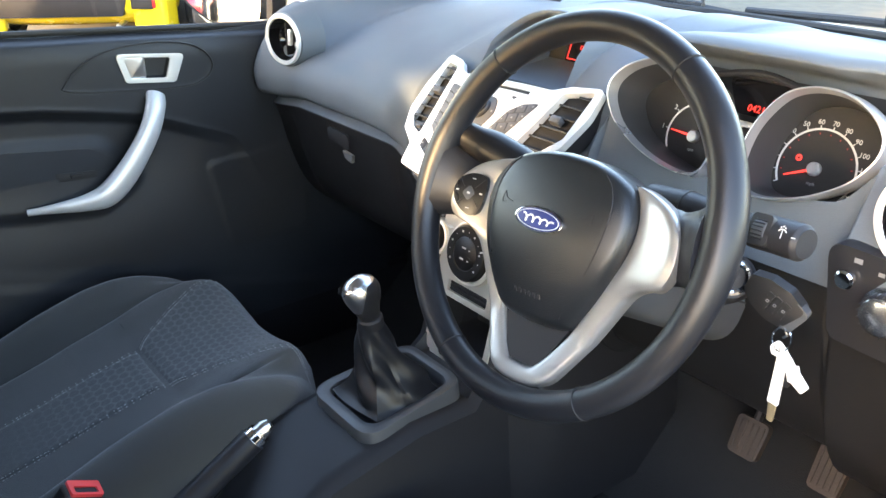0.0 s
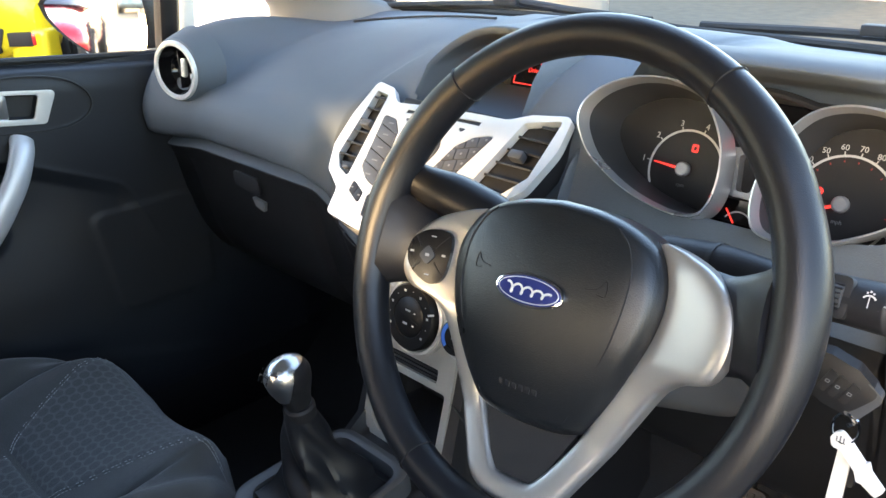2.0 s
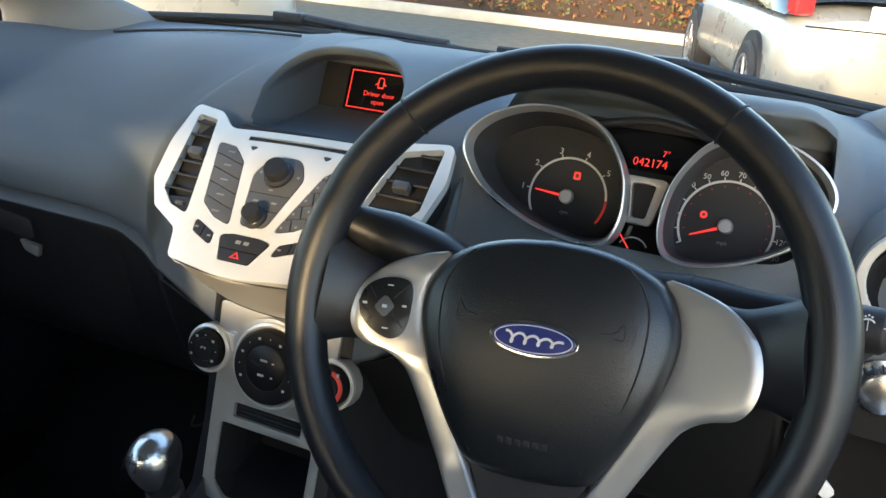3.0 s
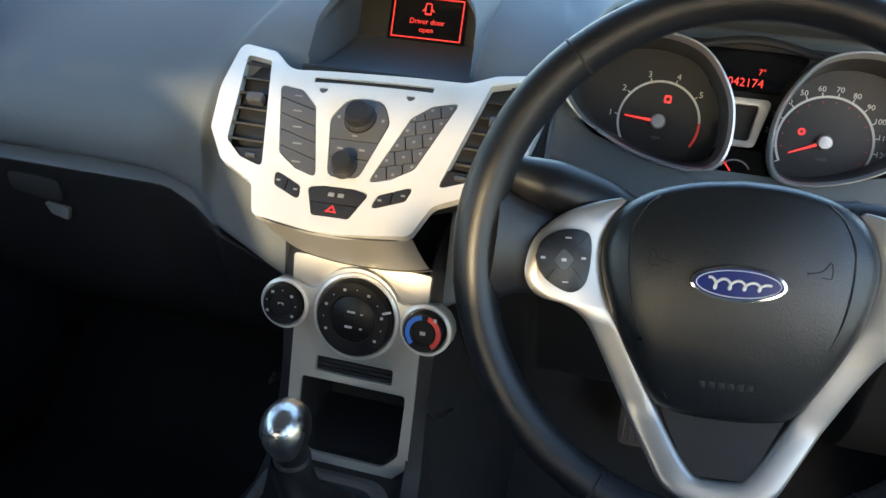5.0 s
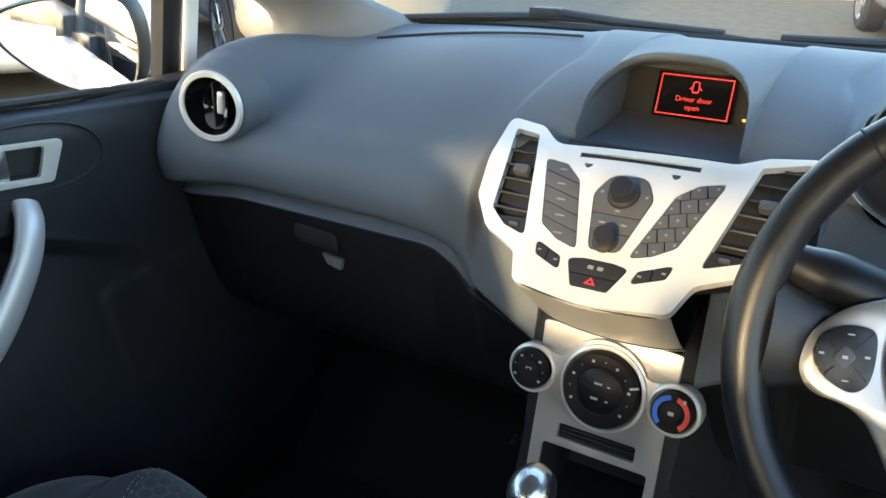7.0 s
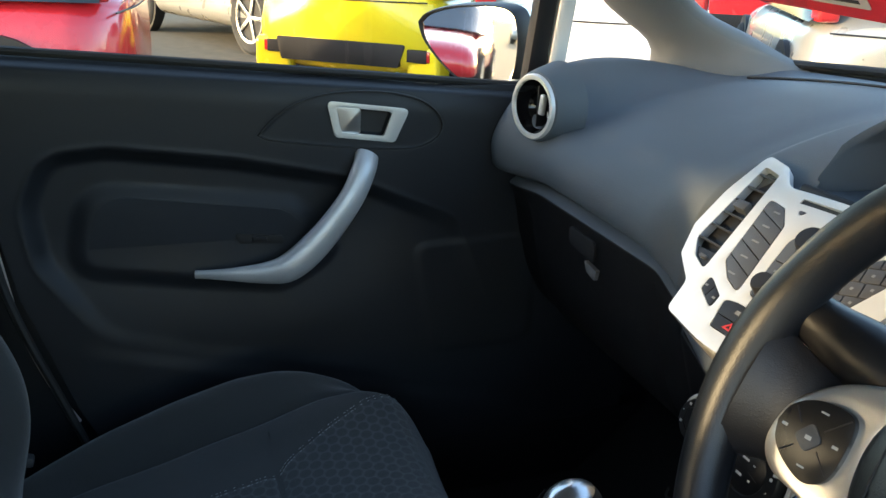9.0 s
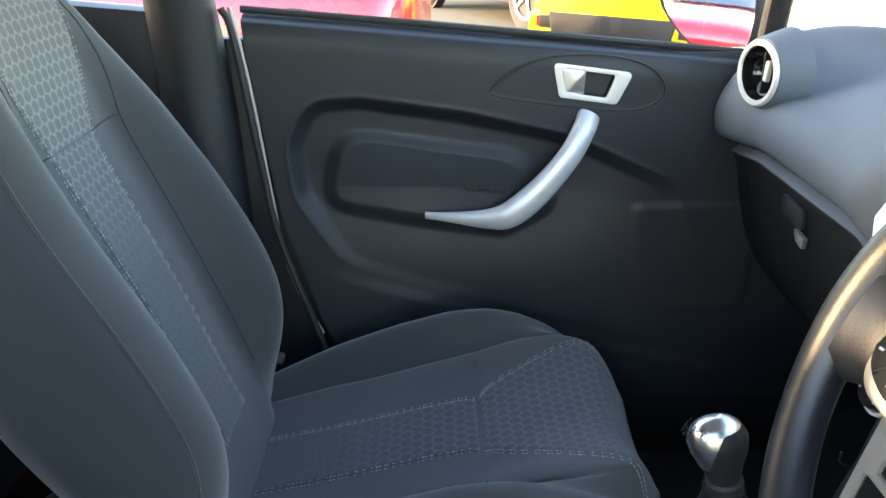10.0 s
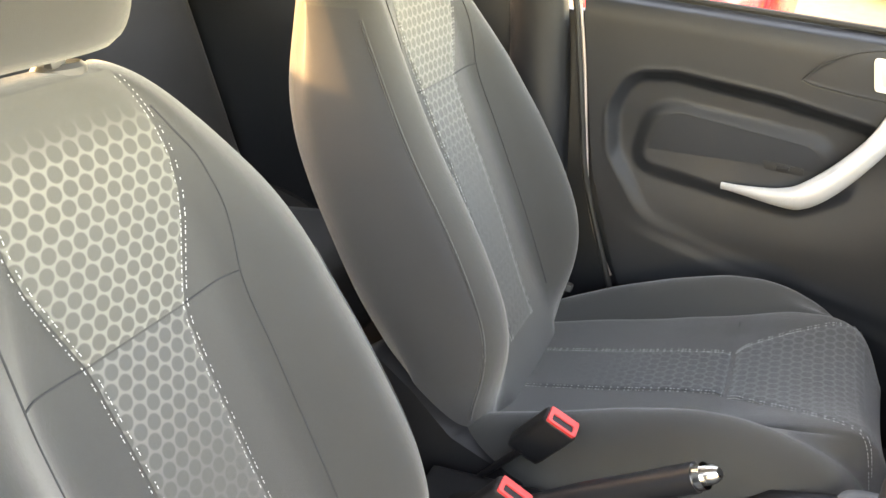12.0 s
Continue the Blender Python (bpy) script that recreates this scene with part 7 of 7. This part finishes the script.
parked_car(pose(-3.50, 4.20, 0, 0, 0, 58), SILVERCAR, "pale silver hatchback parked ahead of the windscreen", insert=False)
parked_car(pose(1.01, 5.75, 0, 0, 0, 17), SILVERCAR, "silver-grey hatchback parked ahead, tail towards the camera", insert=False)

parked_car(pose(-2.5, -14.2, 0, 0, 0, 0), RED, "red hatchback parked behind, seen in the door mirror")
parked_car(pose(-1.6, -42.0, 0, 0, 0, 0), SILVERCAR, "silver hatchback far behind, seen in the door mirror")

# ---- hedge and edging ----
kerb = tagged(part("kerb", block((60, 0.16, 0.14), pose(-8, 10.9, 0.07), 0.02), material("weathered concrete", (0.42, 0.38, 0.30), 0.9, bump=0.5, bump_scale=80)), "pale concrete kerb before the hedge", "kerb", kind="structure")


def leaf_material():
    m = bpy.data.materials.new("hedge leaves")
    m.use_nodes = True
    n, l = m.node_tree.nodes, m.node_tree.links
    b = n["Principled BSDF"]
    g = n.new("ShaderNodeNewGeometry")
    r = n.new("ShaderNodeValToRGB")
    for k, (p, col) in enumerate(((0.0, (0.05, 0.07, 0.015, 1)), (0.35, (0.10, 0.11, 0.02, 1)), (0.55, (0.22, 0.07, 0.02, 1)), (0.8, (0.30, 0.10, 0.025, 1)), (1.0, (0.20, 0.16, 0.03, 1)))):
        e = r.color_ramp.elements[k] if k < 2 else r.color_ramp.elements.new(p)
        e.position, e.color = p, col
    l.new(g.outputs["Random Per Island"], r.inputs[0])
    l.new(r.outputs[0], b.inputs["Base Color"])
    b.inputs["Roughness"].default_value = 0.6
    return m


rng = np.random.default_rng(7)
N = 26000
px, pyv = rng.uniform(-16, 8, N), rng.beta(2, 4, N) * 0.9
pz = rng.uniform(0.05, 1.0, N) ** 0.8
top = 1.35 + 0.15 * np.sin(px * 1.3) + 0.10 * np.sin(px * 3.7 + 1)
cen = np.stack([px, 11.5 + pyv + 0.15 * np.sin(px * 2.1), pz * top], -1)
d1 = rng.normal(size=(N, 3)); d1 /= np.linalg.norm(d1, axis=1)[:, None]
d2 = np.cross(d1, rng.normal(size=(N, 3))); d2 /= np.linalg.norm(d2, axis=1)[:, None]
sz = rng.uniform(0.025, 0.055, N)[:, None]
quad = np.stack([cen - d1 * sz, cen - d2 * sz * 0.5, cen + d1 * sz, cen + d2 * sz * 0.5], 1).reshape(-1, 3)
me = bpy.data.meshes.new("hedge")
me.from_pydata(quad.tolist(), [], np.arange(4 * N).reshape(-1, 4).tolist())
me.materials.append(leaf_material())
tagged(new("hedge", me), "clipped autumn hedge of red, orange and green leaves", "hedge", kind="stuff")
hb_ = part("hedge_core", block((24, 0.7, 1.15), pose(-4, 12.2, 0.58), 0.1), material("dark hedge twigs", (0.05, 0.03, 0.02), 0.95, bump=0.8, bump_scale=30))
tagged(hb_, "dark twiggy inside of the hedge", "hedge", kind="stuff")
